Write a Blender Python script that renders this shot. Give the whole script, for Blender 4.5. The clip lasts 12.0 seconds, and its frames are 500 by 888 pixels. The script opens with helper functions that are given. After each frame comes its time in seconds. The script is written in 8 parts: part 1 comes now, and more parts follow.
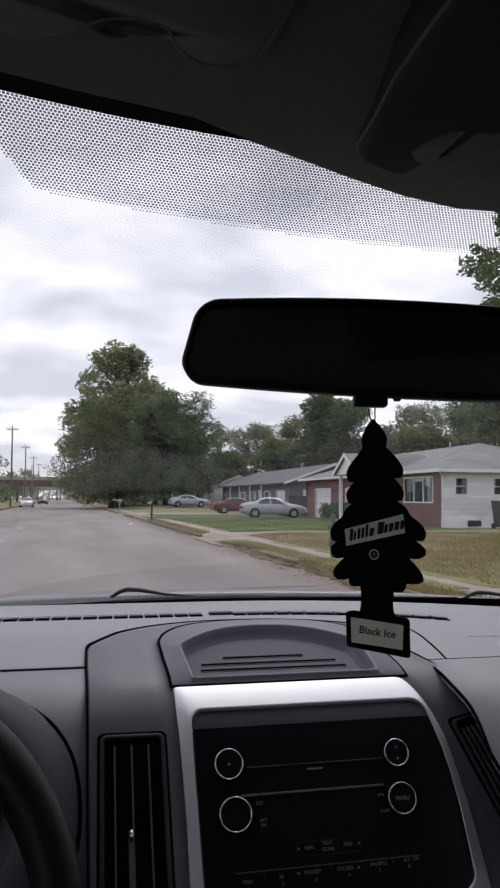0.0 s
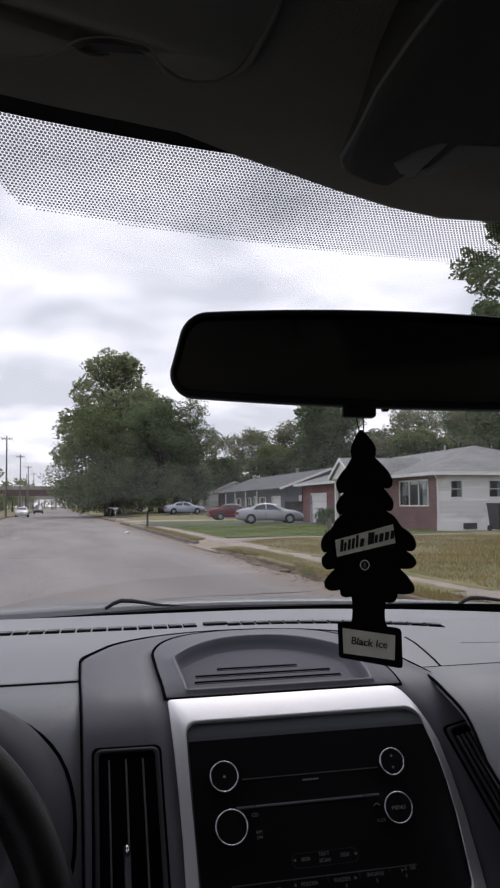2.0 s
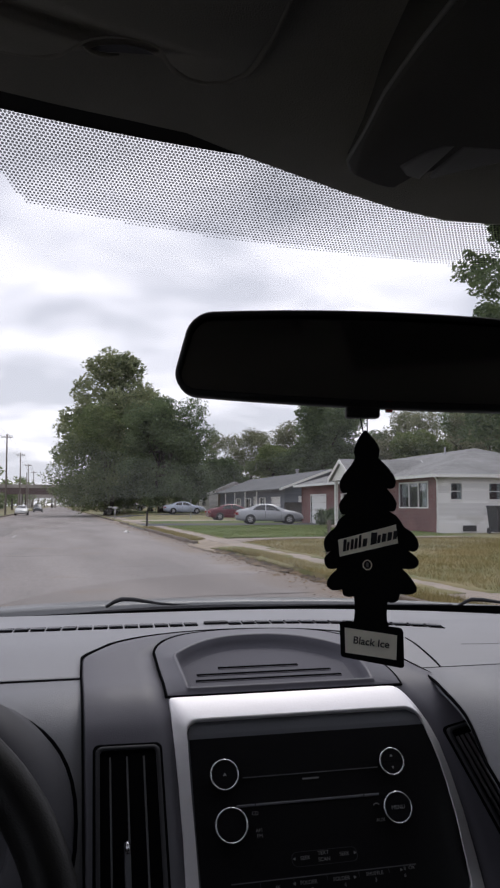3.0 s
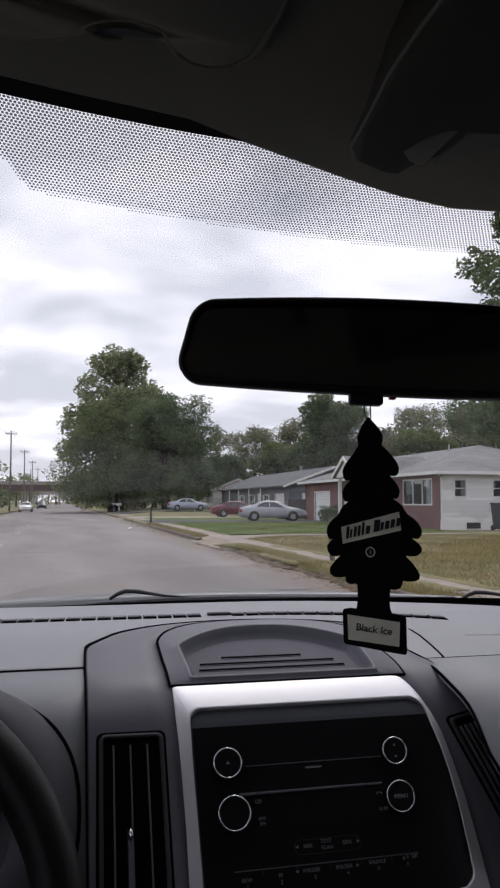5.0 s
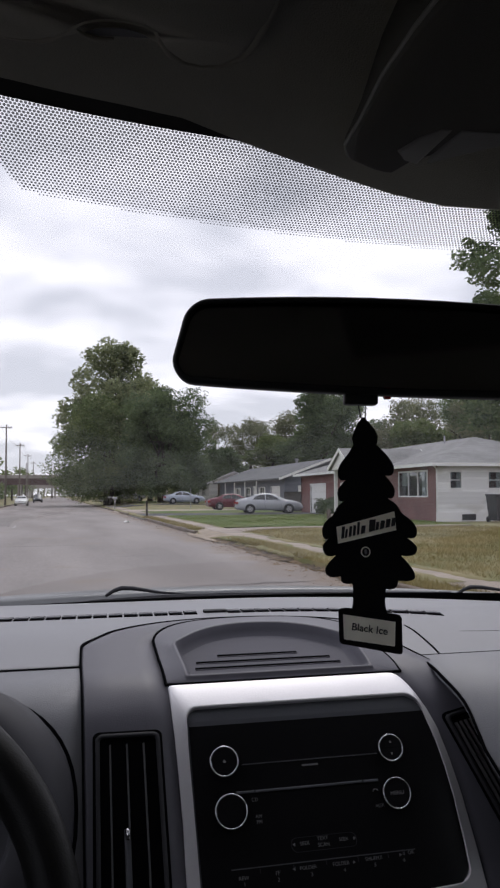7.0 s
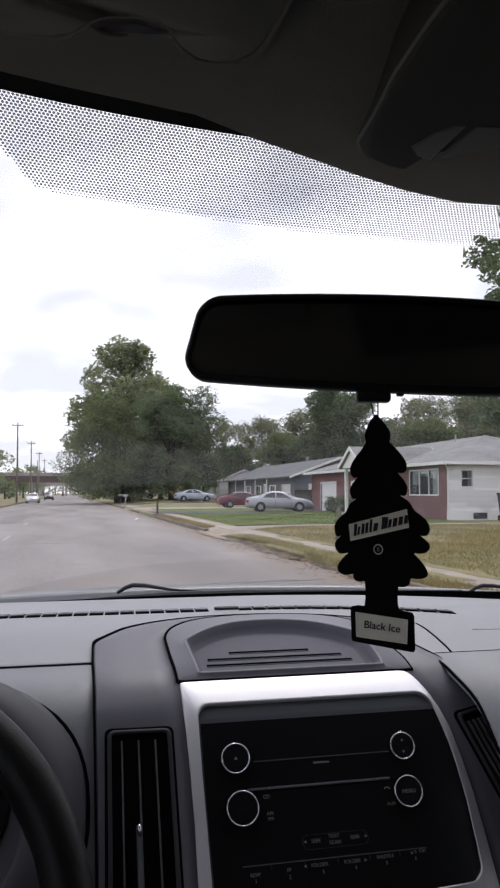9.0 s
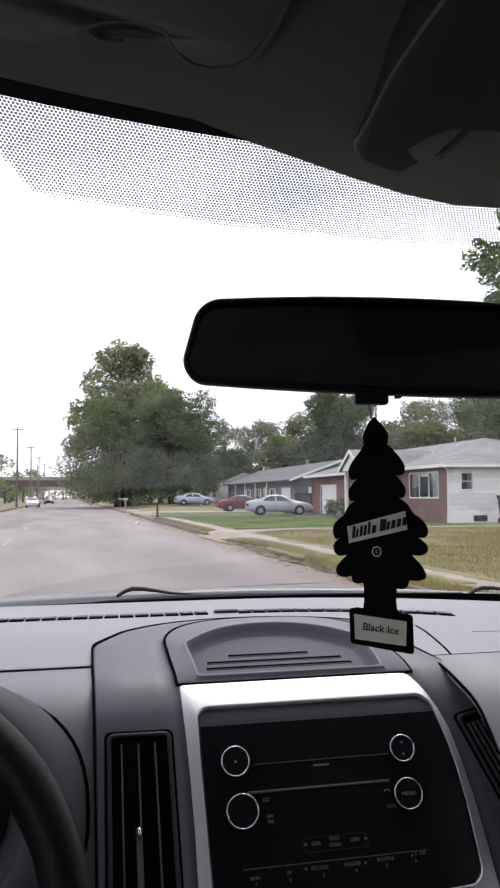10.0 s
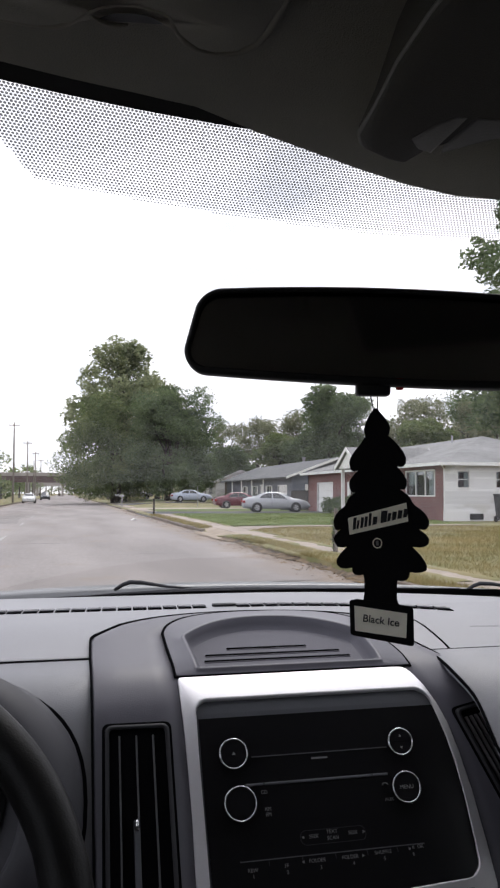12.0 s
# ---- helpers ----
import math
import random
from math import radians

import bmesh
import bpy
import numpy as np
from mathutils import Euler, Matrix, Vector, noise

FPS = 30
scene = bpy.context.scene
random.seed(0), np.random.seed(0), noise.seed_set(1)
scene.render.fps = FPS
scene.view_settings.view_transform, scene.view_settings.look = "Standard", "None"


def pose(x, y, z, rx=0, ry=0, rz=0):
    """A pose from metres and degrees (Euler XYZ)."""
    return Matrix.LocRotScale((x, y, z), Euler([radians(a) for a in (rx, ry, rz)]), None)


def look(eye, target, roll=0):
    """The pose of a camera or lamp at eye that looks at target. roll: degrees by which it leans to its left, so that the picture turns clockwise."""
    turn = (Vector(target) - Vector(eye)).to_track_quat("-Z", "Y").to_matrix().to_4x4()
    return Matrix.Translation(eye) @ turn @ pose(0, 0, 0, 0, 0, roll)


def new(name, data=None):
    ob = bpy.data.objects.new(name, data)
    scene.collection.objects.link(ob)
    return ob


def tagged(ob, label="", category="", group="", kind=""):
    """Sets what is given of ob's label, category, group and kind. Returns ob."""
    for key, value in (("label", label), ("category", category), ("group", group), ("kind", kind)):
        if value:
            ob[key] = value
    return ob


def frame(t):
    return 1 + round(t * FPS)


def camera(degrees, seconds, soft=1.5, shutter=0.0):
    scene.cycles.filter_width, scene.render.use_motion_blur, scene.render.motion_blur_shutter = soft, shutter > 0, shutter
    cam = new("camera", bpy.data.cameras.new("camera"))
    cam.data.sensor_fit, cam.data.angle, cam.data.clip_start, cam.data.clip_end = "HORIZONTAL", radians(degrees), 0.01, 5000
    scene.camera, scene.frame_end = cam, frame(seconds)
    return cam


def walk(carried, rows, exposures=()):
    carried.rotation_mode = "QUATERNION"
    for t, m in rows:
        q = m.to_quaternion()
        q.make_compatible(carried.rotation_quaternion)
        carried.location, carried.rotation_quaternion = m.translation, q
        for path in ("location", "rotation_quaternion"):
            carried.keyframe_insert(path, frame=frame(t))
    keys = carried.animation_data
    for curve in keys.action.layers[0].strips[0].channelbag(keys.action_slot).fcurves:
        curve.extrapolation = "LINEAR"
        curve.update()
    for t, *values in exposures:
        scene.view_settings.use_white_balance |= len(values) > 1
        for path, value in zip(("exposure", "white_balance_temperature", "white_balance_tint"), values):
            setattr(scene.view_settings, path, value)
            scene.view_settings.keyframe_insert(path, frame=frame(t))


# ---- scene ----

# ================= camera and its path =================
# The vehicle's cabin stands where it is about midway; the camera is hand-held inside it.
cam = camera(35.0, 12.0, soft=2.3)
PATH = [
    (0.0, -0.0006, -0.0001, 1.4994, 93.96, -0.43, -13.23),
    (0.5, -0.0008, -0.0062, 1.5007, 94.55, 0.01, -13.31),
    (1.0, -0.0059, -0.0044, 1.4991, 94.48, -0.64, -13.09),
    (1.5, -0.0003, -0.0053, 1.5004, 94.86, -0.07, -13.27),
    (2.0, 0.0033, -0.0019, 1.5040, 94.39, 0.48, -13.53),
    (2.5, 0.0032, -0.0006, 1.5027, 94.16, 0.54, -13.88),
    (3.0, -0.0001, -0.0037, 1.5031, 94.42, -0.05, -13.56),
    (3.5, 0.0032, -0.0056, 1.5057, 94.54, 0.61, -13.90),
    (3.7, -0.0067, -0.0023, 1.4960, 94.01, -0.76, -13.04),
    (5.3, 0.0012, -0.0036, 1.4960, 94.21, 0.05, -13.40),
    (5.5, 0.0005, -0.0002, 1.4998, 93.60, 0.01, -13.48),
    (6.0, -0.0014, -0.0009, 1.4985, 93.51, -0.29, -13.37),
    (6.5, 0.0015, -0.0025, 1.5014, 93.69, 0.01, -13.58),
    (7.0, 0.0013, -0.0027, 1.5016, 93.67, 0.18, -13.58),
    (8.8, 0.0060, -0.0022, 1.5020, 93.76, 0.61, -12.91),
    (9.0, 0.0001, -0.0020, 1.5009, 93.53, 0.04, -12.83),
    (9.5, -0.0007, 0.0000, 1.5024, 93.33, -0.01, -12.81),
    (10.0, 0.0009, -0.0034, 1.5003, 93.78, 0.25, -12.83),
    (10.5, -0.0010, 0.0006, 1.4967, 93.56, 0.11, -12.93),
    (11.0, -0.0061, 0.0003, 1.4913, 93.54, -0.35, -12.85),
    (11.5, -0.0011, 0.0043, 1.4944, 93.36, -0.25, -13.01),
    (12.0, -0.0013, 0.0000, 1.4958, 93.57, -0.10, -13.08),
]
walk(cam, [(t, pose(x, y, z, rx, ry, rz)) for t, x, y, z, rx, ry, rz in PATH],
     exposures=[(0.0, 0.13, 6400, 12.5), (7.0, 0.13, 6400, 12.5), (9.0, 0.5, 6400, 12.5), (9.5, 0.65, 6400, 12.5), (10.0, 0.88, 6420, 12), (10.5, 1.0, 6450, 11.5), (11.0, 0.9, 6480, 11), (12.0, 0.78, 6520, 10.5)])

# ================= world and sun =================
SKY = 1.08
world = bpy.data.worlds.new("overcast_sky")
scene.world = world
world.use_nodes = True
wn, wl = world.node_tree.nodes, world.node_tree.links
wn.clear()
w_out = wn.new("ShaderNodeOutputWorld")
w_bg = wn.new("ShaderNodeBackground")
w_bg.inputs["Strength"].default_value = SKY
w_sky = wn.new("ShaderNodeTexSky")
w_sky.sky_type, w_sky.sun_disc = "NISHITA", False
w_sky.sun_elevation, w_sky.sun_rotation = radians(52), radians(20)
w_dim = wn.new("ShaderNodeVectorMath")
w_dim.operation = "SCALE"
w_dim.inputs["Scale"].default_value = 0.1
wl.new(w_sky.outputs[0], w_dim.inputs[0])
w_tc = wn.new("ShaderNodeTexCoord")
w_sep = wn.new("ShaderNodeSeparateXYZ")
wl.new(w_tc.outputs["Generated"], w_sep.inputs[0])
w_up = wn.new("ShaderNodeMath")
w_up.operation = "ADD"
w_up.inputs[1].default_value = 0.16
wl.new(w_sep.outputs["Z"], w_up.inputs[0])
w_abs = wn.new("ShaderNodeMath")
w_abs.operation = "MAXIMUM"
w_abs.inputs[1].default_value = 0.05
wl.new(w_up.outputs[0], w_abs.inputs[0])
w_com = wn.new("ShaderNodeCombineXYZ")
for axis in ("X", "Y"):
    w_div = wn.new("ShaderNodeMath")
    w_div.operation = "DIVIDE"
    wl.new(w_sep.outputs[axis], w_div.inputs[0])
    wl.new(w_abs.outputs[0], w_div.inputs[1])
    wl.new(w_div.outputs[0], w_com.inputs[axis])
w_n = wn.new("ShaderNodeTexNoise")
w_n.inputs["Scale"].default_value = 1.7
w_n.inputs["Detail"].default_value = 3.2
w_n.inputs["Roughness"].default_value = 0.5
w_n.inputs["Distortion"].default_value = 0.15
wl.new(w_com.outputs[0], w_n.inputs["Vector"])
w_ramp = wn.new("ShaderNodeValToRGB")
w_ramp.color_ramp.elements[0].position, w_ramp.color_ramp.elements[0].color = 0.38, (0.655, 0.66, 0.735, 1)
w_ramp.color_ramp.elements[1].position, w_ramp.color_ramp.elements[1].color = 0.58, (1.02, 1.0, 1.08, 1)
wl.new(w_n.outputs[0], w_ramp.inputs[0])
w_mix = wn.new("ShaderNodeMixRGB")
w_mix.inputs[0].default_value = 0.93
wl.new(w_dim.outputs[0], w_mix.inputs[1])
wl.new(w_ramp.outputs[0], w_mix.inputs[2])
wl.new(w_mix.outputs[0], w_bg.inputs[0])
wl.new(w_bg.outputs[0], w_out.inputs[0])

sun_data = bpy.data.lights.new("sun", "SUN")
sun_data.energy, sun_data.angle, sun_data.color = 0.8, radians(25), (1.0, 0.96, 0.9)
sun = new("sun", sun_data)
sun.matrix_world = look((0, 0, 0), (-0.3, -0.55, -1.0))

# ================= materials =================
def mat(name, color, rough=0.6, metal=0.0, vary=0.12, scale=8.0, fine=80.0, bump=0.1, other=None, spec=0.5,
        island=False, per_object=False, coat=0.0, coords="Object", stretch=(1, 1, 1), contrast=(0.35, 0.65)):
    """Principled surface with variation at two scales, and fine relief."""
    m = bpy.data.materials.new(name)
    m.use_nodes = True
    n, l = m.node_tree.nodes, m.node_tree.links
    b = n["Principled BSDF"]
    b.inputs["Roughness"].default_value = rough
    b.inputs["Metallic"].default_value = metal
    b.inputs["Specular IOR Level"].default_value = spec
    b.inputs["Coat Weight"].default_value = coat
    b.inputs["Coat Roughness"].default_value = 0.08
    tc = n.new("ShaderNodeTexCoord")
    mp = n.new("ShaderNodeMapping")
    mp.inputs["Scale"].default_value = stretch
    l.new(n.new("ShaderNodeNewGeometry").outputs["Position"] if coords == "World" else tc.outputs[coords], mp.inputs[0])
    big, small = n.new("ShaderNodeTexNoise"), n.new("ShaderNodeTexNoise")
    for t, s in ((big, scale), (small, fine)):
        t.inputs["Scale"].default_value = s
        t.inputs["Detail"].default_value = 4
        l.new(mp.outputs[0], t.inputs["Vector"])
    ramp = n.new("ShaderNodeMapRange")
    ramp.inputs[1].default_value, ramp.inputs[2].default_value = contrast
    l.new(big.outputs[0], ramp.inputs[0])
    mix = n.new("ShaderNodeMixRGB")
    dark = other or tuple(c * (1 - 2 * vary) for c in color)
    mix.inputs[1].default_value, mix.inputs[2].default_value = (*dark, 1), (*color, 1)
    l.new(ramp.outputs[0], mix.inputs[0])
    grain = n.new("ShaderNodeMixRGB")
    grain.blend_type = "MULTIPLY"
    grain.inputs[0].default_value = 1.0
    g = n.new("ShaderNodeMapRange")
    g.inputs[3].default_value, g.inputs[4].default_value = 1 - vary, 1 + vary
    l.new(small.outputs[0], g.inputs[0])
    l.new(mix.outputs[0], grain.inputs[1])
    l.new(g.outputs[0], grain.inputs[2])
    last = grain.outputs[0]
    if island or per_object:
        src = n.new("ShaderNodeNewGeometry").outputs["Random Per Island"] if island else n.new("ShaderNodeObjectInfo").outputs["Random"]
        r = n.new("ShaderNodeMapRange")
        r.inputs[3].default_value, r.inputs[4].default_value = (0.55, 1.4) if island else (0.85, 1.12)
        l.new(src, r.inputs[0])
        mul = n.new("ShaderNodeMixRGB")
        mul.blend_type = "MULTIPLY"
        mul.inputs[0].default_value = 1.0
        l.new(last, mul.inputs[1])
        l.new(r.outputs[0], mul.inputs[2])
        last = mul.outputs[0]
    l.new(last, b.inputs["Base Color"])
    if bump:
        bp = n.new("ShaderNodeBump")
        bp.inputs["Strength"].default_value = bump
        bp.inputs["Distance"].default_value = 0.01
        l.new(small.outputs[0], bp.inputs["Height"])
        l.new(bp.outputs[0], b.inputs["Normal"])
    return m


def glass_mat(name, tint, gloss=1.0):
    m = bpy.data.materials.new(name)
    m.use_nodes = True
    n, l = m.node_tree.nodes, m.node_tree.links
    n.clear()
    out = n.new("ShaderNodeOutputMaterial")
    tr, gl = n.new("ShaderNodeBsdfTransparent"), n.new("ShaderNodeBsdfGlossy")
    tr.inputs[0].default_value = (*tint, 1)
    gl.inputs["Roughness"].default_value = 0.02
    lw, pw, sc, mx = n.new("ShaderNodeLayerWeight"), n.new("ShaderNodeMath"), n.new("ShaderNodeMath"), n.new("ShaderNodeMixShader")
    lw.inputs[0].default_value = 0.5
    pw.operation, sc.operation = "POWER", "MULTIPLY_ADD"
    pw.inputs[1].default_value = 4.0
    sc.inputs[1].default_value, sc.inputs[2].default_value = 0.6 * gloss, 0.03 * gloss
    l.new(lw.outputs["Facing"], pw.inputs[0])
    l.new(pw.outputs[0], sc.inputs[0])
    l.new(sc.outputs[0], mx.inputs[0])
    l.new(tr.outputs[0], mx.inputs[1])
    l.new(gl.outputs[0], mx.inputs[2])
    l.new(mx.outputs[0], out.inputs[0])
    return m


def screen_mat(name, tint):
    """Laminated glass: clear, with the reflection of both its faces."""
    m = bpy.data.materials.new(name)
    m.use_nodes = True
    n, l = m.node_tree.nodes, m.node_tree.links
    n.clear()
    out = n.new("ShaderNodeOutputMaterial")
    tr, gl = n.new("ShaderNodeBsdfTransparent"), n.new("ShaderNodeBsdfGlossy")
    tr.inputs[0].default_value = (*tint, 1)
    gl.inputs["Roughness"].default_value = 0.09
    lw, pw, sc, mx = n.new("ShaderNodeLayerWeight"), n.new("ShaderNodeMath"), n.new("ShaderNodeMath"), n.new("ShaderNodeMixShader")
    lw.inputs[0].default_value = 0.5
    pw.operation, sc.operation = "POWER", "MULTIPLY_ADD"
    pw.inputs[1].default_value = 5.0
    sc.inputs[1].default_value, sc.inputs[2].default_value = 1.5, 0.08
    sc.use_clamp = True
    l.new(lw.outputs["Facing"], pw.inputs[0])
    l.new(pw.outputs[0], sc.inputs[0])
    l.new(sc.outputs[0], mx.inputs[0])
    l.new(tr.outputs[0], mx.inputs[1])
    l.new(gl.outputs[0], mx.inputs[2])
    l.new(mx.outputs[0], out.inputs[0])
    return m


def veiled_dots(name):
    """Thin printed ceramic, greyed and made part clear to imitate lens veil."""
    m = mat(name, (0.03, 0.03, 0.033), 0.8, vary=0.05, bump=0)
    n, l = m.node_tree.nodes, m.node_tree.links
    mx, tr = n.new("ShaderNodeMixShader"), n.new("ShaderNodeBsdfTransparent")
    mx.inputs[0].default_value = 0.12
    l.new(n["Principled BSDF"].outputs[0], mx.inputs[1])
    l.new(tr.outputs[0], mx.inputs[2])
    l.new(mx.outputs[0], n["Material Output"].inputs[0])
    return m


def leaf_mat(name, a, b, see=0.35):
    m = bpy.data.materials.new(name)
    m.use_nodes = True
    n, l = m.node_tree.nodes, m.node_tree.links
    n.clear()
    out = n.new("ShaderNodeOutputMaterial")
    geo = n.new("ShaderNodeNewGeometry")
    tc, big = n.new("ShaderNodeTexCoord"), n.new("ShaderNodeTexNoise")
    big.inputs["Scale"].default_value = 0.35
    l.new(tc.outputs["Object"], big.inputs["Vector"])
    add = n.new("ShaderNodeMath")
    add.operation = "ADD"
    half = n.new("ShaderNodeMath")
    half.operation = "MULTIPLY"
    half.inputs[1].default_value = 0.45
    l.new(geo.outputs["Random Per Island"], half.inputs[0])
    l.new(half.outputs[0], add.inputs[0])
    l.new(big.outputs[0], add.inputs[1])
    ramp = n.new("ShaderNodeValToRGB")
    ramp.color_ramp.elements[0].position, ramp.color_ramp.elements[0].color = 0.45, (*a, 1)
    ramp.color_ramp.elements[1].position, ramp.color_ramp.elements[1].color = 0.95, (*b, 1)
    l.new(add.outputs[0], ramp.inputs[0])
    d, t, mx = n.new("ShaderNodeBsdfDiffuse"), n.new("ShaderNodeBsdfTranslucent"), n.new("ShaderNodeMixShader")
    mx.inputs[0].default_value = see
    l.new(ramp.outputs[0], d.inputs[0])
    l.new(ramp.outputs[0], t.inputs[0])
    l.new(d.outputs[0], mx.inputs[1])
    l.new(t.outputs[0], mx.inputs[2])
    l.new(mx.outputs[0], out.inputs[0])
    return m


def brick_mat(name, c1, c2, mortar, scale=1.0, width=0.21, row=0.075, joint=0.008):
    m = mat(name, c1, 0.85)
    n, l = m.node_tree.nodes, m.node_tree.links
    b = n["Principled BSDF"]
    tc, sep, com = n.new("ShaderNodeTexCoord"), n.new("ShaderNodeSeparateXYZ"), n.new("ShaderNodeCombineXYZ")
    add = n.new("ShaderNodeMath")
    add.operation = "ADD"
    l.new(tc.outputs["Object"], sep.inputs[0])
    l.new(sep.outputs["X"], add.inputs[0])
    l.new(sep.outputs["Y"], add.inputs[1])
    l.new(add.outputs[0], com.inputs["X"])
    l.new(sep.outputs["Z"], com.inputs["Y"])
    br = n.new("ShaderNodeTexBrick")
    for key, c in (("Color1", c1), ("Color2", c2), ("Mortar", mortar)):
        br.inputs[key].default_value = (*c, 1)
    br.inputs["Scale"].default_value = scale
    br.inputs["Mortar Size"].default_value = joint
    br.inputs["Brick Width"].default_value = width
    br.inputs["Row Height"].default_value = row
    l.new(com.outputs[0], br.inputs["Vector"])
    stain = n.new("ShaderNodeTexNoise")
    stain.inputs["Scale"].default_value = 0.7
    stain.inputs["Detail"].default_value = 5
    l.new(tc.outputs["Object"], stain.inputs["Vector"])
    tone = n.new("ShaderNodeMapRange")
    tone.inputs[1].default_value, tone.inputs[2].default_value = 0.3, 0.7
    tone.inputs[3].default_value, tone.inputs[4].default_value = 0.8, 1.18
    l.new(stain.outputs[0], tone.inputs[0])
    worn = n.new("ShaderNodeMixRGB")
    worn.blend_type = "MULTIPLY"
    worn.inputs[0].default_value = 1.0
    l.new(br.outputs["Color"], worn.inputs[1])
    l.new(tone.outputs[0], worn.inputs[2])
    l.new(worn.outputs[0], b.inputs["Base Color"])
    return m


M = {}
# vehicle cabin
M["dash"] = mat("soft_dash_vinyl", (0.215, 0.217, 0.236), 0.5, vary=0.05, scale=5, fine=900, bump=0.12, spec=0.7)
M["dash_low"] = mat("dash_lower_vinyl", (0.184, 0.187, 0.206), 0.42, vary=0.06, scale=5, fine=900, bump=0.16, spec=0.55)
M["surround"] = mat("console_plastic", (0.108, 0.105, 0.124), 0.43, vary=0.05, scale=6, fine=900, bump=0.08, spec=0.40)
M["hoodlid"] = mat("instrument_hood_vinyl", (0.052, 0.052, 0.060), 0.55, vary=0.05, scale=5, fine=900, bump=0.12, spec=0.25)
M["tray"] = mat("tray_plastic", (0.098, 0.096, 0.115), 0.7, vary=0.06, fine=700, bump=0.08, spec=0.25)
M["seam"] = mat("dark_seam_and_recess", (0.006, 0.006, 0.007), 0.95, bump=0, spec=0.0)
M["silver"] = mat("brushed_silver_paint", (0.82, 0.806, 0.826), 0.46, 0.65, vary=0.03, fine=500, bump=0.03)
M["slat"] = mat("vent_slat_plastic", (0.10, 0.10, 0.105), 0.4, vary=0.04, fine=600, bump=0.02)
M["ventplastic"] = mat("vent_plastic", (0.042, 0.042, 0.047), 0.5, vary=0.04, fine=600, bump=0.04, spec=0.15)
M["bezel"] = mat("bezel_plastic", (0.090, 0.092, 0.104), 0.42, vary=0.04, fine=600, bump=0.04)
M["gloss"] = mat("piano_black", (0.010, 0.010, 0.011), 0.17, vary=0.05, bump=0, spec=0.27)
M["black"] = mat("matt_black_plastic", (0.010, 0.010, 0.011), 0.6, vary=0.1, fine=600, bump=0.06, spec=0.25)
M["chrome"] = mat("chrome", (0.75, 0.75, 0.77), 0.16, 1.0, vary=0.03, bump=0)
M["print"] = mat("white_print", (0.20, 0.20, 0.205), 0.6, vary=0.05, bump=0)
M["leather"] = mat("worn_black_leather", (0.009, 0.009, 0.009), 0.42, vary=0.25, scale=25, fine=700, bump=0.09, spec=0.16)
M["liner"] = mat("headliner_cloth", (0.232, 0.224, 0.194), 0.95, vary=0.1, scale=6, fine=900, bump=0.25)
M["hem"] = mat("piped_cloth_hem", (0.235, 0.224, 0.19), 0.95, vary=0.1, scale=30, fine=900, bump=0.2)
M["lampcloth"] = mat("lamp_console_cloth", (0.036, 0.035, 0.033), 0.9, vary=0.1, scale=6, fine=900, bump=0.2)
M["lampbox"] = mat("lamp_console_plastic", (0.110, 0.110, 0.106), 0.6, vary=0.08, fine=500, bump=0.08)
M["trimdark"] = mat("cabin_trim_plastic", (0.075, 0.074, 0.076), 0.7, vary=0.08, scale=5, fine=300, bump=0.1)
M["dots"] = veiled_dots("printed_dots")
M["frit"] = mat("black_frit", (0.012, 0.012, 0.013), 0.8, vary=0.05, bump=0)
M["sideglass"] = glass_mat("tinted_side_glass", (0.92, 0.94, 0.94), 0.3)
# unseen rear panes, tinted dark to hold down light on the lower dashboard
M["rearglass"] = glass_mat("dimmed_rear_glass", (0.22, 0.23, 0.23), 0.6)
M["windshield"] = screen_mat("windshield_glass", (0.97, 0.985, 0.975))
M["mirror"] = mat("mirror_glass", (0.30, 0.30, 0.31), 0.08, 1.0, vary=0.02, bump=0)
M["hood"] = mat("hood_paint", (0.13, 0.135, 0.145), 0.4, 0.3, vary=0.04, bump=0, coat=0.3)
M["card"] = mat("black_card", (0.005, 0.005, 0.006), 0.8, vary=0.1, fine=300, bump=0.1, spec=0.1)
M["card_edge"] = mat("grey_card_edge", (0.16, 0.16, 0.17), 0.8, bump=0)
M["label"] = mat("cream_label", (0.88, 0.84, 0.72), 0.7, vary=0.04, scale=40, bump=0.05)
M["ink"] = mat("black_ink", (0.012, 0.012, 0.014), 0.7, bump=0)
# street
M["asphalt"] = mat("worn_pale_asphalt", (0.277, 0.250, 0.238), 0.9, vary=0.16, scale=0.45, fine=14, bump=0.5, stretch=(1, 0.18, 1), other=(0.203, 0.182, 0.174), contrast=(0.38, 0.62))


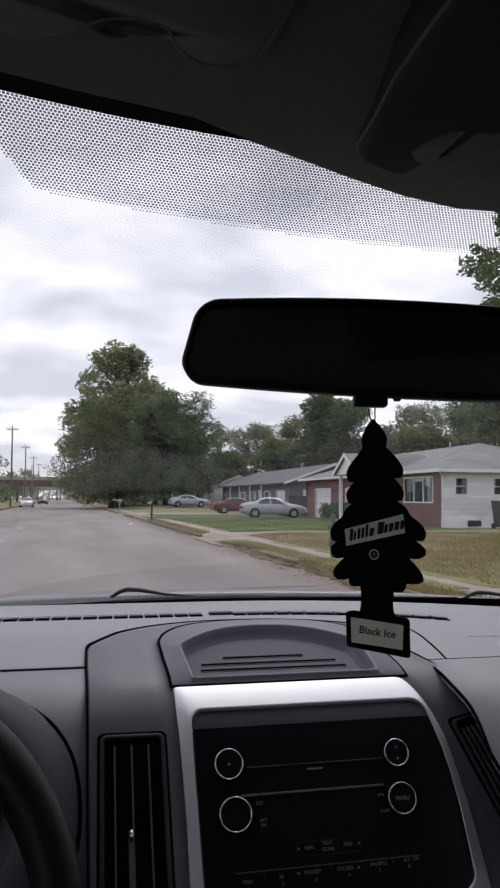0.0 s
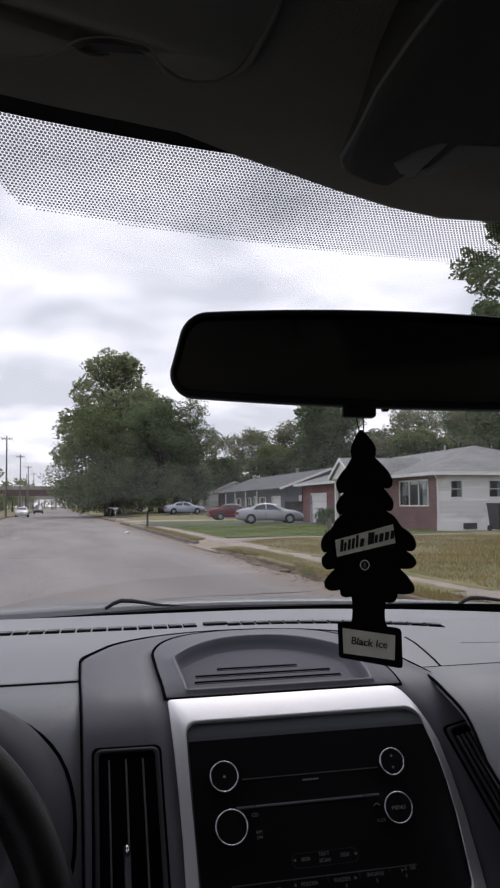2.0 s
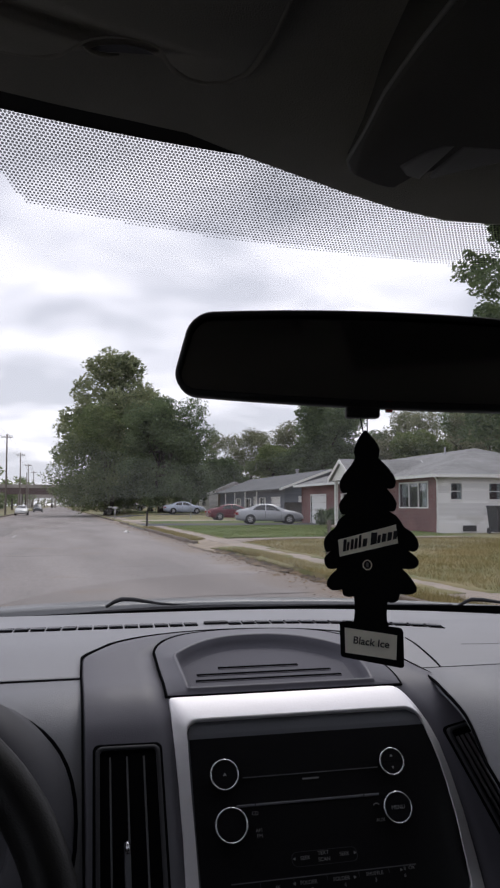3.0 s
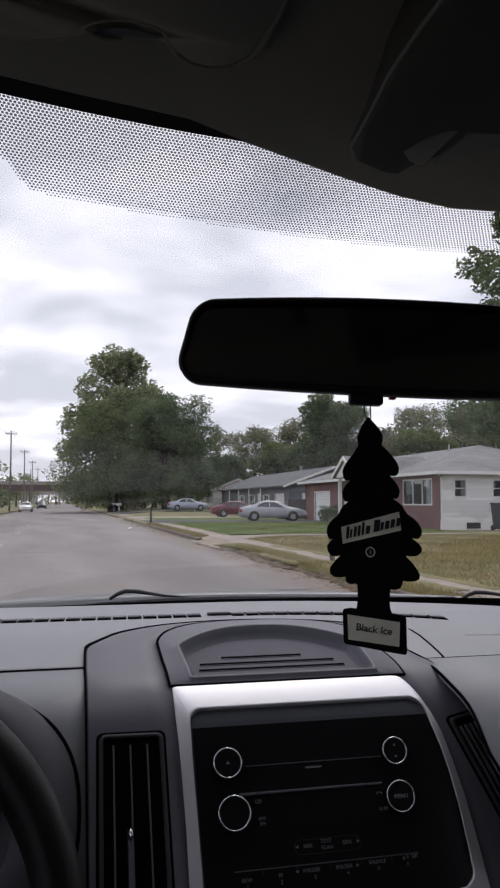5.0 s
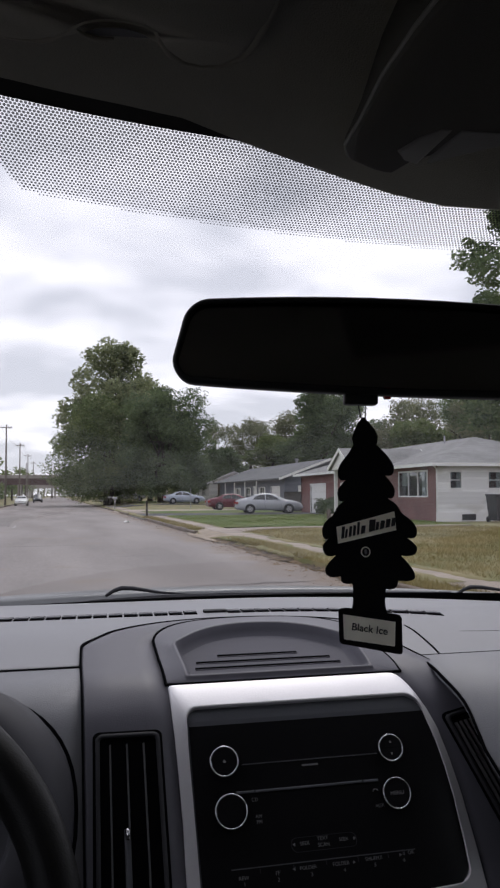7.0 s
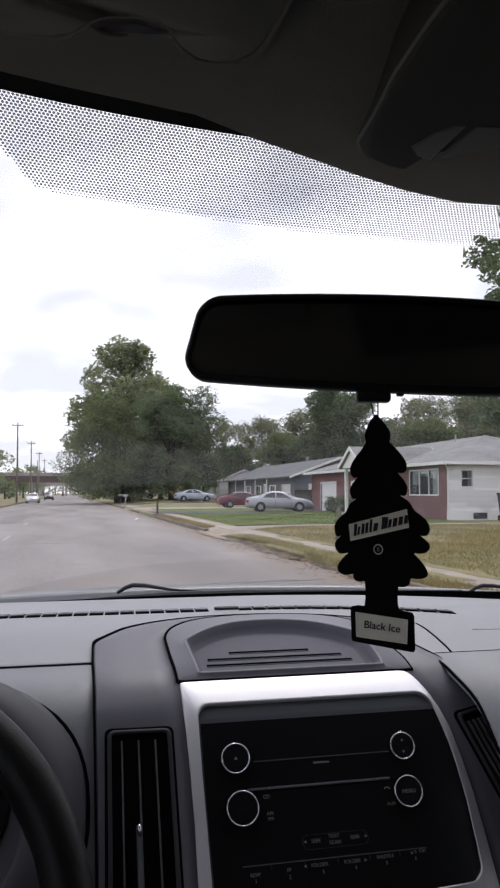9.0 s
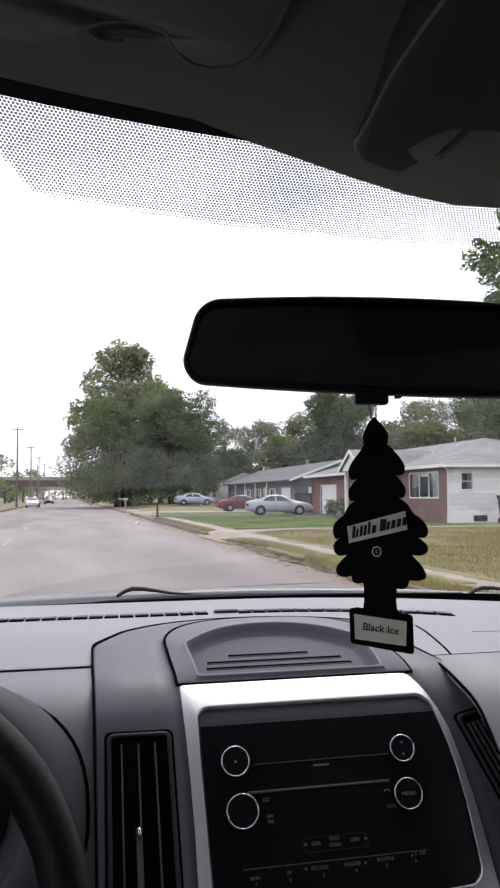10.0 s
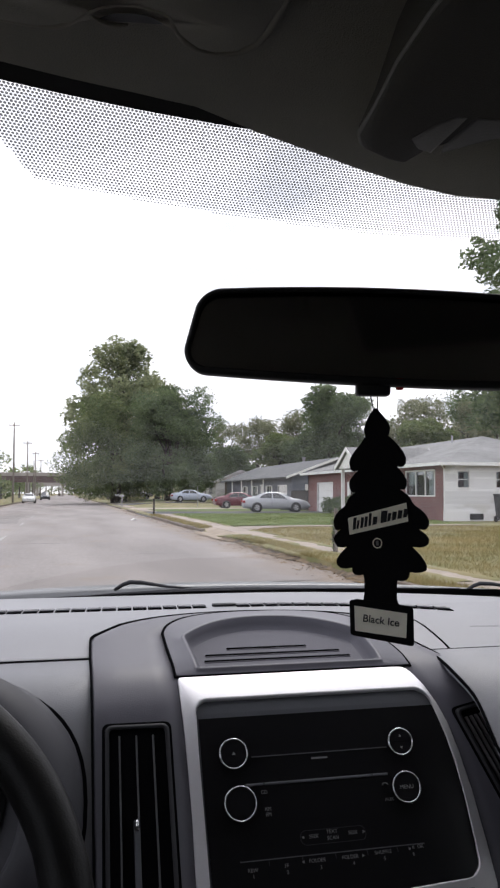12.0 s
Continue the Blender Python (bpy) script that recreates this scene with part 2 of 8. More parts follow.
def dusted(m, edges, width, dust):
    """Dust and grit that gather along lengthwise edges (x) of a road, thinning out unevenly."""
    n, l = m.node_tree.nodes, m.node_tree.links
    b = n["Principled BSDF"]
    old = b.inputs["Base Color"].links[0].from_socket
    geo, sep, ns = n.new("ShaderNodeNewGeometry"), n.new("ShaderNodeSeparateXYZ"), n.new("ShaderNodeTexNoise")
    ns.inputs["Scale"].default_value, ns.inputs["Detail"].default_value = 0.55, 6
    l.new(geo.outputs["Position"], sep.inputs[0])
    l.new(geo.outputs["Position"], ns.inputs["Vector"])
    for x in edges:
        near, wob, amount, mix = n.new("ShaderNodeMapRange"), n.new("ShaderNodeMath"), n.new("ShaderNodeMapRange"), n.new("ShaderNodeMixRGB")
        inside = x - width if x > 0 else x + width
        near.inputs[1].default_value, near.inputs[2].default_value = inside, x
        l.new(sep.outputs["X"], near.inputs[0])
        wob.operation = "MULTIPLY_ADD"
        wob.inputs[1].default_value = 2.4
        l.new(ns.outputs[0], wob.inputs[0])
        l.new(near.outputs[0], wob.inputs[2])
        amount.inputs[1].default_value, amount.inputs[2].default_value = 1.45, 2.1
        l.new(wob.outputs[0], amount.inputs[0])
        l.new(amount.outputs[0], mix.inputs[0])
        l.new(old, mix.inputs[1])
        mix.inputs[2].default_value = (*dust, 1)
        old = mix.outputs[0]
    l.new(old, b.inputs["Base Color"])


dusted(M["asphalt"], (5.05, -6.8), 1.5, (0.235, 0.19, 0.155))
M["mended"] = mat("mended_asphalt", (0.232, 0.212, 0.204), 0.9, vary=0.14, scale=0.8, fine=20, bump=0.4)
M["tar"] = mat("dark_driveway_asphalt", (0.085, 0.085, 0.092), 0.9, vary=0.15, scale=0.7, fine=25, bump=0.4)
M["concrete"] = mat("pale_concrete", (0.36, 0.305, 0.26), 0.9, vary=0.12, scale=0.9, fine=30, bump=0.3, per_object=True)
M["kerb"] = mat("kerb_concrete", (0.20, 0.16, 0.125), 0.9, vary=0.25, scale=1.4, fine=30, bump=0.4, per_object=True)
M["soil"] = mat("trodden_soil", (0.34, 0.285, 0.225), 0.95, vary=0.15, scale=1.2, fine=16, bump=0.4, other=(0.25, 0.20, 0.15))
M["earth"] = mat("dark_rooty_earth", (0.175, 0.125, 0.078), 0.95, vary=0.3, scale=3.0, fine=26, bump=0.8, other=(0.060, 0.045, 0.030), contrast=(0.4, 0.6))
M["drygrass"] = mat("dry_grass", (0.245, 0.202, 0.102), 0.95, vary=0.22, scale=0.6, fine=9, bump=0.1, other=(0.135, 0.142, 0.052), contrast=(0.38, 0.62))
M["greengrass"] = mat("green_lawn", (0.066, 0.120, 0.013), 0.95, vary=0.25, scale=0.55, fine=9, bump=0.3, other=(0.125, 0.140, 0.030), contrast=(0.36, 0.62))
M["brick"] = brick_mat("red_brown_brick", (0.165, 0.058, 0.054), (0.125, 0.047, 0.046), (0.21, 0.16, 0.15))
M["white"] = mat("white_painted_siding", (0.72, 0.72, 0.72), 0.6, vary=0.06, scale=0.75, fine=9, bump=0.1, per_object=True, coords="World", stretch=(1, 1, 2.2), other=(0.58, 0.575, 0.55), contrast=(0.36, 0.46))
M["trim"] = mat("white_trim_paint", (0.74, 0.74, 0.73), 0.5, vary=0.04, scale=2, bump=0.05)
M["greyside"] = mat("grey_blue_siding", (0.155, 0.165, 0.195), 0.7, vary=0.06, scale=1.2, fine=40, bump=0.1, per_object=True)
M["tanwall"] = mat("shaded_brown_wall", (0.16, 0.12, 0.10), 0.8, vary=0.1, scale=1, bump=0.2)
M["bluewall"] = mat("pale_blue_wall", (0.26, 0.31, 0.38), 0.7, vary=0.06, scale=1, bump=0.1)
M["roof"] = brick_mat("grey_shingles", (0.235, 0.235, 0.235), (0.193, 0.193, 0.193), (0.141, 0.141, 0.141), 1.0, 0.32, 0.055, 0.006)
M["roof_dark"] = brick_mat("dark_shingles", (0.12, 0.125, 0.13), (0.098, 0.102, 0.107), (0.072, 0.075, 0.078), 1.0, 0.32, 0.055, 0.006)
M["roof_green"] = brick_mat("green_grey_shingles", (0.1, 0.135, 0.125), (0.082, 0.111, 0.102), (0.06, 0.081, 0.075), 1.0, 0.32, 0.055, 0.006)
M["roof_red"] = brick_mat("reddish_shingles", (0.21, 0.13, 0.11), (0.172, 0.107, 0.09), (0.126, 0.078, 0.066), 1.0, 0.32, 0.055, 0.006)
M["pane"] = glass_mat("window_pane", (0.75, 0.8, 0.82), 1.3)
M["curtain"] = mat("pale_curtain", (0.5, 0.5, 0.48), 0.9, vary=0.1, scale=8, bump=0.2, stretch=(6, 6, 0.3))
# near-black: the gloom of unlit rooms is put into the colour
M["dark"] = mat("unlit_room_dark", (0.03, 0.03, 0.032), 0.9, bump=0)
M["bark"] = mat("grey_bark", (0.085, 0.07, 0.058), 0.95, vary=0.3, scale=5, fine=22, bump=1.0, stretch=(3, 3, 0.6))
M["leaf"] = leaf_mat("mid_green_leaves", (0.095, 0.130, 0.065), (0.245, 0.285, 0.135), 0.45)
M["leaf_pale"] = leaf_mat("pale_green_leaves", (0.13, 0.155, 0.085), (0.34, 0.37, 0.215), 0.5)
M["leaf_dark"] = leaf_mat("dark_green_leaves", (0.082, 0.115, 0.070), (0.185, 0.230, 0.120), 0.45)
M["leaf_light"] = leaf_mat("yellow_green_leaves", (0.06, 0.085, 0.02), (0.19, 0.20, 0.06))
M["leaf_grey"] = leaf_mat("grey_green_leaves", (0.12, 0.13, 0.085), (0.26, 0.27, 0.17))
M["leaf_maroon"] = leaf_mat("dark_maroon_leaves", (0.018, 0.014, 0.018), (0.06, 0.045, 0.05))
M["pole"] = mat("weathered_pole_wood", (0.20, 0.17, 0.145), 0.9, vary=0.2, scale=4, fine=30, bump=0.5, stretch=(4, 4, 0.4))
M["post"] = mat("dark_post_wood", (0.055, 0.045, 0.038), 0.9, vary=0.2, scale=8, fine=40, bump=0.4)
M["girder"] = mat("maroon_girder_paint", (0.120, 0.076, 0.072), 0.7, vary=0.15, scale=0.6, fine=10, bump=0.2, stretch=(1, 1, 0.3))
M["bridge"] = mat("bridge_concrete", (0.33, 0.30, 0.27), 0.9, vary=0.15, scale=0.5, fine=10, bump=0.3)
M["tyre"] = mat("tyre_rubber", (0.018, 0.018, 0.019), 0.85, bump=0.1)
M["rim"] = mat("alloy_rim", (0.45, 0.45, 0.46), 0.35, 0.8, bump=0)
M["carglass"] = mat("dark_car_window", (0.02, 0.024, 0.028), 0.06, vary=0.05, bump=0, spec=0.8)
M["taillight"] = mat("red_lens", (0.28, 0.01, 0.012), 0.2, bump=0)
M["headlight"] = mat("clear_lens", (0.6, 0.62, 0.64), 0.12, bump=0)
M["darktrim"] = mat("dark_trim", (0.02, 0.02, 0.022), 0.5, bump=0)
M["plate"] = mat("plate_grey", (0.45, 0.47, 0.5), 0.5, bump=0)
M["bin"] = mat("dark_bin_plastic", (0.018, 0.022, 0.024), 0.55, bump=0.05)
M["wire"] = mat("black_wire", (0.02, 0.02, 0.02), 0.6, bump=0)
M["mailbox"] = mat("grey_mailbox_metal", (0.42, 0.42, 0.41), 0.5, 0.4, vary=0.1, bump=0.05)
M["litter"] = mat("white_paper", (0.8, 0.8, 0.78), 0.8, bump=0.1)
M["line"] = mat("worn_white_line", (0.45, 0.44, 0.42), 0.85, vary=0.3, scale=3, fine=30, bump=0.2)
M["fence"] = mat("dark_fence_wood", (0.06, 0.052, 0.05), 0.9, vary=0.2, scale=4, fine=30, bump=0.3, per_object=True)
M["fencemetal"] = mat("galvanised_metal", (0.4, 0.41, 0.41), 0.5, 0.6, vary=0.1, bump=0.05)


def paint(name, c):
    return mat(name, c, 0.32, 0.35, vary=0.03, scale=2, fine=60, bump=0, coat=0.6)


M["p_silver"] = paint("silver_car_paint", (0.35, 0.362, 0.385))
M["p_gold"] = paint("pale_gold_car_paint", (0.40, 0.37, 0.31))
M["p_red"] = paint("dark_red_car_paint", (0.105, 0.016, 0.028))
M["p_blue"] = paint("pale_blue_silver_car_paint", (0.36, 0.40, 0.47))
M["p_white"] = paint("white_car_paint", (0.72, 0.72, 0.72))
M["p_black"] = paint("near_black_car_paint", (0.025, 0.028, 0.035))
M["p_grey"] = paint("grey_truck_paint", (0.40, 0.40, 0.385))


# ================= mesh helpers =================
def link_bm(name, bm, material, parent=None, label="", smooth=False, m=None):
    bmesh.ops.recalc_face_normals(bm, faces=bm.faces[:])
    me = bpy.data.meshes.new(name)
    bm.to_mesh(me)
    bm.free()
    me.materials.append(material)
    if smooth:
        me.shade_smooth()
    ob = new(name, me)
    if m is not None:
        ob.matrix_basis = m
    if parent is not None:
        ob.parent = parent
    if label:
        ob["label"] = label
    return ob


def part(name, bm, material, parent, label="", smooth=False, m=None):
    return link_bm(name, bm, material, parent, label, smooth, m)


def thing(name, m=None, label="", category="", group="", kind=""):
    ob = new(name)
    ob.empty_display_size = 0.1
    if m is not None:
        ob.matrix_basis = m
    return tagged(ob, label, category, group, kind)


def box(bm, lo, hi, m=None):
    co = [(x, y, z) for x in (lo[0], hi[0]) for y in (lo[1], hi[1]) for z in (lo[2], hi[2])]
    vs = [bm.verts.new(m @ Vector(c) if m is not None else c) for c in co]
    for f in ((0, 1, 3, 2), (4, 6, 7, 5), (0, 4, 5, 1), (2, 3, 7, 6), (0, 2, 6, 4), (1, 5, 7, 3)):
        bm.faces.new([vs[i] for i in f])
    return vs


def boxed(lo, hi, bevel=0.0, seg=2):
    bm = bmesh.new()
    box(bm, lo, hi)
    if bevel:
        bmesh.ops.bevel(bm, geom=bm.edges[:], offset=bevel, segments=seg, affect="EDGES", profile=0.5)
    return bm


def tube(points, radii, sides=8, closed=False, bm=None, cap=True):
    """A round tube through points, with a radius at each."""
    bm = bm or bmesh.new()
    pts = [Vector(p) for p in points]
    rings, n = [], len(pts)
    for i, p in enumerate(pts):
        if closed:
            d = pts[(i + 1) % n] - pts[i - 1]
        else:
            d = pts[min(i + 1, n - 1)] - pts[max(i - 1, 0)]
        d.normalize()
        ref = Vector((0, 0, 1)) if abs(d.z) < 0.95 else Vector((0, 1, 0))
        u = d.cross(ref).normalized()
        w = d.cross(u)
        r = radii[i] if hasattr(radii, "__len__") else radii
        rings.append([bm.verts.new(p + r * (math.cos(a) * u + math.sin(a) * w)) for a in (2 * math.pi * k / sides for k in range(sides))])
    for i in range(n if closed else n - 1):
        a, b = rings[i], rings[(i + 1) % n]
        for k in range(sides):
            bm.faces.new((a[k], a[(k + 1) % sides], b[(k + 1) % sides], b[k]))
    if cap and not closed:
        bm.faces.new(rings[0][::-1])
        bm.faces.new(rings[-1])
    return bm


def prism(outline, depth, m=None, bm=None):
    """A flat outline in x, y pulled along z by depth."""
    bm = bm or bmesh.new()
    lo = [bm.verts.new((x, y, 0)) for x, y in outline]
    hi = [bm.verts.new((x, y, depth)) for x, y in outline]
    n = len(lo)
    bm.faces.new(lo[::-1])
    bm.faces.new(hi)
    for i in range(n):
        bm.faces.new((lo[i], lo[(i + 1) % n], hi[(i + 1) % n], hi[i]))
    if m is not None:
        bmesh.ops.transform(bm, matrix=m, verts=lo + hi)
    return bm


def rounded(x0, y0, x1, y1, r, seg=5):
    out = []
    for cx, cy, a0 in ((x1 - r, y1 - r, 0), (x0 + r, y1 - r, 90), (x0 + r, y0 + r, 180), (x1 - r, y0 + r, 270)):
        for k in range(seg + 1):
            a = radians(a0 + 90 * k / seg)
            out.append((cx + r * math.cos(a), cy + r * math.sin(a)))
    return out


def letters(name, words, size, material, parent, m, align="CENTER", bold=0.0):
    cu = bpy.data.curves.new(name, "FONT")
    cu.body, cu.size, cu.align_x, cu.align_y, cu.extrude = words, size, align, "CENTER", size * 0.01
    cu.offset = bold * size
    tmp = new(name, cu)
    me = bpy.data.meshes.new_from_object(tmp.evaluated_get(bpy.context.evaluated_depsgraph_get()))
    bpy.data.objects.remove(tmp)
    me.materials.clear()
    me.materials.append(material)
    ob = new(name, me)
    ob.matrix_basis = m
    ob.parent = parent
    return ob

# ================= the vehicle's cabin =================
XC = 0.222          # middle line of the vehicle


def ss(a, b, v):
    t = min(1.0, max(0.0, (v - a) / (b - a)))
    return t * t * (3 - 2 * t)


def lean(v):
    """How far the dashboard's surface dips towards the driver, v metres behind the upper edge of the trim."""
    return radians(1 + 11 * ss(-0.20, -0.08, v) + 36 * ss(-0.035, 0.03, v))


STEP = 0.002
PROFILE = {0: (0.752, 1.3225)}
for k in range(1, 240):
    y, z = PROFILE[k - 1]
    f = lean((k - 0.5) * STEP)
    PROFILE[k] = (y - STEP * math.cos(f), z - STEP * math.sin(f))
    y, z = PROFILE[1 - k]
    f = lean((0.5 - k) * STEP)
    PROFILE[-k] = (y + STEP * math.cos(f), z + STEP * math.sin(f))


SEAT = Vector((0.0, 0.0, 1.5))    # the point that the lower console turns towards


def along(v):
    """The middle line's (y, z) at v; below the trim it falls away ever more steeply."""
    q = v / STEP
    i = int(math.floor(q))
    (y0, z0), (y1, z1) = PROFILE[i], PROFILE[i + 1]
    d = v - 0.02
    k = 1.0 + (0.50 * d * d / (d + 0.03) if d > 0 else 0.0)
    y, z = y0 + (y1 - y0) * (q - i), z0 + (z1 - z0) * (q - i)
    return SEAT.y + (y - SEAT.y) * k, SEAT.z + (z - SEAT.z) * k, k


def slope(v):
    (y0, z0, _), (y1, z1, _) = along(v - 0.002), along(v + 0.002)
    return math.atan2(z0 - z1, y0 - y1)


def on_dash(a, v, h=0.0):
    """A point on the dashboard: a across from the middle line, v along its profile, h above it."""
    y, z, k = along(v)
    f = slope(v)
    return Vector(((XC + a) * k, y - h * math.sin(f), z + h * math.cos(f)))


def dash_frame(a, v, h=0.0):
    """Axes on the dashboard: x across, y up the slope, z out of it."""
    f = slope(v)
    m = Matrix(((1, 0, 0), (0, math.cos(f), -math.sin(f)), (0, math.sin(f), math.cos(f)))).to_4x4()
    m.translation = on_dash(a, v, h)
    return m


def conform(outline, h0, h1, cuts=0.01, edge=0.0):
    """An outline in a, v laid on the dashboard as a slab from h0 to h1."""
    bm = bmesh.new()
    bm.faces.new([bm.verts.new((a, v, 0)) for a, v in outline])
    bmesh.ops.triangulate(bm, faces=bm.faces[:])
    v0, v1 = min(p[1] for p in outline), max(p[1] for p in outline)
    k = math.ceil(v0 / cuts)
    while k * cuts < v1:
        if k * cuts > v0 + 1e-5 and -0.22 < k * cuts < 0.05:
            bmesh.ops.bisect_plane(bm, geom=bm.verts[:] + bm.edges[:] + bm.faces[:], plane_co=(0, k * cuts, 0), plane_no=(0, 1, 0), dist=1e-6)
        k += 1
    low = list(bm.verts)
    ext = bmesh.ops.extrude_face_region(bm, geom=bm.faces[:], use_keep_orig=True)
    high = [g for g in ext["geom"] if isinstance(g, bmesh.types.BMVert)]
    for v in low:
        v.co = on_dash(v.co.x, v.co.y, h0)
    for v in high:
        v.co = on_dash(v.co.x, v.co.y, h1)
    bmesh.ops.recalc_face_normals(bm, faces=bm.faces[:])
    if edge:
        rim = [e for e in bm.edges if len(e.link_faces) == 2 and e.calc_face_angle(0) > 1.0 and all(v in high for v in e.verts)]
        bmesh.ops.bevel(bm, geom=rim, offset=edge, segments=2, affect="EDGES", profile=0.5, clamp_overlap=True)
    return bm


def ring(outer, inner, h0, h1):
    """A frame between two outlines of equally many points, on the dashboard."""
    bm = bmesh.new()
    n = len(outer)
    rows = [[bm.verts.new(on_dash(a, v, h)) for a, v in line] for line, h in ((outer, h0), (outer, h1), (inner, h1), (inner, h0))]
    for r in range(3):
        for i in range(n):
            j = (i + 1) % n
            bm.faces.new((rows[r][i], rows[r][j], rows[r + 1][j], rows[r + 1][i]))
    return bm


def arc(cx, cv, ra, rv, a0, a1, n, power=2.0):
    out = []
    for k in range(n + 1):
        t = radians(a0 + (a1 - a0) * k / n)
        c, s = math.cos(t), math.sin(t)
        out.append((cx + ra * math.copysign(abs(c) ** (2 / power), c), cv + rv * math.copysign(abs(s) ** (2 / power), s)))
    return out


def dash_front(a):
    return -0.357 + 0.8 * max(0.0, a) ** 2 + 0.9 * max(0.0, -a - 0.35) ** 2


dashboard = thing("dashboard", label="dark grey moulded vinyl dashboard with a raised centre console", category="dashboard")

# upper pad with its curved front edge, the lower pads and the dark gap behind the seams
front = [(-0.72 + 1.40 * k / 28, dash_front(-0.72 + 1.40 * k / 28)) for k in range(29)]
part("backing", conform([(-0.72, -0.17)] + front + [(0.68, 0.36), (-0.72, 0.36)], -0.022, -0.0125), M["seam"], dashboard)
pad = [(-0.72, -0.0535)] + front + [(0.68, -0.0375), (0.13, -0.0375), (0.10, -0.09), (0.0, -0.150), (-0.09, -0.12), (-0.13, -0.0535)]
part("upper_pad", conform(pad, -0.012, -0.004), M["dash"], dashboard, "dark grey grained upper pad", True)
left_low = [(-0.72, -0.0505), (-0.15, -0.0505), (-0.15, 0.36), (-0.72, 0.36)]
part("seam", conform([(-0.72, -0.0540), (-0.19, -0.0540), (-0.19, -0.0500), (-0.72, -0.0500)], -0.0115, -0.0036), M["seam"], dashboard)
part("seam", conform([(0.13, -0.0380), (0.68, -0.0380), (0.68, -0.0350), (0.13, -0.0350)], -0.0115, -0.0036), M["seam"], dashboard)
part("lower_pad", conform(left_low, -0.012, -0.004), M["dash_low"], dashboard, "", True)
right_low = [(0.12, -0.0345), (0.68, -0.0345), (0.68, 0.36), (0.12, 0.36)]
part("airbag_seam", conform([(0.235, -0.0975), (0.62, -0.0650), (0.62, -0.0643), (0.235, -0.0968)], -0.006, -0.0037), M["bezel"], dashboard)
part("side_seam", conform([(0.1765, -0.1250), (0.1790, -0.1050), (0.1795, -0.0800), (0.1790, -0.0550), (0.1775, -0.0380), (0.1800, -0.0380), (0.1815, -0.0550), (0.1820, -0.0800), (0.1815, -0.1050), (0.1785, -0.1260)], -0.006, -0.0036), M["seam"], dashboard)
# seam black here paints the shadow that lies under the passenger's pad
part("lower_recess", conform(right_low, -0.016, -0.009), M["seam"], dashboard)
# the passenger's pad: nearly level behind the seam, then rolling down towards the seat
bm = bmesh.new()
y, z, rows, rim = 0.7850, 1.3312, [], []
for k in range(25):
    t = 0.01 * k
    edge_a = 0.1535 + 0.0065 * ss(0.05, 0.10, t) + 0.22 * max(0.0, t - 0.14)
    rows.append([bm.verts.new((XC + edge_a + (0.70 - edge_a) * q, y, z - dz)) for q, dz in ((0.0, 0.007), (0.0, 0.0015), (0.003, 0.0), (0.12, 0.0), (0.5, 0.0), (1.0, 0.0))])
    rim.append((XC + edge_a - 0.0006, y, z - 0.0015))
    f = radians(7 + 40 * ss(0.005, 0.13, t))
    y, z = y - 0.01 * math.cos(f), z - 0.01 * math.sin(f)
for r0, r1 in zip(rows, rows[1:]):
    for k in range(5):
        bm.faces.new((r0[k], r0[k + 1], r1[k + 1], r1[k]))
part("passenger_pad", bm, M["dash_low"], dashboard, "dark grey grained pad before the passenger", True)
part("pad_gap", tube(rim, 0.0016, 6), M["seam"], dashboard, "", True)
bm = bmesh.new()
box(bm, (XC - 0.72, 0.45, 0.62), (XC + 0.70, 0.98, 1.065))
part("lower_dash", bm, M["black"], dashboard)

# raised console surround
surround = ([(-0.1965 + 0.0012 * (0.235 - 0.015 * k), 0.235 - 0.015 * k) for k in range(20)] + arc(-0.162, -0.085, 0.0335, 0.03, 180, 212, 4)
            + arc(-0.02, -0.02, 0.20, 0.161, 224, 312, 18) + [(0.149, -0.036), (0.168, 0.0), (0.184, 0.032), (0.193, 0.066), (0.196, 0.1), (0.198, 0.235)])
grown = [(a * (1.008 if a < 0 else 1.012) - 0.0003, v - (0.0038 if v < -0.06 else 0.0012)) for a, v in surround]
part("surround_gap", ring(grown, surround, -0.010, 0.0003), M["seam"], dashboard)
def resample(line, n):
    """n points at even steps along an open line."""
    far = [0.0]
    for (a, v), (c, d) in zip(line, line[1:]):
        far.append(far[-1] + math.hypot(c - a, d - v))
    out, k = [], 0
    for q in range(n):
        s = far[-1] * q / (n - 1)
        while k < len(line) - 2 and far[k + 1] < s:
            k += 1
        w = (s - far[k]) / (far[k + 1] - far[k])
        out.append((line[k][0] + (line[k + 1][0] - line[k][0]) * w, line[k][1] + (line[k + 1][1] - line[k][1]) * w))
    return out


opening = [(-0.113, 0.235), (-0.113, 0.02), (-0.115, -0.05)] + arc(-0.005, -0.075, 0.111, 0.088, 190, 350, 20, 2.3) + [(0.106, -0.05), (0.106, -0.02), (0.116, 0.02), (0.125, 0.05), (0.125, 0.235)]


def split(line):
    """The left side, the top and the right side of an arch."""
    top = [k for k, q in enumerate(line) if q[1] < -0.055]
    return line[:top[0] + 1], line[top[0]:top[-1] + 1], line[top[-1]:]


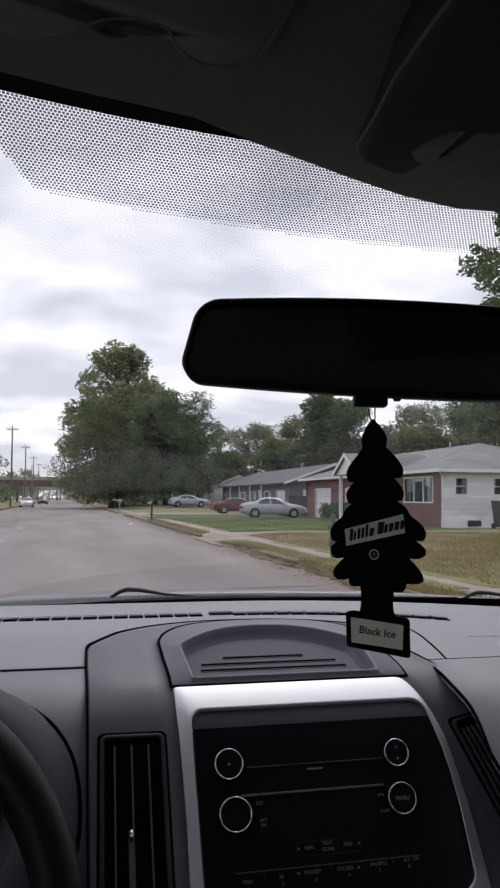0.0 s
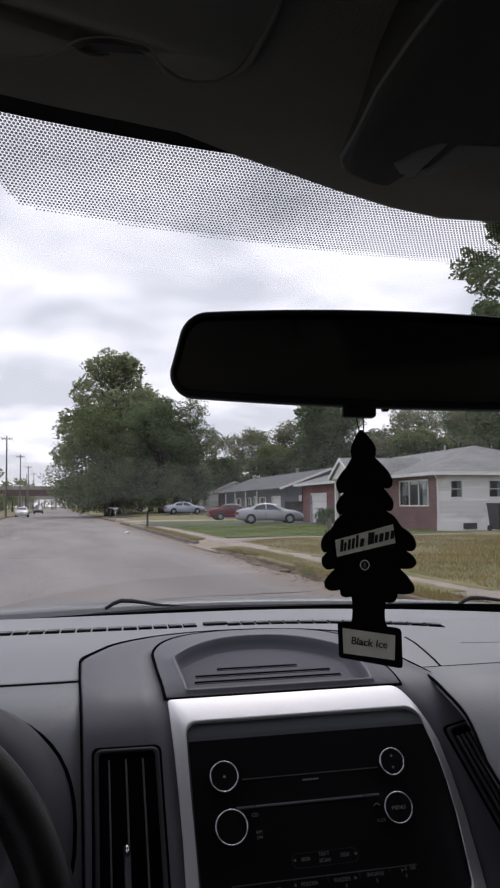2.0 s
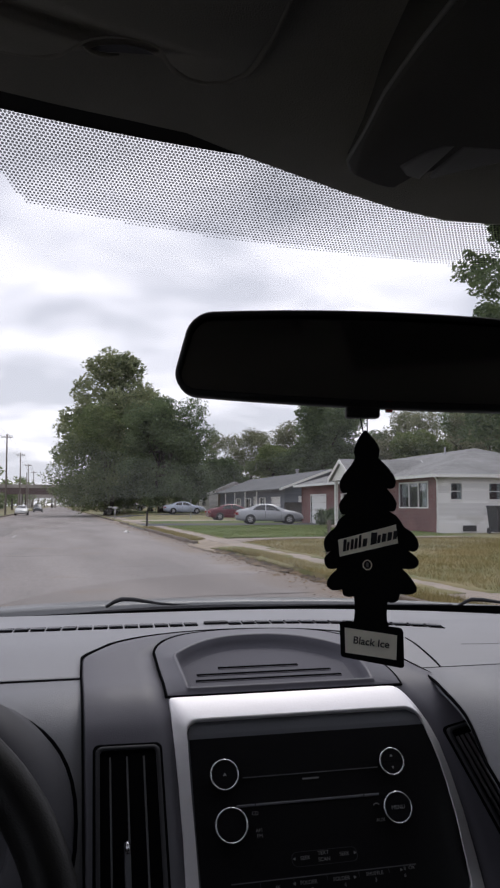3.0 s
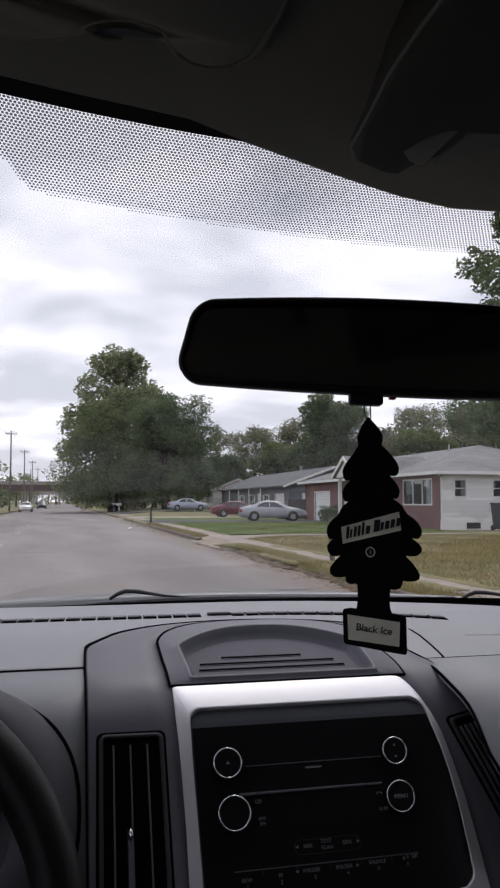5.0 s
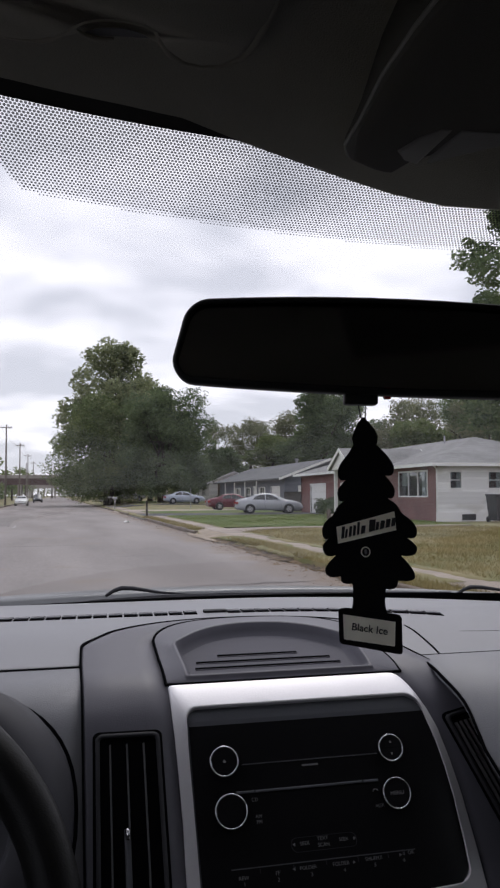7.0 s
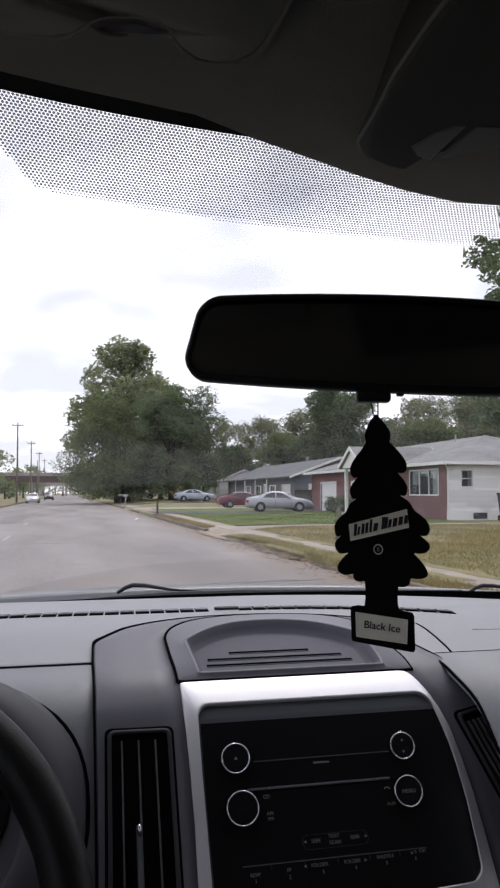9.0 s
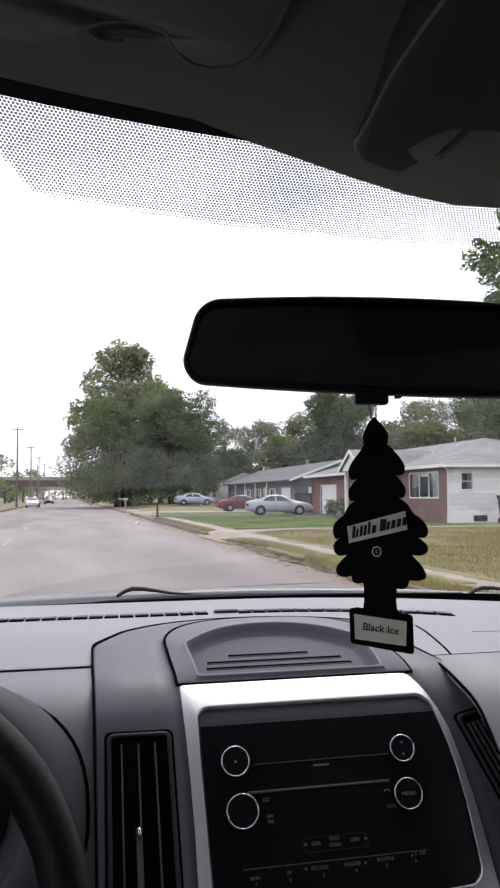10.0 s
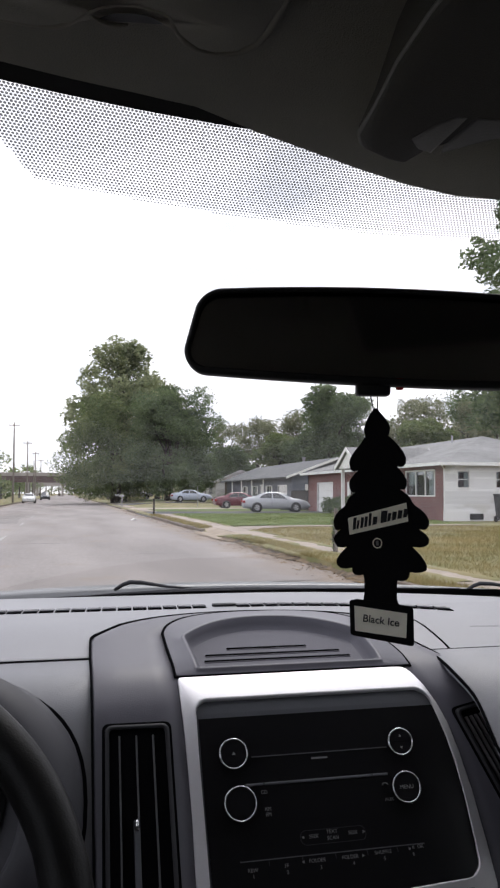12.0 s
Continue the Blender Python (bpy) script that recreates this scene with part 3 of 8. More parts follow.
bm = bmesh.new()
for outer_run, inner_run in zip(split(surround), split(opening)):
    o, i_ = resample(outer_run, 50), resample(inner_run, 50)
    grid = []
    for (a, v), (c, d) in zip(o, i_):
        cross = [(a + (c - a) * w, v + (d - v) * w) for w in (0.0, 0.03, 0.33, 0.66, 1.0)]
        grid.append([bm.verts.new(on_dash(a, v, -0.010))] + [bm.verts.new(on_dash(x, y, -0.0008 if k == 0 else 0.0)) for k, (x, y) in enumerate(cross)] + [bm.verts.new(on_dash(c, d, -0.010))])
    for g0, g1 in zip(grid, grid[1:]):
        for k in range(6):
            bm.faces.new((g0[k], g0[k + 1], g1[k + 1], g1[k]))
bmesh.ops.remove_doubles(bm, verts=bm.verts[:], dist=1e-5)
part("console_surround", bm, M["surround"], dashboard, "smooth grey plastic surround round the radio", True)

# panel with the shallow tray, above the radio
def tray_panel(g):
    return ([(-0.1195 - g, -0.001 + g), (-0.1210 - g, -0.05)] + arc(-0.005, -0.075, 0.1175 + g, 0.094 + g, 190, 335, 24, 2.3) + [(0.113 + g, -0.045), (0.1165 + g, -0.001 + g)])


def tray_line(g):
    """Upright sides, tight corners and an arched far edge."""
    a0, a1 = -0.1005 + g, 0.0885 - g
    arch = [(a0 + (a1 - a0) * k / 24, -0.080 + 0.4 * g - (0.051 - 0.6 * g) * (1 - abs(k / 12 - 1) ** 2.3)) for k in range(25)]
    return [(-0.0985 + g, -0.03)] + arch + [(0.0865 - g, -0.03), (0.085 - g, -0.009 - g), (-0.0975 + g, -0.009 - g)]


def rayed(outline, angles, ca=-0.004, cv=-0.055):
    """The outline's points met by rays from a middle point at the given angles."""
    out = []
    for t in angles:
        dx, dy, best = math.cos(t), math.sin(t), 0.0
        for (ax, ay), (bx, by) in zip(outline, outline[1:] + outline[:1]):
            ex, ey = bx - ax, by - ay
            den = dx * ey - dy * ex
            if abs(den) > 1e-12:
                s = ((ax - ca) * ey - (ay - cv) * ex) / den
                u = ((ax - ca) * dy - (ay - cv) * dx) / den
                if s > 0 and -1e-9 <= u <= 1 + 1e-9:
                    best = max(best, s)
        out.append((ca + dx * best, cv + dy * best))
    return out


corner = lambda q: math.atan2(q[1] + 0.055, q[0] + 0.004)
ends = tray_panel(0.0)
angles = sorted([-math.pi + 2 * math.pi * k / 90 for k in range(90)] + [corner(ends[0]), corner(ends[-1]), corner(tray_line(0.0)[-1]), corner(tray_line(0.0)[-2])])
lifted = lambda line: [(a, v - (0.0028 if v < -0.08 else 0.0)) for a, v in line]
part("panel_gap", ring(rayed(lifted(tray_panel(0.0016)), angles), rayed(tray_panel(-0.004), angles), -0.008, 0.0019), M["seam"], dashboard)
rows = [(rayed(tray_panel(0.0), angles), -0.008), (rayed(tray_panel(0.0), angles), 0.0014), (rayed(tray_panel(-0.001), angles), 0.0022), (rayed(tray_line(-0.005), angles), 0.0022),
        (rayed(tray_line(-0.0038), angles), 0.0050), (rayed(tray_line(-0.0022), angles), 0.0056), (rayed(tray_line(-0.0010), angles), 0.0050)]
bm = bmesh.new()
lines = [[bm.verts.new(on_dash(a, v, h)) for a, v in line] for line, h in rows]
for r0, r1 in zip(lines, lines[1:]):
    for k in range(len(angles)):
        n = (k + 1) % len(angles)
        bm.faces.new((r0[k], r0[n], r1[n], r1[k]))
part("tray_panel", bm, M["surround"], dashboard, "", True)
bm = bmesh.new()
lines = [[bm.verts.new(on_dash(a, v, h)) for a, v in rayed(tray_line(g), angles)] for g, h in ((-0.0012, 0.0050), (0.0002, 0.0036), (0.0022, -0.0020), (0.0045, -0.0065), (0.0075, -0.0085))]
for r0, r1 in zip(lines, lines[1:]):
    for k in range(len(angles)):
        n = (k + 1) % len(angles)
        bm.faces.new((r0[k], r0[n], r1[n], r1[k]))
tray = part("tray", bm, M["tray"], dashboard, "dark recessed tray with ribs", True)
part("tray_floor", conform(rayed(tray_line(0.0073), angles), -0.0105, -0.0085), M["tray"], tray)
for a0, a1, v in ((-0.057, 0.029, -0.071), (-0.082, 0.061, -0.056), (-0.085, 0.068, -0.042)):
    part("rib", conform([(a0, v - 0.0020), (a1, v - 0.0020), (a1, v + 0.0014), (a0, v + 0.0014)], -0.009, -0.0074), M["seam"], tray)
    part("rib_edge", conform([(a0, v + 0.0016), (a1, v + 0.0016), (a1, v + 0.0026), (a0, v + 0.0026)], -0.009, -0.0078), M["tray"], tray)

# silver arch round the radio
def turn(cx, cv, r, a0, a1, n=7):
    return arc(cx, cv, r, r, a0, a1, n)


outer = ([(-0.1205, 0.235), (-0.1195, 0.18), (-0.1175, 0.13), (-0.1170, 0.085), (-0.1172, 0.05), (-0.1180, 0.025)] + turn(-0.1155, 0.0045, 0.003, 180, 270)
         + [(-0.06, 0.0015), (0.0, 0.0015), (0.06, 0.0015)] + [(0.1000, 0.0015), (0.1050, 0.0022), (0.1090, 0.0045), (0.1122, 0.0085), (0.1150, 0.0130), (0.1180, 0.0180), (0.1210, 0.0230), (0.1240, 0.0285)]
         + [(0.1290, 0.041), (0.1335, 0.062), (0.1352, 0.090), (0.1352, 0.125), (0.1325, 0.170)] + turn(0.1150, 0.2000, 0.0150, 0, 90) + [(0.06, 0.217), (0.0, 0.219), (-0.104, 0.222)])
inner = ([(-0.1100, 0.235), (-0.1090, 0.18), (-0.1078, 0.13), (-0.1070, 0.085), (-0.1062, 0.06), (-0.1056, 0.048)] + turn(-0.0945, 0.0395, 0.0110, 180, 270)
         + [(-0.06, 0.0285), (0.0, 0.0285), (0.06, 0.0285)] + turn(0.1075, 0.0435, 0.0150, 270, 350)
         + [(0.1245, 0.058), (0.1262, 0.078), (0.1265, 0.100), (0.1250, 0.130), (0.1215, 0.160)] + turn(0.1040, 0.1800, 0.0155, 0, 90) + [(0.06, 0.1975), (0.0, 0.2005), (-0.104, 0.205)])


def strip(outer, inner, h0, h1, soft=0.0015):
    """A band between two open lines, with softened edges; its top leans back and its legs fall away outwards."""
    bm = bmesh.new()
    mixed = lambda w: [(a + (c - a) * w, v + (d - v) * w) for (a, v), (c, d) in zip(outer, inner)]
    fall = lambda v, w: 0.0022 * (1 - w) * ss(0.012, 0.05, v) - 0.0042 * (w - 0.45) * (1 - ss(0.030, 0.055, v))
    lines = ((outer, h0 - 0.004, 1.0), (outer, h1 - soft, 0.0), (mixed(0.05), h1, 0.05), (mixed(0.09), h1, 0.09), (mixed(0.91), h1, 0.91), (mixed(0.95), h1, 0.95), (inner, h1 - soft, 1.0), (inner, h0, 1.0))
    rows = []
    cuts = [4 if math.hypot(c - a, d - v) > 0.012 else 1 for (a, v), (c, d) in zip(outer, outer[1:])]
    for line, h, side in lines:
        dense = []
        for (a, v), (c, d), cut in zip(line, line[1:], cuts):
            dense += [(a + (c - a) * k / cut, v + (d - v) * k / cut) for k in range(cut)]
        rows.append([bm.verts.new(on_dash(a, v, h - fall(v, side))) for a, v in dense + [line[-1]]])
    for r0, r1 in zip(rows, rows[1:]):
        for i in range(len(r0) - 1):
            bm.faces.new((r0[i], r0[i + 1], r1[i + 1], r1[i]))
    return bm


part("silver_trim", strip(outer, inner, -0.002, 0.0055), M["silver"], dashboard, "bright silver arch-shaped trim", True)

# defroster grille along the windscreen
grille = thing("defroster_grille", label="long black slotted defroster grille set in the dashboard top", category="air vent")
gv = lambda a: -0.246 + 1.25 * max(0.0, a) ** 2 + 0.35 * max(0.0, -a - 0.3) ** 2
k = -0.62
while k < 0.235:
    if not -0.056 < k < -0.010:
        v0, v1 = gv(k), gv(k + 0.0145)
        part("slot", conform([(k, v0 - 0.0125), (k + 0.0163, v1 - 0.0125), (k + 0.0145, v1 + 0.0125), (k - 0.002, v0 + 0.0125)], -0.006, -0.0032), M["seam"], grille)
        part("louvre", conform([(k - 0.0002, v0 - 0.0025), (k + 0.0155, v1 - 0.0025), (k + 0.0150, v1 + 0.0020), (k - 0.0008, v0 + 0.0020)], -0.0032, -0.0020), M["dash"], grille)
    k += 0.0185
part("sensor", conform(rounded(-0.041, -0.253, -0.011, -0.241, 0.004), -0.006, -0.0012), M["black"], grille)

# radio
radio = thing("car_radio", label="glossy black car radio with four chrome-ringed knobs", category="car radio")
face = [(-0.1100, 0.232), (-0.1080, 0.12), (-0.1065, 0.05), (-0.1035, 0.033), (-0.095, 0.0275), (0.108, 0.0275), (0.121, 0.035), (0.1265, 0.058), (0.1295, 0.085), (0.129, 0.125), (0.1245, 0.16), (0.120, 0.19), (0.111, 0.200), (0.111, 0.232)]
part("bezel", conform(face, 0.0, 0.0032), M["bezel"], radio, "dark grey bezel")
part("faceplate", conform([(-0.1040, 0.0445), (0.1225, 0.0445), (0.1265, 0.075), (0.1275, 0.100), (0.1265, 0.130), (0.1220, 0.162), (0.1175, 0.186), (0.107, 0.198), (0.108, 0.232), (-0.1085, 0.232), (-0.1065, 0.12)], 0.003, 0.0046), M["gloss"], radio, "glossy black faceplate")
for a, v, r, words in ((-0.0778, 0.0785, 0.0123, ""), (0.0775, 0.0785, 0.0115, ""), (-0.0775, 0.1210, 0.0138, ""), (0.0712, 0.1190, 0.0130, "MENU")):
    kb = bmesh.new()
    bmesh.ops.create_cone(kb, cap_ends=True, segments=32, radius1=r, radius2=r * 0.93, depth=0.007)
    knob = part("knob", kb, M["gloss"], radio, "black round knob", False, dash_frame(a, v, 0.0078))
    rp = [(r * math.cos(t), r * math.sin(t), 0.0033) for t in (2 * math.pi * q / 36 for q in range(36))]
    part("knob_ring", tube(rp, 0.0008, 8, True), M["chrome"], knob, "thin chrome ring", True)
    if a > 0 and v < 0.10:
        part("knob_split", boxed((-r, -0.0003, 0.0030), (r, 0.0003, 0.0037)), M["seam"], knob)
        part("knob_mark", prism([(-0.0012, 0.0042), (0.0012, 0.0042), (0, 0.0064)], 0.0003), M["print"], knob, "", False, Matrix.Translation((0, 0, 0.0038)))
        part("knob_mark", prism([(-0.0012, -0.0042), (0, -0.0064), (0.0012, -0.0042)], 0.0003), M["print"], knob, "", False, Matrix.Translation((0, 0, 0.0038)))
    elif words:
        letters("knob_lettering", words, 0.0048, M["print"], knob, Matrix.Translation((0, 0, 0.0038)))
    elif v < 0.10:
        part("knob_mark", prism([(-0.0016, -0.001), (0.0016, -0.001), (0, 0.0016)], 0.0003), M["print"], knob, "", False, Matrix.Translation((0, 0, 0.0038)))
for a0, a1, v, t in ((-0.061, 0.065, 0.0780, 0.0004), (-0.083, 0.075, 0.1620, 0.0004)):
    part("groove", conform([(a0, v + 0.004 - t), (a1, v + 0.004 - t), (a1, v + 0.004 + t), (a0, v + 0.004 + t)], 0.0045, 0.0053), M["bezel"], radio)
for a0, a1 in ((-0.070, -0.0545), (-0.0535, 0.0440), (0.0450, 0.0590)):
    part("display_bar", conform([(a0, 0.1050), (a1, 0.1050), (a1, 0.1072), (a0, 0.1072)], 0.0045, 0.0062, edge=0.0005), M["bezel"], radio, "thin grey bar over the display")
part("phone_mark", tube([on_dash(0.0540 + 0.0024 * math.cos(t), 0.1155 - 0.0018 * math.sin(t), 0.0056) for t in (math.pi * q / 8 for q in range(9))], 0.0004, 5), M["print"], radio)
letters("button_lettering", "II", 0.0042, M["print"], radio, dash_frame(0.0640, 0.1685, 0.0056))
letters("button_lettering", "OK", 0.0042, M["print"], radio, dash_frame(0.0705, 0.1682, 0.0056))
part("seek_outline", ring(rounded(-0.0305, 0.1468, 0.0265, 0.1585, 0.005), rounded(-0.0301, 0.1472, 0.0261, 0.1581, 0.0046), 0.0045, 0.0050), M["ventplastic"], radio)
for a in (-0.060, -0.032, -0.004, 0.0235, 0.0500):
    part("button_gap", conform([(a, 0.1665), (a + 0.0005, 0.1665), (a + 0.0005, 0.1705), (a, 0.1705)], 0.0045, 0.0050), M["ventplastic"], radio)
part("maker_mark", conform(rounded(-0.0075, 0.0863, 0.0075, 0.0878, 0.0006), 0.0045, 0.0052), M["print"], radio)
part("display", conform(rounded(-0.052, 0.109, 0.052, 0.139, 0.003), 0.0046, 0.0050), M["gloss"], radio, "dark display window")
for words, a, v in (("TEXT", -0.003, 0.1405), ("SCAN", -0.003, 0.1455), ("SEEK", -0.019, 0.143), ("SEEK", 0.015, 0.143), ("CD", -0.055, 0.104), ("AM", -0.054, 0.118),
                    ("FM", -0.054, 0.1225), ("AUX", 0.0545, 0.119), ("FOLDER", -0.020, 0.1615), ("FOLDER", 0.008, 0.1615), ("SHUFFLE", 0.037, 0.1605),
                    ("REW", -0.074, 0.164), ("FF", -0.046, 0.163), ("1", -0.074, 0.1685), ("2", -0.046, 0.168), ("3", -0.018, 0.167), ("4", 0.010, 0.1665), ("5", 0.037, 0.1655), ("6", 0.063, 0.1645)):
    letters("button_lettering", words, 0.0042, M["print"], radio, dash_frame(a, v + 0.0090, 0.0056))
for a, v, s in ((-0.0275, 0.143, -1), (0.0235, 0.143, 1), (0.0185, 0.1615, 1), (-0.031, 0.1615, -1), (0.060, 0.160, 1)):
    part("arrow", prism([(0, -0.0013), (0.0024 * s, 0), (0, 0.0013)], 0.0003), M["print"], radio, "", False, dash_frame(a, v + 0.0090, 0.0054))

# air vents
def air_vent(a0, a1, v0, v1, turn, pivot, slats):
    vent = thing("air_vent", label="tall black air vent with upright slats beside the radio", category="air vent", group="dashboard air vents")
    ca, cv = pivot
    c, s = math.cos(radians(turn)), math.sin(radians(turn))
    spin = lambda line: [(ca + (a - ca) * c - (v - cv) * s, cv + (a - ca) * s + (v - cv) * c) for a, v in line]
    part("vent_well", conform(spin(rounded(a0 + 0.003, v0 + 0.003, a1 - 0.003, v1, 0.003)), 0.0, 0.0012), M["seam"], vent)
    part("vent_gap", ring(spin(rounded(a0 - 0.0025, v0 - 0.0025, a1 + 0.0025, v1 + 0.01, 0.006)), spin(rounded(a0, v0, a1, v1, 0.005)), 0.0, 0.0010), M["seam"], vent)
    part("vent_frame", ring(spin(rounded(a0, v0, a1, v1, 0.006)), spin(rounded(a0 + 0.0034, v0 + 0.0034, a1 - 0.0034, v1 - 0.004, 0.004)), 0.0, 0.0045), M["ventplastic"], vent, "", True)
    for q in range(slats):
        a = a0 + (a1 - a0) * (0.22 + 0.52 * q / (slats - 1))
        part("slat", conform(spin([(a - 0.0006, v0 + 0.010), (a + 0.0006, v0 + 0.010), (a + 0.0006, v1 - 0.01), (a - 0.0006, v1 - 0.01)]), 0.001, 0.0060), M["slat"], vent)
    a, v = a0 + (a1 - a0) * 0.44, v0 + 0.0805
    part("vent_tab", conform(spin(rounded(a - 0.0021, v, a + 0.0021, v + 0.070, 0.0018)), 0.001, 0.009, edge=0.0012), M["bezel"], vent, "small vent tab", True)
    tip = bmesh.new()
    bmesh.ops.create_uvsphere(tip, u_segments=16, v_segments=10, radius=1.0)
    (ta, tv), = spin([(a, v + 0.0045)])
    part("tab_tip", tip, M["chrome"], vent, "bright chrome tab tip", True, dash_frame(ta, tv, 0.0100) @ Matrix.Diagonal((0.0022, 0.0052, 0.0030, 1)))
    return vent


air_vent(-0.1865, -0.1308, 0.0455, 0.225, 1.0, (-0.16, 0.05), 3)
air_vent(0.1450, 0.1765, 0.049, 0.225, -11.5, (0.151, 0.05), 4)

# instrument hood
hood_line = lambda s, h: [on_dash(a, v, h) for a, v in arc(-0.381, 0.108, 0.177 * s, 0.128 * s, 0, 354, 59, 2.4)]
bm = bmesh.new()
rings = [[bm.verts.new(p) for p in hood_line(s, h)] for s, h in ((1.0, -0.006), (0.985, 0.008), (0.93, 0.022), (0.84, 0.033), (0.74, 0.036), (0.72, 0.030), (0.71, 0.004))]
for r0, r1 in zip(rings, rings[1:]):
    for i in range(60):
        bm.faces.new((r0[i], r0[(i + 1) % 60], r1[(i + 1) % 60], r1[i]))
bm.faces.new(rings[-1])
cluster = thing("instrument_hood", label="rounded grey hood over the dark instruments", category="instrument cluster")
part("hood_gap", conform(arc(-0.381, 0.108, 0.1795, 0.1308, 0, 354, 59, 2.4), -0.008, -0.0030), M["seam"], cluster)
part("hood", bm, M["hoodlid"], cluster, "", True)
part("gauge_face", conform(arc(-0.381, 0.103, 0.115, 0.086, 0, 350, 35), 0.004, 0.006), M["gloss"], cluster)
part("gauge_ring", tube([on_dash(-0.351 + 0.056 * math.cos(t), 0.112 + 0.056 * math.sin(t), 0.009) for t in (2 * math.pi * q / 40 for q in range(40))], 0.0008, 6, True), M["chrome"], cluster)

# steering wheel
WHEEL = Vector((-0.171, 0.50, 1.227))
tilt = radians(28)
wheel = thing("steering_wheel", label="worn black leather steering wheel", category="steering wheel")
on_wheel = lambda r, t, out=0.0: WHEEL + Vector((r * math.cos(t), r * math.sin(t) * math.sin(tilt) - out * math.cos(tilt), r * math.sin(t) * math.cos(tilt) + out * math.sin(tilt)))
part("rim", tube([on_wheel(0.177, 2 * math.pi * q / 96) for q in range(96)], [0.0162 + 0.0002 * math.sin(q * 0.9) for q in range(96)], 18, True), M["leather"], wheel, "worn leather rim", True)
hub = bmesh.new()
bmesh.ops.create_uvsphere(hub, u_segments=24, v_segments=12, radius=1.0)
part("airbag_cover", hub, M["black"], wheel, "", True, Matrix.Translation(WHEEL + Vector((0, 0.03, -0.01))) @ pose(0, 0, 0, 90 - 28) @ Matrix.Diagonal((0.082, 0.07, 0.028, 1)))
for t0 in (-8, 188):
    t = radians(t0)
    part("spoke", tube([on_wheel(r, t, -0.02 * (1 - r / 0.18)) for r in (0.06, 0.10, 0.14, 0.172)], [0.024, 0.021, 0.018, 0.016], 8), M["black"], wheel, "", True)
bm = tube([WHEEL + Vector((0, 0.03, -0.01)), WHEEL + Vector((0, 0.30, -0.16))], [0.035, 0.04], 12)
part("column", bm, M["black"], wheel, "", True)

# windscreen: a curved pane that leans back
def on_screen(x, s, h=0.0):
    """x across, s from 0 at the top to 1 at the bottom, h inwards."""
    d = x - XC
    yt, yb = 0.535 - 0.5 * d * d, 1.165 - 0.42 * d * d
    return Vector((x, yt + (yb - yt) * s - 0.54 * h, 1.75 - 0.40 * s - 0.84 * h))


windscreen = thing("windshield", label="raked windscreen border with a dotted black band at its top", category="windscreen", kind="structure")
bm = bmesh.new()
for i in range(60):
    x0, x1 = XC - 0.70 + 1.40 * i / 60, XC - 0.70 + 1.40 * (i + 1) / 60
    bm.faces.new([bm.verts.new(on_screen(x, s, 0.002)) for x, s in ((x0, -0.06), (x1, -0.06), (x1, -0.004), (x0, -0.004))])
part("black_band", bm, M["frit"], windscreen, "solid black band")
bm = bmesh.new()
for i in range(60):
    x0, x1 = XC - 0.70 + 1.40 * i / 60, XC - 0.70 + 1.40 * (i + 1) / 60
    bm.faces.new([bm.verts.new(on_screen(x, s, 0.002)) for x, s in ((x0, 0.988), (x1, 0.988), (x1, 1.04), (x0, 1.04))])
part("lower_band", bm, M["frit"], windscreen, "black band along the lower edge")
bm = bmesh.new()
pane_rows = [[bm.verts.new(on_screen(XC - 0.70 + 1.40 * i / 40, -0.06 + 1.10 * j / 16, -0.001)) for i in range(41)] for j in range(17)]
for r0, r1 in zip(pane_rows, pane_rows[1:]):
    for i in range(40):
        bm.faces.new((r0[i], r0[i + 1], r1[i + 1], r1[i]))
part("glass_pane", bm, M["windshield"], windscreen, "clear curved glass", True).visible_shadow = False
verts, faces = [], []
pitch = 0.0026
row = 0
s = -0.005
while s < 0.112:
    x = XC - 0.70 + (pitch / 2 if row % 2 else 0)
    while x < XC + 0.70:
        lim = 0.0885 + 0.050 * (x + 0.02) - max(0.0, abs(x - XC) - 0.248) * 1.75
        lim = max(lim, 0.022)
        if s < lim:
            r = pitch * (0.435 - 0.09 * max(0.0, s / 0.0975) ** 1.5)
            if s > lim - 0.005:
                r *= 0.72
            base = len(verts)
            for q in range(6):
                verts.append(on_screen(x + r * math.cos(q * math.pi / 3), s + r * math.sin(q * math.pi / 3) / 0.745, 0.0015))
            faces.append(tuple(range(base, base + 6)))
        x += pitch
    s += pitch * 0.866 / 0.745
    row += 1
me = bpy.data.meshes.new("dot_band")
me.from_pydata(verts, [], faces)
me.materials.append(M["dots"])
dots = new("dot_band", me)
dots.parent = windscreen
tagged(dots, "fine black dots that fade downwards", kind="stuff")

# headliner with its bulge over the mirror
def liner_z(x, y):
    bulge = ss(0.06, 0.30, x) * ss(0.20, 0.50, y)
    return 1.788 - 0.026 * ss(0.10, 0.50, y) - 0.045 * bulge - 0.006 * ss(0.36, 0.50, y) * (1 - ss(0.06, 0.26, x))


bm = bmesh.new()
xs = [-0.60 + 1.64 * i / 41 for i in range(42)]
ys = [-1.6, -1.0, -0.5, -0.2, 0.0, 0.1, 0.18, 0.26, 0.33, 0.39, 0.44, 0.48]
top, low = [], []
for x in xs:
    d = x - XC
    edge_y = 0.532 - 0.5 * d * d - 0.001 * (1 - ss(0.05, 0.16, x))
    line = ys + [max(0.485, edge_y - 0.012), max(0.488, edge_y - 0.004), max(0.49, edge_y)]
    zs = [liner_z(x, y) for y in line]
    low.append([bm.verts.new((x, y, z)) for y, z in zip(line, zs)])
    top.append([bm.verts.new((x, y, max(z + 0.02, 1.80))) for y, z in zip(line, zs)])
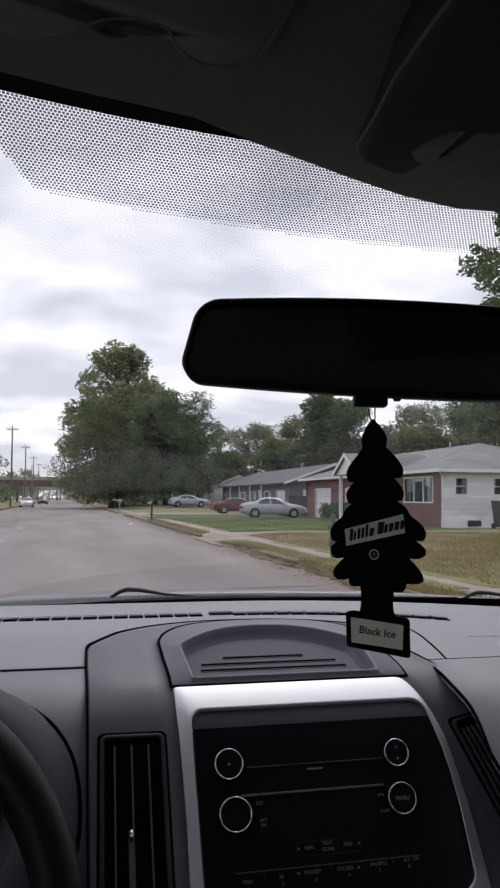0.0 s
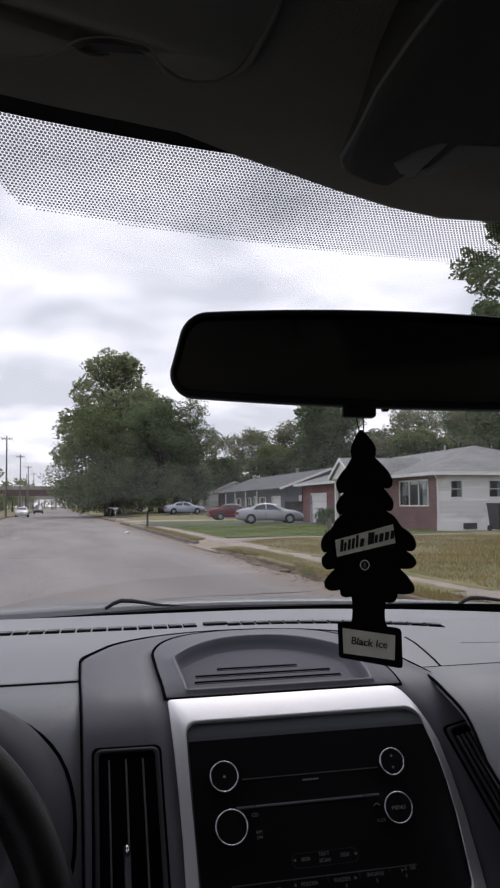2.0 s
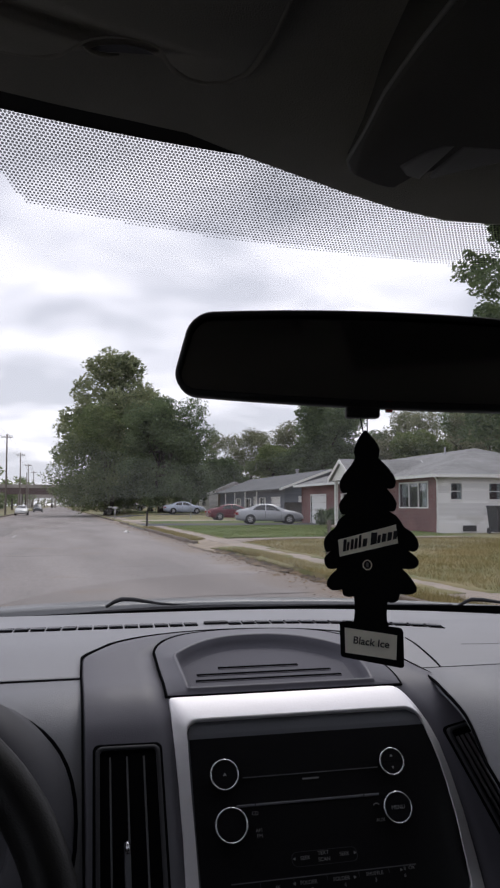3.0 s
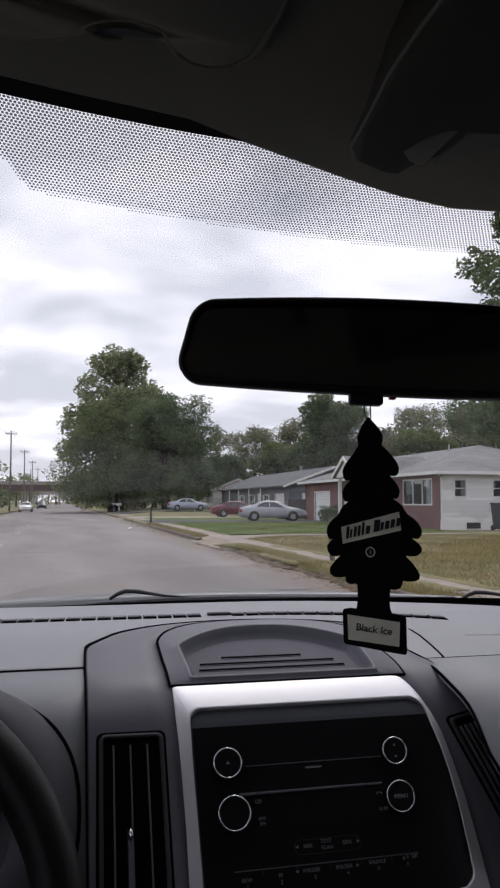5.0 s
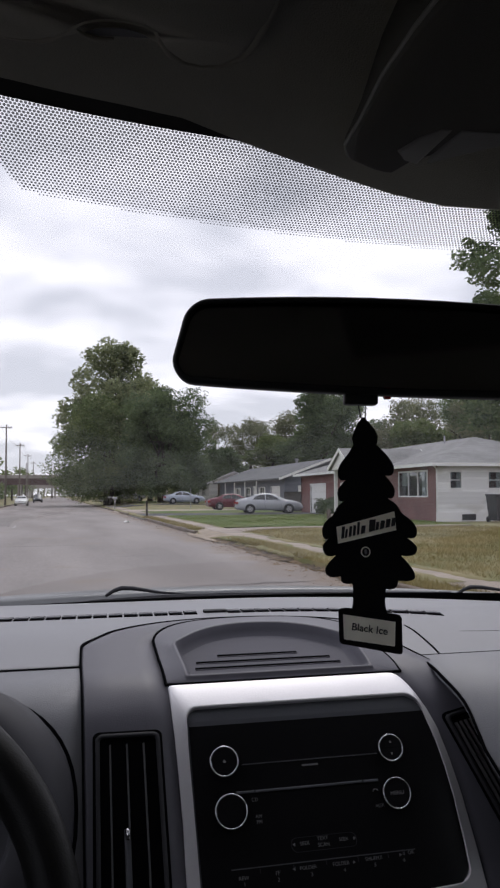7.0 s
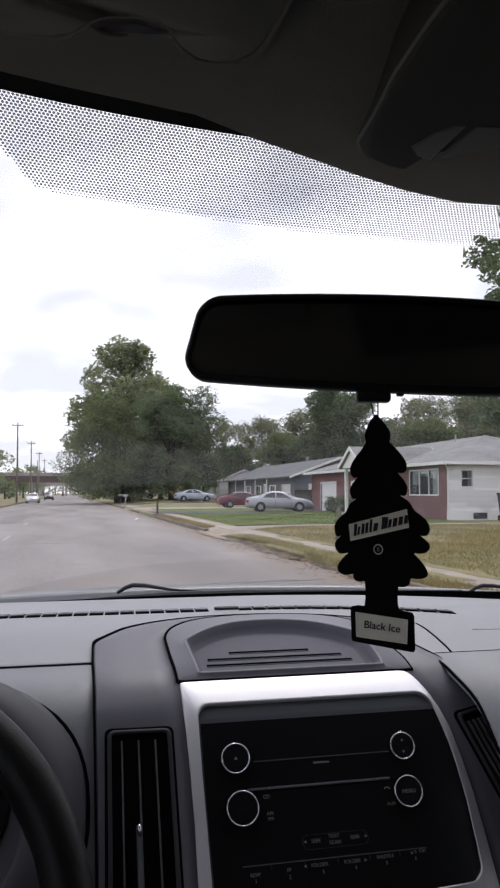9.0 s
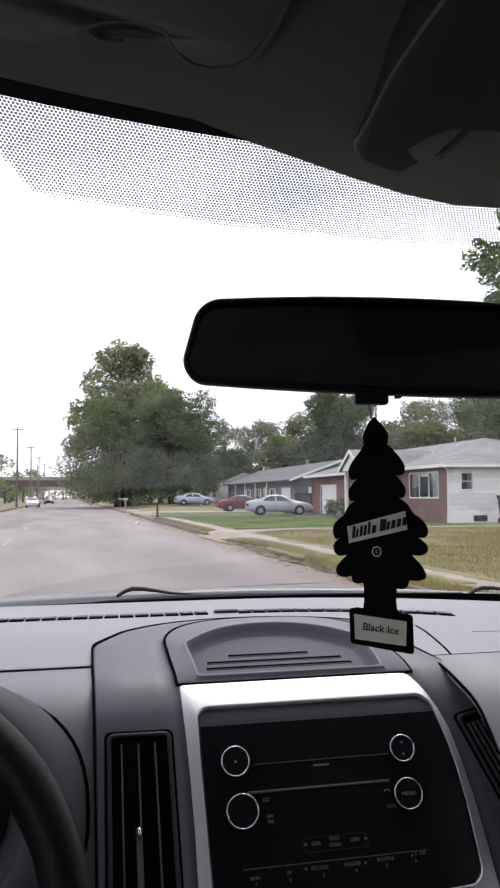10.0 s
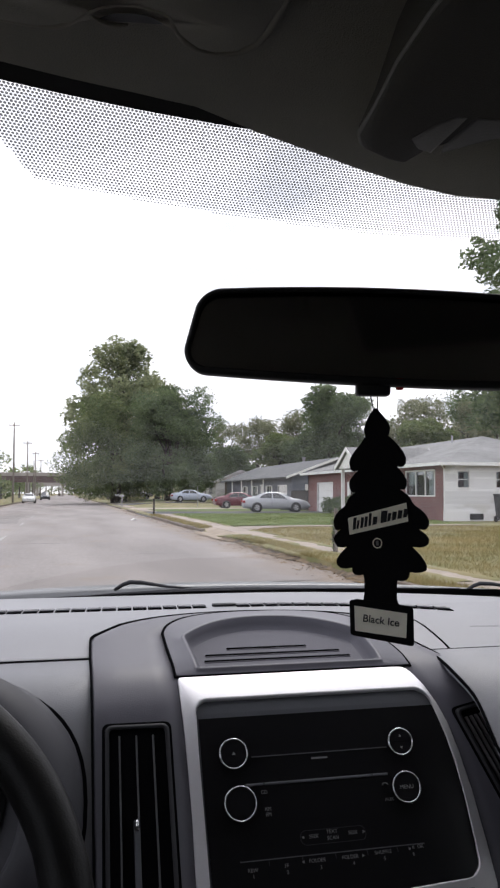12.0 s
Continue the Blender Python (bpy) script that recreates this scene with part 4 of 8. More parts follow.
for g in (low, top):
    for i in range(len(xs) - 1):
        for j in range(len(line) - 1):
            bm.faces.new((g[i][j], g[i][j + 1], g[i + 1][j + 1], g[i + 1][j]))
for i in range(len(xs) - 1):
    bm.faces.new((low[i][-1], top[i][-1], top[i + 1][-1], low[i + 1][-1]))
tagged(link_bm("headliner", bm, M["liner"], smooth=True), "dark grey cloth headliner, moulded round the mirror mount", "headliner", kind="structure")

visor = thing("sun_visor", label="folded dark grey cloth sun visor against the headliner", category="sun visor")


def soft_slab(outline, depth, edge):
    bm = prism(outline, depth)
    rim = [e for e in bm.edges if abs(e.verts[0].co.z - e.verts[1].co.z) < 1e-6 and e.verts[0].co.z < depth / 2]
    bmesh.ops.bevel(bm, geom=rim, offset=edge, segments=4, affect="EDGES", profile=0.5, clamp_overlap=True)
    return bm


# the visor's hem dips, arches over the clip's hollow and swells into a lobe before the lamp console
HEM = [(-0.10, 0.4385), (-0.0494, 0.4415), (-0.0256, 0.4435), (-0.0102, 0.4435), (-0.0050, 0.4395), (-0.001, 0.4344), (0.0079, 0.4227), (0.0130, 0.4182), (0.0195, 0.4149), (0.0313, 0.4121), (0.0437, 0.4143),
       (0.0503, 0.4190), (0.0550, 0.4295), (0.0615, 0.4413), (0.0693, 0.4480), (0.0815, 0.4501), (0.0944, 0.4458), (0.1036, 0.4338), (0.1069, 0.4201), (0.1085, 0.39), (0.1090, 0.22)]
part("visor_panel", soft_slab([(-0.55, 0.22), (-0.55, 0.435)] + HEM, 0.03, 0.006), M["liner"], visor, "", True, pose(0, 0, 1.7555))
part("hem", tube([(x, y - 0.0008, 1.7577) for x, y in HEM], 0.0026, 8), M["hem"], visor, "piped cloth hem", True)
hollow = [(0.0085, 0.4245), (0.0140, 0.4190), (0.0205, 0.4160), (0.0313, 0.4135), (0.0430, 0.4155), (0.0500, 0.4200), (0.0515, 0.4260), (0.0420, 0.4262), (0.0310, 0.4275), (0.0200, 0.4300), (0.0120, 0.4288)]
# a dark slab in the hollow's outline stands in for its shadow
part("clip_pocket", soft_slab(hollow, 0.012, 0.001), M["ventplastic"], visor, "dark slab that paints the shade in the visor clip's hollow", False, pose(0, 0, 1.7560))
part("clip", tube([(0.0085, 0.4255, 1.7560), (0.0125, 0.4290, 1.7553), (0.0180, 0.4308, 1.7550), (0.0235, 0.4312, 1.7553), (0.0285, 0.4300, 1.7560)], [0.0008, 0.0014, 0.0016, 0.0014, 0.0006], 6), M["hem"], visor, "", True)

lamp = thing("overhead_lamp_console", label="dark grey overhead console with map lamps, above the mirror", category="map lamp")
body = [(0.165, 0.18), (0.168, 0.342), (0.171, 0.389), (0.179, 0.441), (0.183, 0.479), (0.1906, 0.494), (0.211, 0.506), (0.235, 0.513), (0.50, 0.516), (0.52, 0.50), (0.52, 0.18)]
part("console_body", soft_slab(body, 0.045, 0.008), M["lampcloth"], lamp, "", True, pose(0, 0, 1.7140, 1.5))
part("console_edge", tube([(x + 0.0005, y - 0.0005, 1.7205 + 0.026 * y) for x, y in body[:8]], 0.0018, 8), M["lampbox"], lamp, "", True)
for outline in ([(0.214, 0.466), (0.219, 0.442), (0.227, 0.428), (0.236, 0.428), (0.236, 0.482), (0.224, 0.478)], [(0.239, 0.427), (0.312, 0.421), (0.312, 0.482), (0.281, 0.490), (0.239, 0.483)]):
    lens = part("lamp_lens", soft_slab(outline, 0.008, 0.003), M["lampbox"], lamp, "dull grey map lamp lens", True, pose(0, 0, 1.7246))
    cx = sum(q[0] for q in outline) / len(outline)
    part("switch", soft_slab(rounded(cx - 0.004, 0.447, cx + 0.006, 0.456, 0.003), 0.004, 0.001), M["black"], lens, "", True, pose(0, 0, 1.7222))

# rear-view mirror
MIRROR = Matrix.Translation((0.2132, 0.530, 1.6103)) @ pose(0, 0, 0, 90, 0, -14) @ pose(0, 0, 0, 0, 0, -1.2) @ Matrix.Scale(0.932, 4)
mirror = thing("rear_view_mirror", label="black plastic rear-view mirror on a stalk under the windscreen top", category="rear-view mirror")


def mirror_line(g):
    out = []
    for cx, cy, r, a0, span in ((0.134, 0.0150, 0.012, 0, 90), (-0.1180, 0.0085, 0.0210, 90, 80), (-0.1285, -0.0165, 0.017, 170, 100), (0.136, -0.0290, 0.012, 270, 90)):
        for q in range(9):
            t = radians(a0 + span * q / 8)
            out.append((cx + (r - g) * math.cos(t), cy + (r - g) * math.sin(t)))
    dense = []
    for (x, y), (u, w) in zip(out, out[1:] + out[:1]):
        cuts = 10 if abs(u - x) > 0.05 else 1
        dense += [(x + (u - x) * k / cuts, y + (w - y) * k / cuts) for k in range(cuts)]
    crowned = [(x, y + (0.0062 if y > 0 else -0.0030) * (1 - (x / 0.15) ** 2)) for x, y in dense]
    return crowned


bm = bmesh.new()
line = mirror_line(0)
n = len(line)
rows = [[bm.verts.new((x * k, y * k, z)) for x, y in mirror_line(g)] for g, k, z in ((0.0015, 1, 0.011), (0.0, 1, 0.008), (0.0, 1, -0.004), (0.004, 0.97, -0.016), (0.008, 0.85, -0.024))]
for r0, r1 in zip(rows, rows[1:]):
    for i in range(n):
        bm.faces.new((r0[i], r0[(i + 1) % n], r1[(i + 1) % n], r1[i]))
bm.faces.new(rows[-1])
inner_v = [bm.verts.new((x, y, 0.011)) for x, y in mirror_line(0.0045)]
deep_v = [bm.verts.new((x, y, 0.008)) for x, y in mirror_line(0.0045)]
for i in range(n):
    bm.faces.new((rows[0][i], rows[0][(i + 1) % n], inner_v[(i + 1) % n], inner_v[i]))
    bm.faces.new((inner_v[i], inner_v[(i + 1) % n], deep_v[(i + 1) % n], deep_v[i]))
part("housing", bm, M["black"], mirror, "matt black housing", True, MIRROR)
part("mirror_glass", prism(mirror_line(0.0050), 0.002), M["mirror"], mirror, "dim dark reflecting glass", False, MIRROR @ Matrix.Translation((0, 0, 0.0050)) @ pose(0, 0, 0, -5))
part("tilt_lever", boxed((-0.013, -0.0475, -0.010), (0.013, -0.0375, 0.004), 0.002), M["black"], mirror, "", True, MIRROR)
part("stalk", tube([(0.222, 0.552, 1.608), (0.224, 0.60, 1.612), (0.225, 0.68, 1.625), (0.225, 0.725, 1.636)], [0.014, 0.011, 0.012, 0.018], 12), M["black"], mirror, "", True)
part("indicator", boxed((0.018, -0.0425, -0.006), (0.0235, -0.0370, 0.0), 0.001), M["taillight"], mirror, "tiny red indicator", False, MIRROR)

# air freshener that hangs from the mirror
fresh = thing("air_freshener", label="flat black tree-shaped card air freshener hung from the mirror", category="air freshener")
# each lobe of the card's edge: its tip, and the notch below it
LOBES = {1: ((0.0099, 0.0161, 0.0086, 0.0200), (0.0201, 0.0390, 0.0148, 0.0430), (0.0199, 0.0550, 0.0158, 0.0592), (0.0338, 0.0833, 0.0292, 0.0880), (0.0332, 0.0955, 0.0237, 0.1003), (0.0308, 0.1155, 0.0212, 0.1180), (0.0171, 0.1226, 0.0115, 0.1236)),
         -1: ((0.0076, 0.0178, 0.0066, 0.0215), (0.0192, 0.0400, 0.0150, 0.0450), (0.0201, 0.0548, 0.0165, 0.0601), (0.0321, 0.0810, 0.0300, 0.0868), (0.0322, 0.0925, 0.0250, 0.0990), (0.0310, 0.1095, 0.0222, 0.1141), (0.0197, 0.1175, 0.0138, 0.1190))}


def lobed_side(side):
    """One side of the card from its tip to the stem, each lobe swelling outwards over its notch."""
    out, (px, py) = [], (0.0006, 0.0)
    for tx, ty, nx, ny in LOBES[side]:
        tx, nx, ny = tx * 1.02, nx * 0.93, ny - 0.0004
        dx, dy = tx - px, ty - py
        for w, swell in ((0.25, 0.12), (0.5, 0.02), (0.62, 0.10), (0.80, 0.13), (0.93, 0.08)) if dy > 0.02 and ty > 0.07 else ((0.25, 0.10), (0.5, 0.16), (0.75, 0.17), (0.93, 0.10)):
            out.append((px + dx * w + swell * dy * 0.55, py + dy * w - swell * dx * 0.55))
        out += [(tx, ty), (tx - 0.0003, ty + 0.55 * (ny - ty)), (nx + 0.72 * (tx - nx), ny + 0.0004), (nx + 0.35 * (tx - nx), ny + 0.0007), (nx, ny)]
        px, py = nx, ny
    out += [(px - 0.0004, py + 0.004), (0.0098 if side > 0 else 0.0128, 0.1320), (0.0100 if side > 0 else 0.0140, 0.1375), (0.0115 if side > 0 else 0.0150, 0.1410)]
    return [(side * x, y) for x, y in out]


FRESH = Matrix(((0.922, 0, -0.387, 0.2150), (-0.387, 0, -0.922, 0.5342), (0, 1, 0, 1.5575), (0, 0, 0, 1))) @ pose(0, 0, 0, 0, 0, 2.0)
skew = lambda x, y: (x, -y)
shape = [skew(0.0008, -0.0006)] + [skew(x, y) for x, y in lobed_side(1)] + [skew(x, y) for x, y in lobed_side(-1)[::-1]]
shape = [(a[0] * w + b[0] * (1 - w), a[1] * w + b[1] * (1 - w)) for a, b in zip(shape, shape[1:] + shape[:1]) for w in (0.80, 0.20)]
part("card", prism(shape, 0.0016), M["card"], fresh, "black scalloped card", False, FRESH)
tag_box = [(-0.0236, -0.1380), (-0.0226, -0.1367), (-0.0180, -0.1360), (0.0175, -0.1412), (0.0197, -0.1420), (0.0208, -0.1441), (0.0203, -0.1672), (0.0195, -0.1688), (0.0178, -0.1690), (-0.0216, -0.1615), (-0.0232, -0.1608), (-0.0238, -0.1594)]
part("tag", prism(tag_box, 0.0016), M["card"], fresh, "slanting black tag at the foot", False, FRESH @ Matrix.Translation((0, 0, 0.0004)))
label = part("label_plate", prism([(-0.0203, -0.1405), (0.0163, -0.1464), (0.0150, -0.1634), (-0.0204, -0.1580)], 0.0006), M["label"], fresh, "cream label with black lettering", False, FRESH @ Matrix.Translation((0, 0, 0.0021)))
letters("label_lettering", "Black Ice", 0.0072, M["ink"], label, pose(-0.0020, -0.1512, 0.0008, 0, 0, -8.5), bold=0.012)
banner = part("banner", prism([(-0.0231, -0.0784), (0.0185, -0.0687), (0.0193, -0.0820), (-0.0224, -0.0904)], 0.0006), M["label"], fresh, "white slanted banner with black marks", False, FRESH @ Matrix.Translation((0.0008, 0, 0.0017)))
# the mark on the banner: plain leaning strokes
x = -0.0200
for w, h, gap in ((0.0022, 0.0088, 0.0004), (0.0016, 0.0062, 0.0012), (0.0020, 0.0076, 0.0008), (0.0020, 0.0076, 0.0010), (0.0018, 0.0092, 0.0010), (0.0030, 0.0060, 0.0028), (0.0044, 0.0088, 0.0003), (0.0022, 0.0060, 0.0010), (0.0030, 0.0062, 0.0010), (0.0030, 0.0062, 0.0010), (0.0028, 0.0062, 0.0)):
    y = -0.0870 + (x + 0.0200) * 0.215
    part("mark", prism([(x, y), (x + w, y + w * 0.22), (x + w + 0.0010, y + h), (x + 0.0010, y + h)], 0.0004), M["ink"], banner, "", False, Matrix.Translation((0, 0, 0.0005)))
    x += w + gap
part("small_ring", tube([(-0.0022 + 0.0030 * math.cos(t), -0.0968 + 0.0033 * math.sin(t), 0.0019) for t in (2 * math.pi * q / 24 for q in range(24))], 0.0004, 5, True), M["label"], fresh, "", False, FRESH)
part("small_mark", prism([(-0.0031, -0.0984), (-0.0013, -0.0984), (-0.0013, -0.0951), (-0.0031, -0.0951)], 0.0003), M["card_edge"], fresh, "", False, FRESH @ Matrix.Translation((0, 0, 0.0017)))
for dx in (-0.0030, 0.0030):
    part("cord", tube([FRESH @ Vector((dx * 0.4 + 0.0008, -0.004, 0.0008)), FRESH @ Vector((dx * 0.8, 0.008, 0.001)), FRESH @ Vector((dx * 0.8, 0.022, 0.001))], 0.0005, 6), M["ink"], fresh, "", True)

# body shell that closes the cabin
shell = thing("cabin_shell", label="dark plain body shell round the cabin", category="vehicle body", kind="structure")
XL, XR = XC - 0.74, XC + 0.74
bm = bmesh.new()
box(bm, (XL, -1.7, 0.40), (XR, 1.12, 0.46))
part("floor_pan", bm, M["trimdark"], shell)
bm = bmesh.new()
box(bm, (XL - 0.05, -1.75, 1.812), (XR + 0.05, 0.47, 1.85))
part("roof_skin", bm, M["hood"], shell)
bm = bmesh.new()
for lo, hi in (((XL, -1.75, 0.46), (XR, -1.69, 1.22)), ((XL, -1.75, 1.72), (XR, -1.69, 1.81)), ((XL, -1.75, 1.22), (XL + 0.12, -1.69, 1.72)), ((XR - 0.12, -1.75, 1.22), (XR, -1.69, 1.72))):
    box(bm, lo, hi)
part("rear_wall", bm, M["trimdark"], shell)
# rear window out of view, its dark tint added to dim light from behind
bm = bmesh.new()
box(bm, (XL + 0.12, -1.725, 1.22), (XR - 0.12, -1.717, 1.72))
part("rear_glass", bm, M["rearglass"], shell).visible_shadow = False
for x in (XL, XR):
    s = -1 if x == XL else 1
    bm = bmesh.new()
    box(bm, (min(x, x + 0.06 * s), -1.75, 0.40), (max(x, x + 0.06 * s), 1.14, 1.36))
    part("door_panel", bm, M["trimdark"], shell)
    for y0, y1 in ((-1.75, -1.55), (-0.64, -0.50)):
        bm = bmesh.new()
        box(bm, (min(x, x + 0.05 * s), y0, 1.36), (max(x, x + 0.05 * s), y1, 1.812))
        part("pillar", bm, M["trimdark"], shell)
    part("front_pillar", tube([(x + 0.03 * s, 0.98, 1.34), (x + 0.01 * s, 0.60, 1.60), (x - 0.01 * s, 0.33, 1.79)], 0.05, 8), M["trimdark"], shell, "", True)
    bm = bmesh.new()
    box(bm, (min(x, x + 0.05 * s), -1.75, 1.745), (max(x, x + 0.05 * s), 0.42, 1.812))
    part("roof_rail", bm, M["trimdark"], shell)
for x in (XL, XR):
    bm = bmesh.new()
    box(bm, (x - 0.003, -0.50, 1.36), (x + 0.003, 0.62, 1.745))
    part("side_glass", bm, M["sideglass"], shell).visible_shadow = False
    bm = bmesh.new()
    box(bm, (x - 0.003, -1.55, 1.36), (x + 0.003, -0.64, 1.745))
    part("side_glass", bm, M["rearglass"], shell).visible_shadow = False
bm = bmesh.new()
box(bm, (XL, 1.02, 0.46), (XR, 1.12, 1.30))
part("firewall", bm, M["black"], shell)

# cowl, bonnet and wipers outside the glass
bonnet = thing("bonnet", label="silver-grey curved bonnet and black cowl", category="bonnet", kind="structure")
bm = bmesh.new()
rows = []
for j in range(9):
    y = 1.30 + 0.14 * j
    rows.append([bm.verts.new((XC - 0.74 + 1.48 * i / 16, y - 0.10 * ((i - 8) / 8) ** 2, 1.3425 - 0.030 * ((i - 8) / 8) ** 2 - 0.10 * (j / 8) ** 1.6 - 0.006 * j)) for i in range(17)])
for r0, r1 in zip(rows, rows[1:]):
    for i in range(16):
        bm.faces.new((r0[i], r0[i + 1], r1[i + 1], r1[i]))
ret = bmesh.ops.extrude_face_region(bm, geom=bm.faces[:], use_keep_orig=True)
bmesh.ops.translate(bm, verts=[g for g in ret["geom"] if isinstance(g, bmesh.types.BMVert)], vec=(0, 0, -0.03))
part("bonnet_panel", bm, M["hood"], bonnet, "", True)
bm = bmesh.new()
cw = [[bm.verts.new((XC - 0.72 + 1.44 * i / 16, y - 0.30 * ((i - 8) / 8) ** 2 * 0.55, z - 0.012 * ((i - 8) / 8) ** 2)) for i in range(17)] for y, z in ((1.08, 1.325), (1.17, 1.334), (1.31, 1.322))]
for r0, r1 in zip(cw, cw[1:]):
    for i in range(16):
        bm.faces.new((r0[i], r0[i + 1], r1[i + 1], r1[i]))
ret = bmesh.ops.extrude_face_region(bm, geom=bm.faces[:], use_keep_orig=True)
bmesh.ops.translate(bm, verts=[g for g in ret["geom"] if isinstance(g, bmesh.types.BMVert)], vec=(0, 0, -0.03))
part("cowl", bm, M["black"], bonnet, "", True)
for x0, x1, y, dz in ((0.078, 0.62, 1.20, -0.004), (0.645, 1.10, 1.16, -0.015)):
    wiper = thing("windshield_wiper", label="thin black wiper parked at the foot of the windscreen", category="wiper", group="wipers")
    part("arm", tube([(x0 - 0.004, y + 0.04, 1.3520 + dz), (x0 + 0.008, y + 0.036, 1.3600 + dz), (x0 + 0.019, y + 0.034, 1.3640 + dz), (x0 + 0.036, y + 0.03, 1.3635 + dz), (x0 + 0.075, y + 0.01, 1.3585 + dz), (x0 + 0.13, y, 1.3545 + dz)], [0.0024, 0.003, 0.0034, 0.0032, 0.0020, 0.0012], 8), M["ventplastic"], wiper, "", True)
    part("blade", tube([(x0 - 0.12, y - 0.03, 1.3450 + dz), (x0 - 0.02, y - 0.008, 1.3500 + dz), (x0 + 0.08, y - 0.005, 1.3530 + dz), (x0 + 0.18, y - 0.008, 1.3535 + dz), (x1, y - 0.02, 1.346 + dz)], [0.002, 0.0036, 0.0042, 0.0042, 0.003], 6), M["ventplastic"], wiper)

# ================= ground, road, kerbs =================
ROAD_L, ROAD_R = -6.8, 5.05
BARE = (24.6, 31.0)     # stretch where the kerb is broken down to bare soil


def ground_z(x, y):
    if ROAD_L - 0.2 < x < ROAD_R + 0.1 or (abs(x - ROAD_R) < 0.6 and BARE[0] < y < BARE[1] and x < 5.35):
        return -0.05
    rise = 0.40 * ss(78, 100, y) * ss(6.5, 11, x)
    return 0.135 + rise


GROUND = tagged(new("ground"), "level ground with patchy dry grass on both sides of the street", "ground", kind="structure")
xs = [-1500, -400, -120, -50, -25, -14, -9, -7.4, -7.02, -6.98, ROAD_R + 0.08, ROAD_R + 0.12, 5.7, 6.4, 7, 8, 9, 10, 11, 12.5, 15, 18, 24, 32, 45, 80, 200, 500, 1500]
ys = [-1500, -500, -150] + list(range(-100, 261, 6)) + [300, 400, 600, 1000, 2500]
bm = bmesh.new()
rnd = random.Random(5)
grid = []
for x in xs:
    col = []
    for y in ys:
        z = ground_z(x, y)
        if x > 6.9 and x < 100:
            z += rnd.uniform(-0.015, 0.015)
        col.append(bm.verts.new((x, y, z)))
    grid.append(col)
for i in range(len(xs) - 1):
    for j in range(len(ys) - 1):
        bm.faces.new((grid[i][j], grid[i + 1][j], grid[i + 1][j + 1], grid[i][j + 1]))
part("grass_sheet", bm, M["drygrass"], GROUND, "patchy dry grass")

road = tagged(new("road"), "wide worn pale grey asphalt street with dusty edges", "road", kind="structure")
bm = bmesh.new()
ry = list(range(-150, 331, 4)) + [500, 900]
rows = [[bm.verts.new((x, y, 0.012 * (1 - ((x + 0.5) / 6.3) ** 2))) for x in (ROAD_L, -3.6, -0.5, 2.6, ROAD_R)] for y in ry]
for r0, r1 in zip(rows, rows[1:]):
    for i in range(4):
        bm.faces.new((r0[i], r0[i + 1], r1[i + 1], r1[i]))
part("asphalt", bm, M["asphalt"], road, "worn pale asphalt", True)


rnd = random.Random(9)
# long faint transverse and lengthwise scars in the worn surface
for x0, x1, y, dy, wd in ((-3.4, -0.6, 12.2, 0.5, 0.10), (-2.6, 0.2, 9.6, 0.7, 0.09), (0.4, 2.2, 11.2, 0.2, 0.07), (1.6, 4.4, 12.9, 0.35, 0.08), (-4.6, -1.2, 17.5, -0.4, 0.12), (0.2, 3.6, 19.5, 0.3, 0.12), (-3.0, 1.6, 24.0, 0.5, 0.14)):
    bm = bmesh.new()
    pairs = []
    for q in range(15):
        w = q / 14
        t = wd * math.sin(math.pi * (0.04 + 0.92 * w)) * rnd.uniform(0.5, 1.1)
        yy = y + dy * w + rnd.uniform(-0.05, 0.05)
        pairs.append((bm.verts.new((x0 + (x1 - x0) * w, yy - t, 0.0135)), bm.verts.new((x0 + (x1 - x0) * w, yy + t, 0.0135))))
    for u, w in zip(pairs, pairs[1:]):
        bm.faces.new((u[0], u[1], w[1], w[0]))
    part("scar", bm, M["mended"], road)
for y in (14, 26, 38, 50, 62, 74, 86, 98, 110, 122, 134):
    bm = bmesh.new()
    box(bm, (-2.05, y, 0.011), (-1.95, y + 3.0, 0.0155))
    part("lane_mark", bm, M["line"], road, "worn white dash")
for x0, y0, w, l in ((-3.9, 40, 1.5, 14.0),):
    bm = prism([(x0 + rnd.uniform(-0.15, 0.15) + a * w, y0 + b * l + rnd.uniform(-0.2, 0.2)) for a, b in ((0, 0), (0.5, -0.03), (1, 0), (1, 0.5), (1, 1), (0.45, 1.03), (0, 1), (0.04, 0.5))], 0.004, Matrix.Translation((0, 0, 0.0125)))
    part("patch", bm, M["mended"], road, "mended patch")

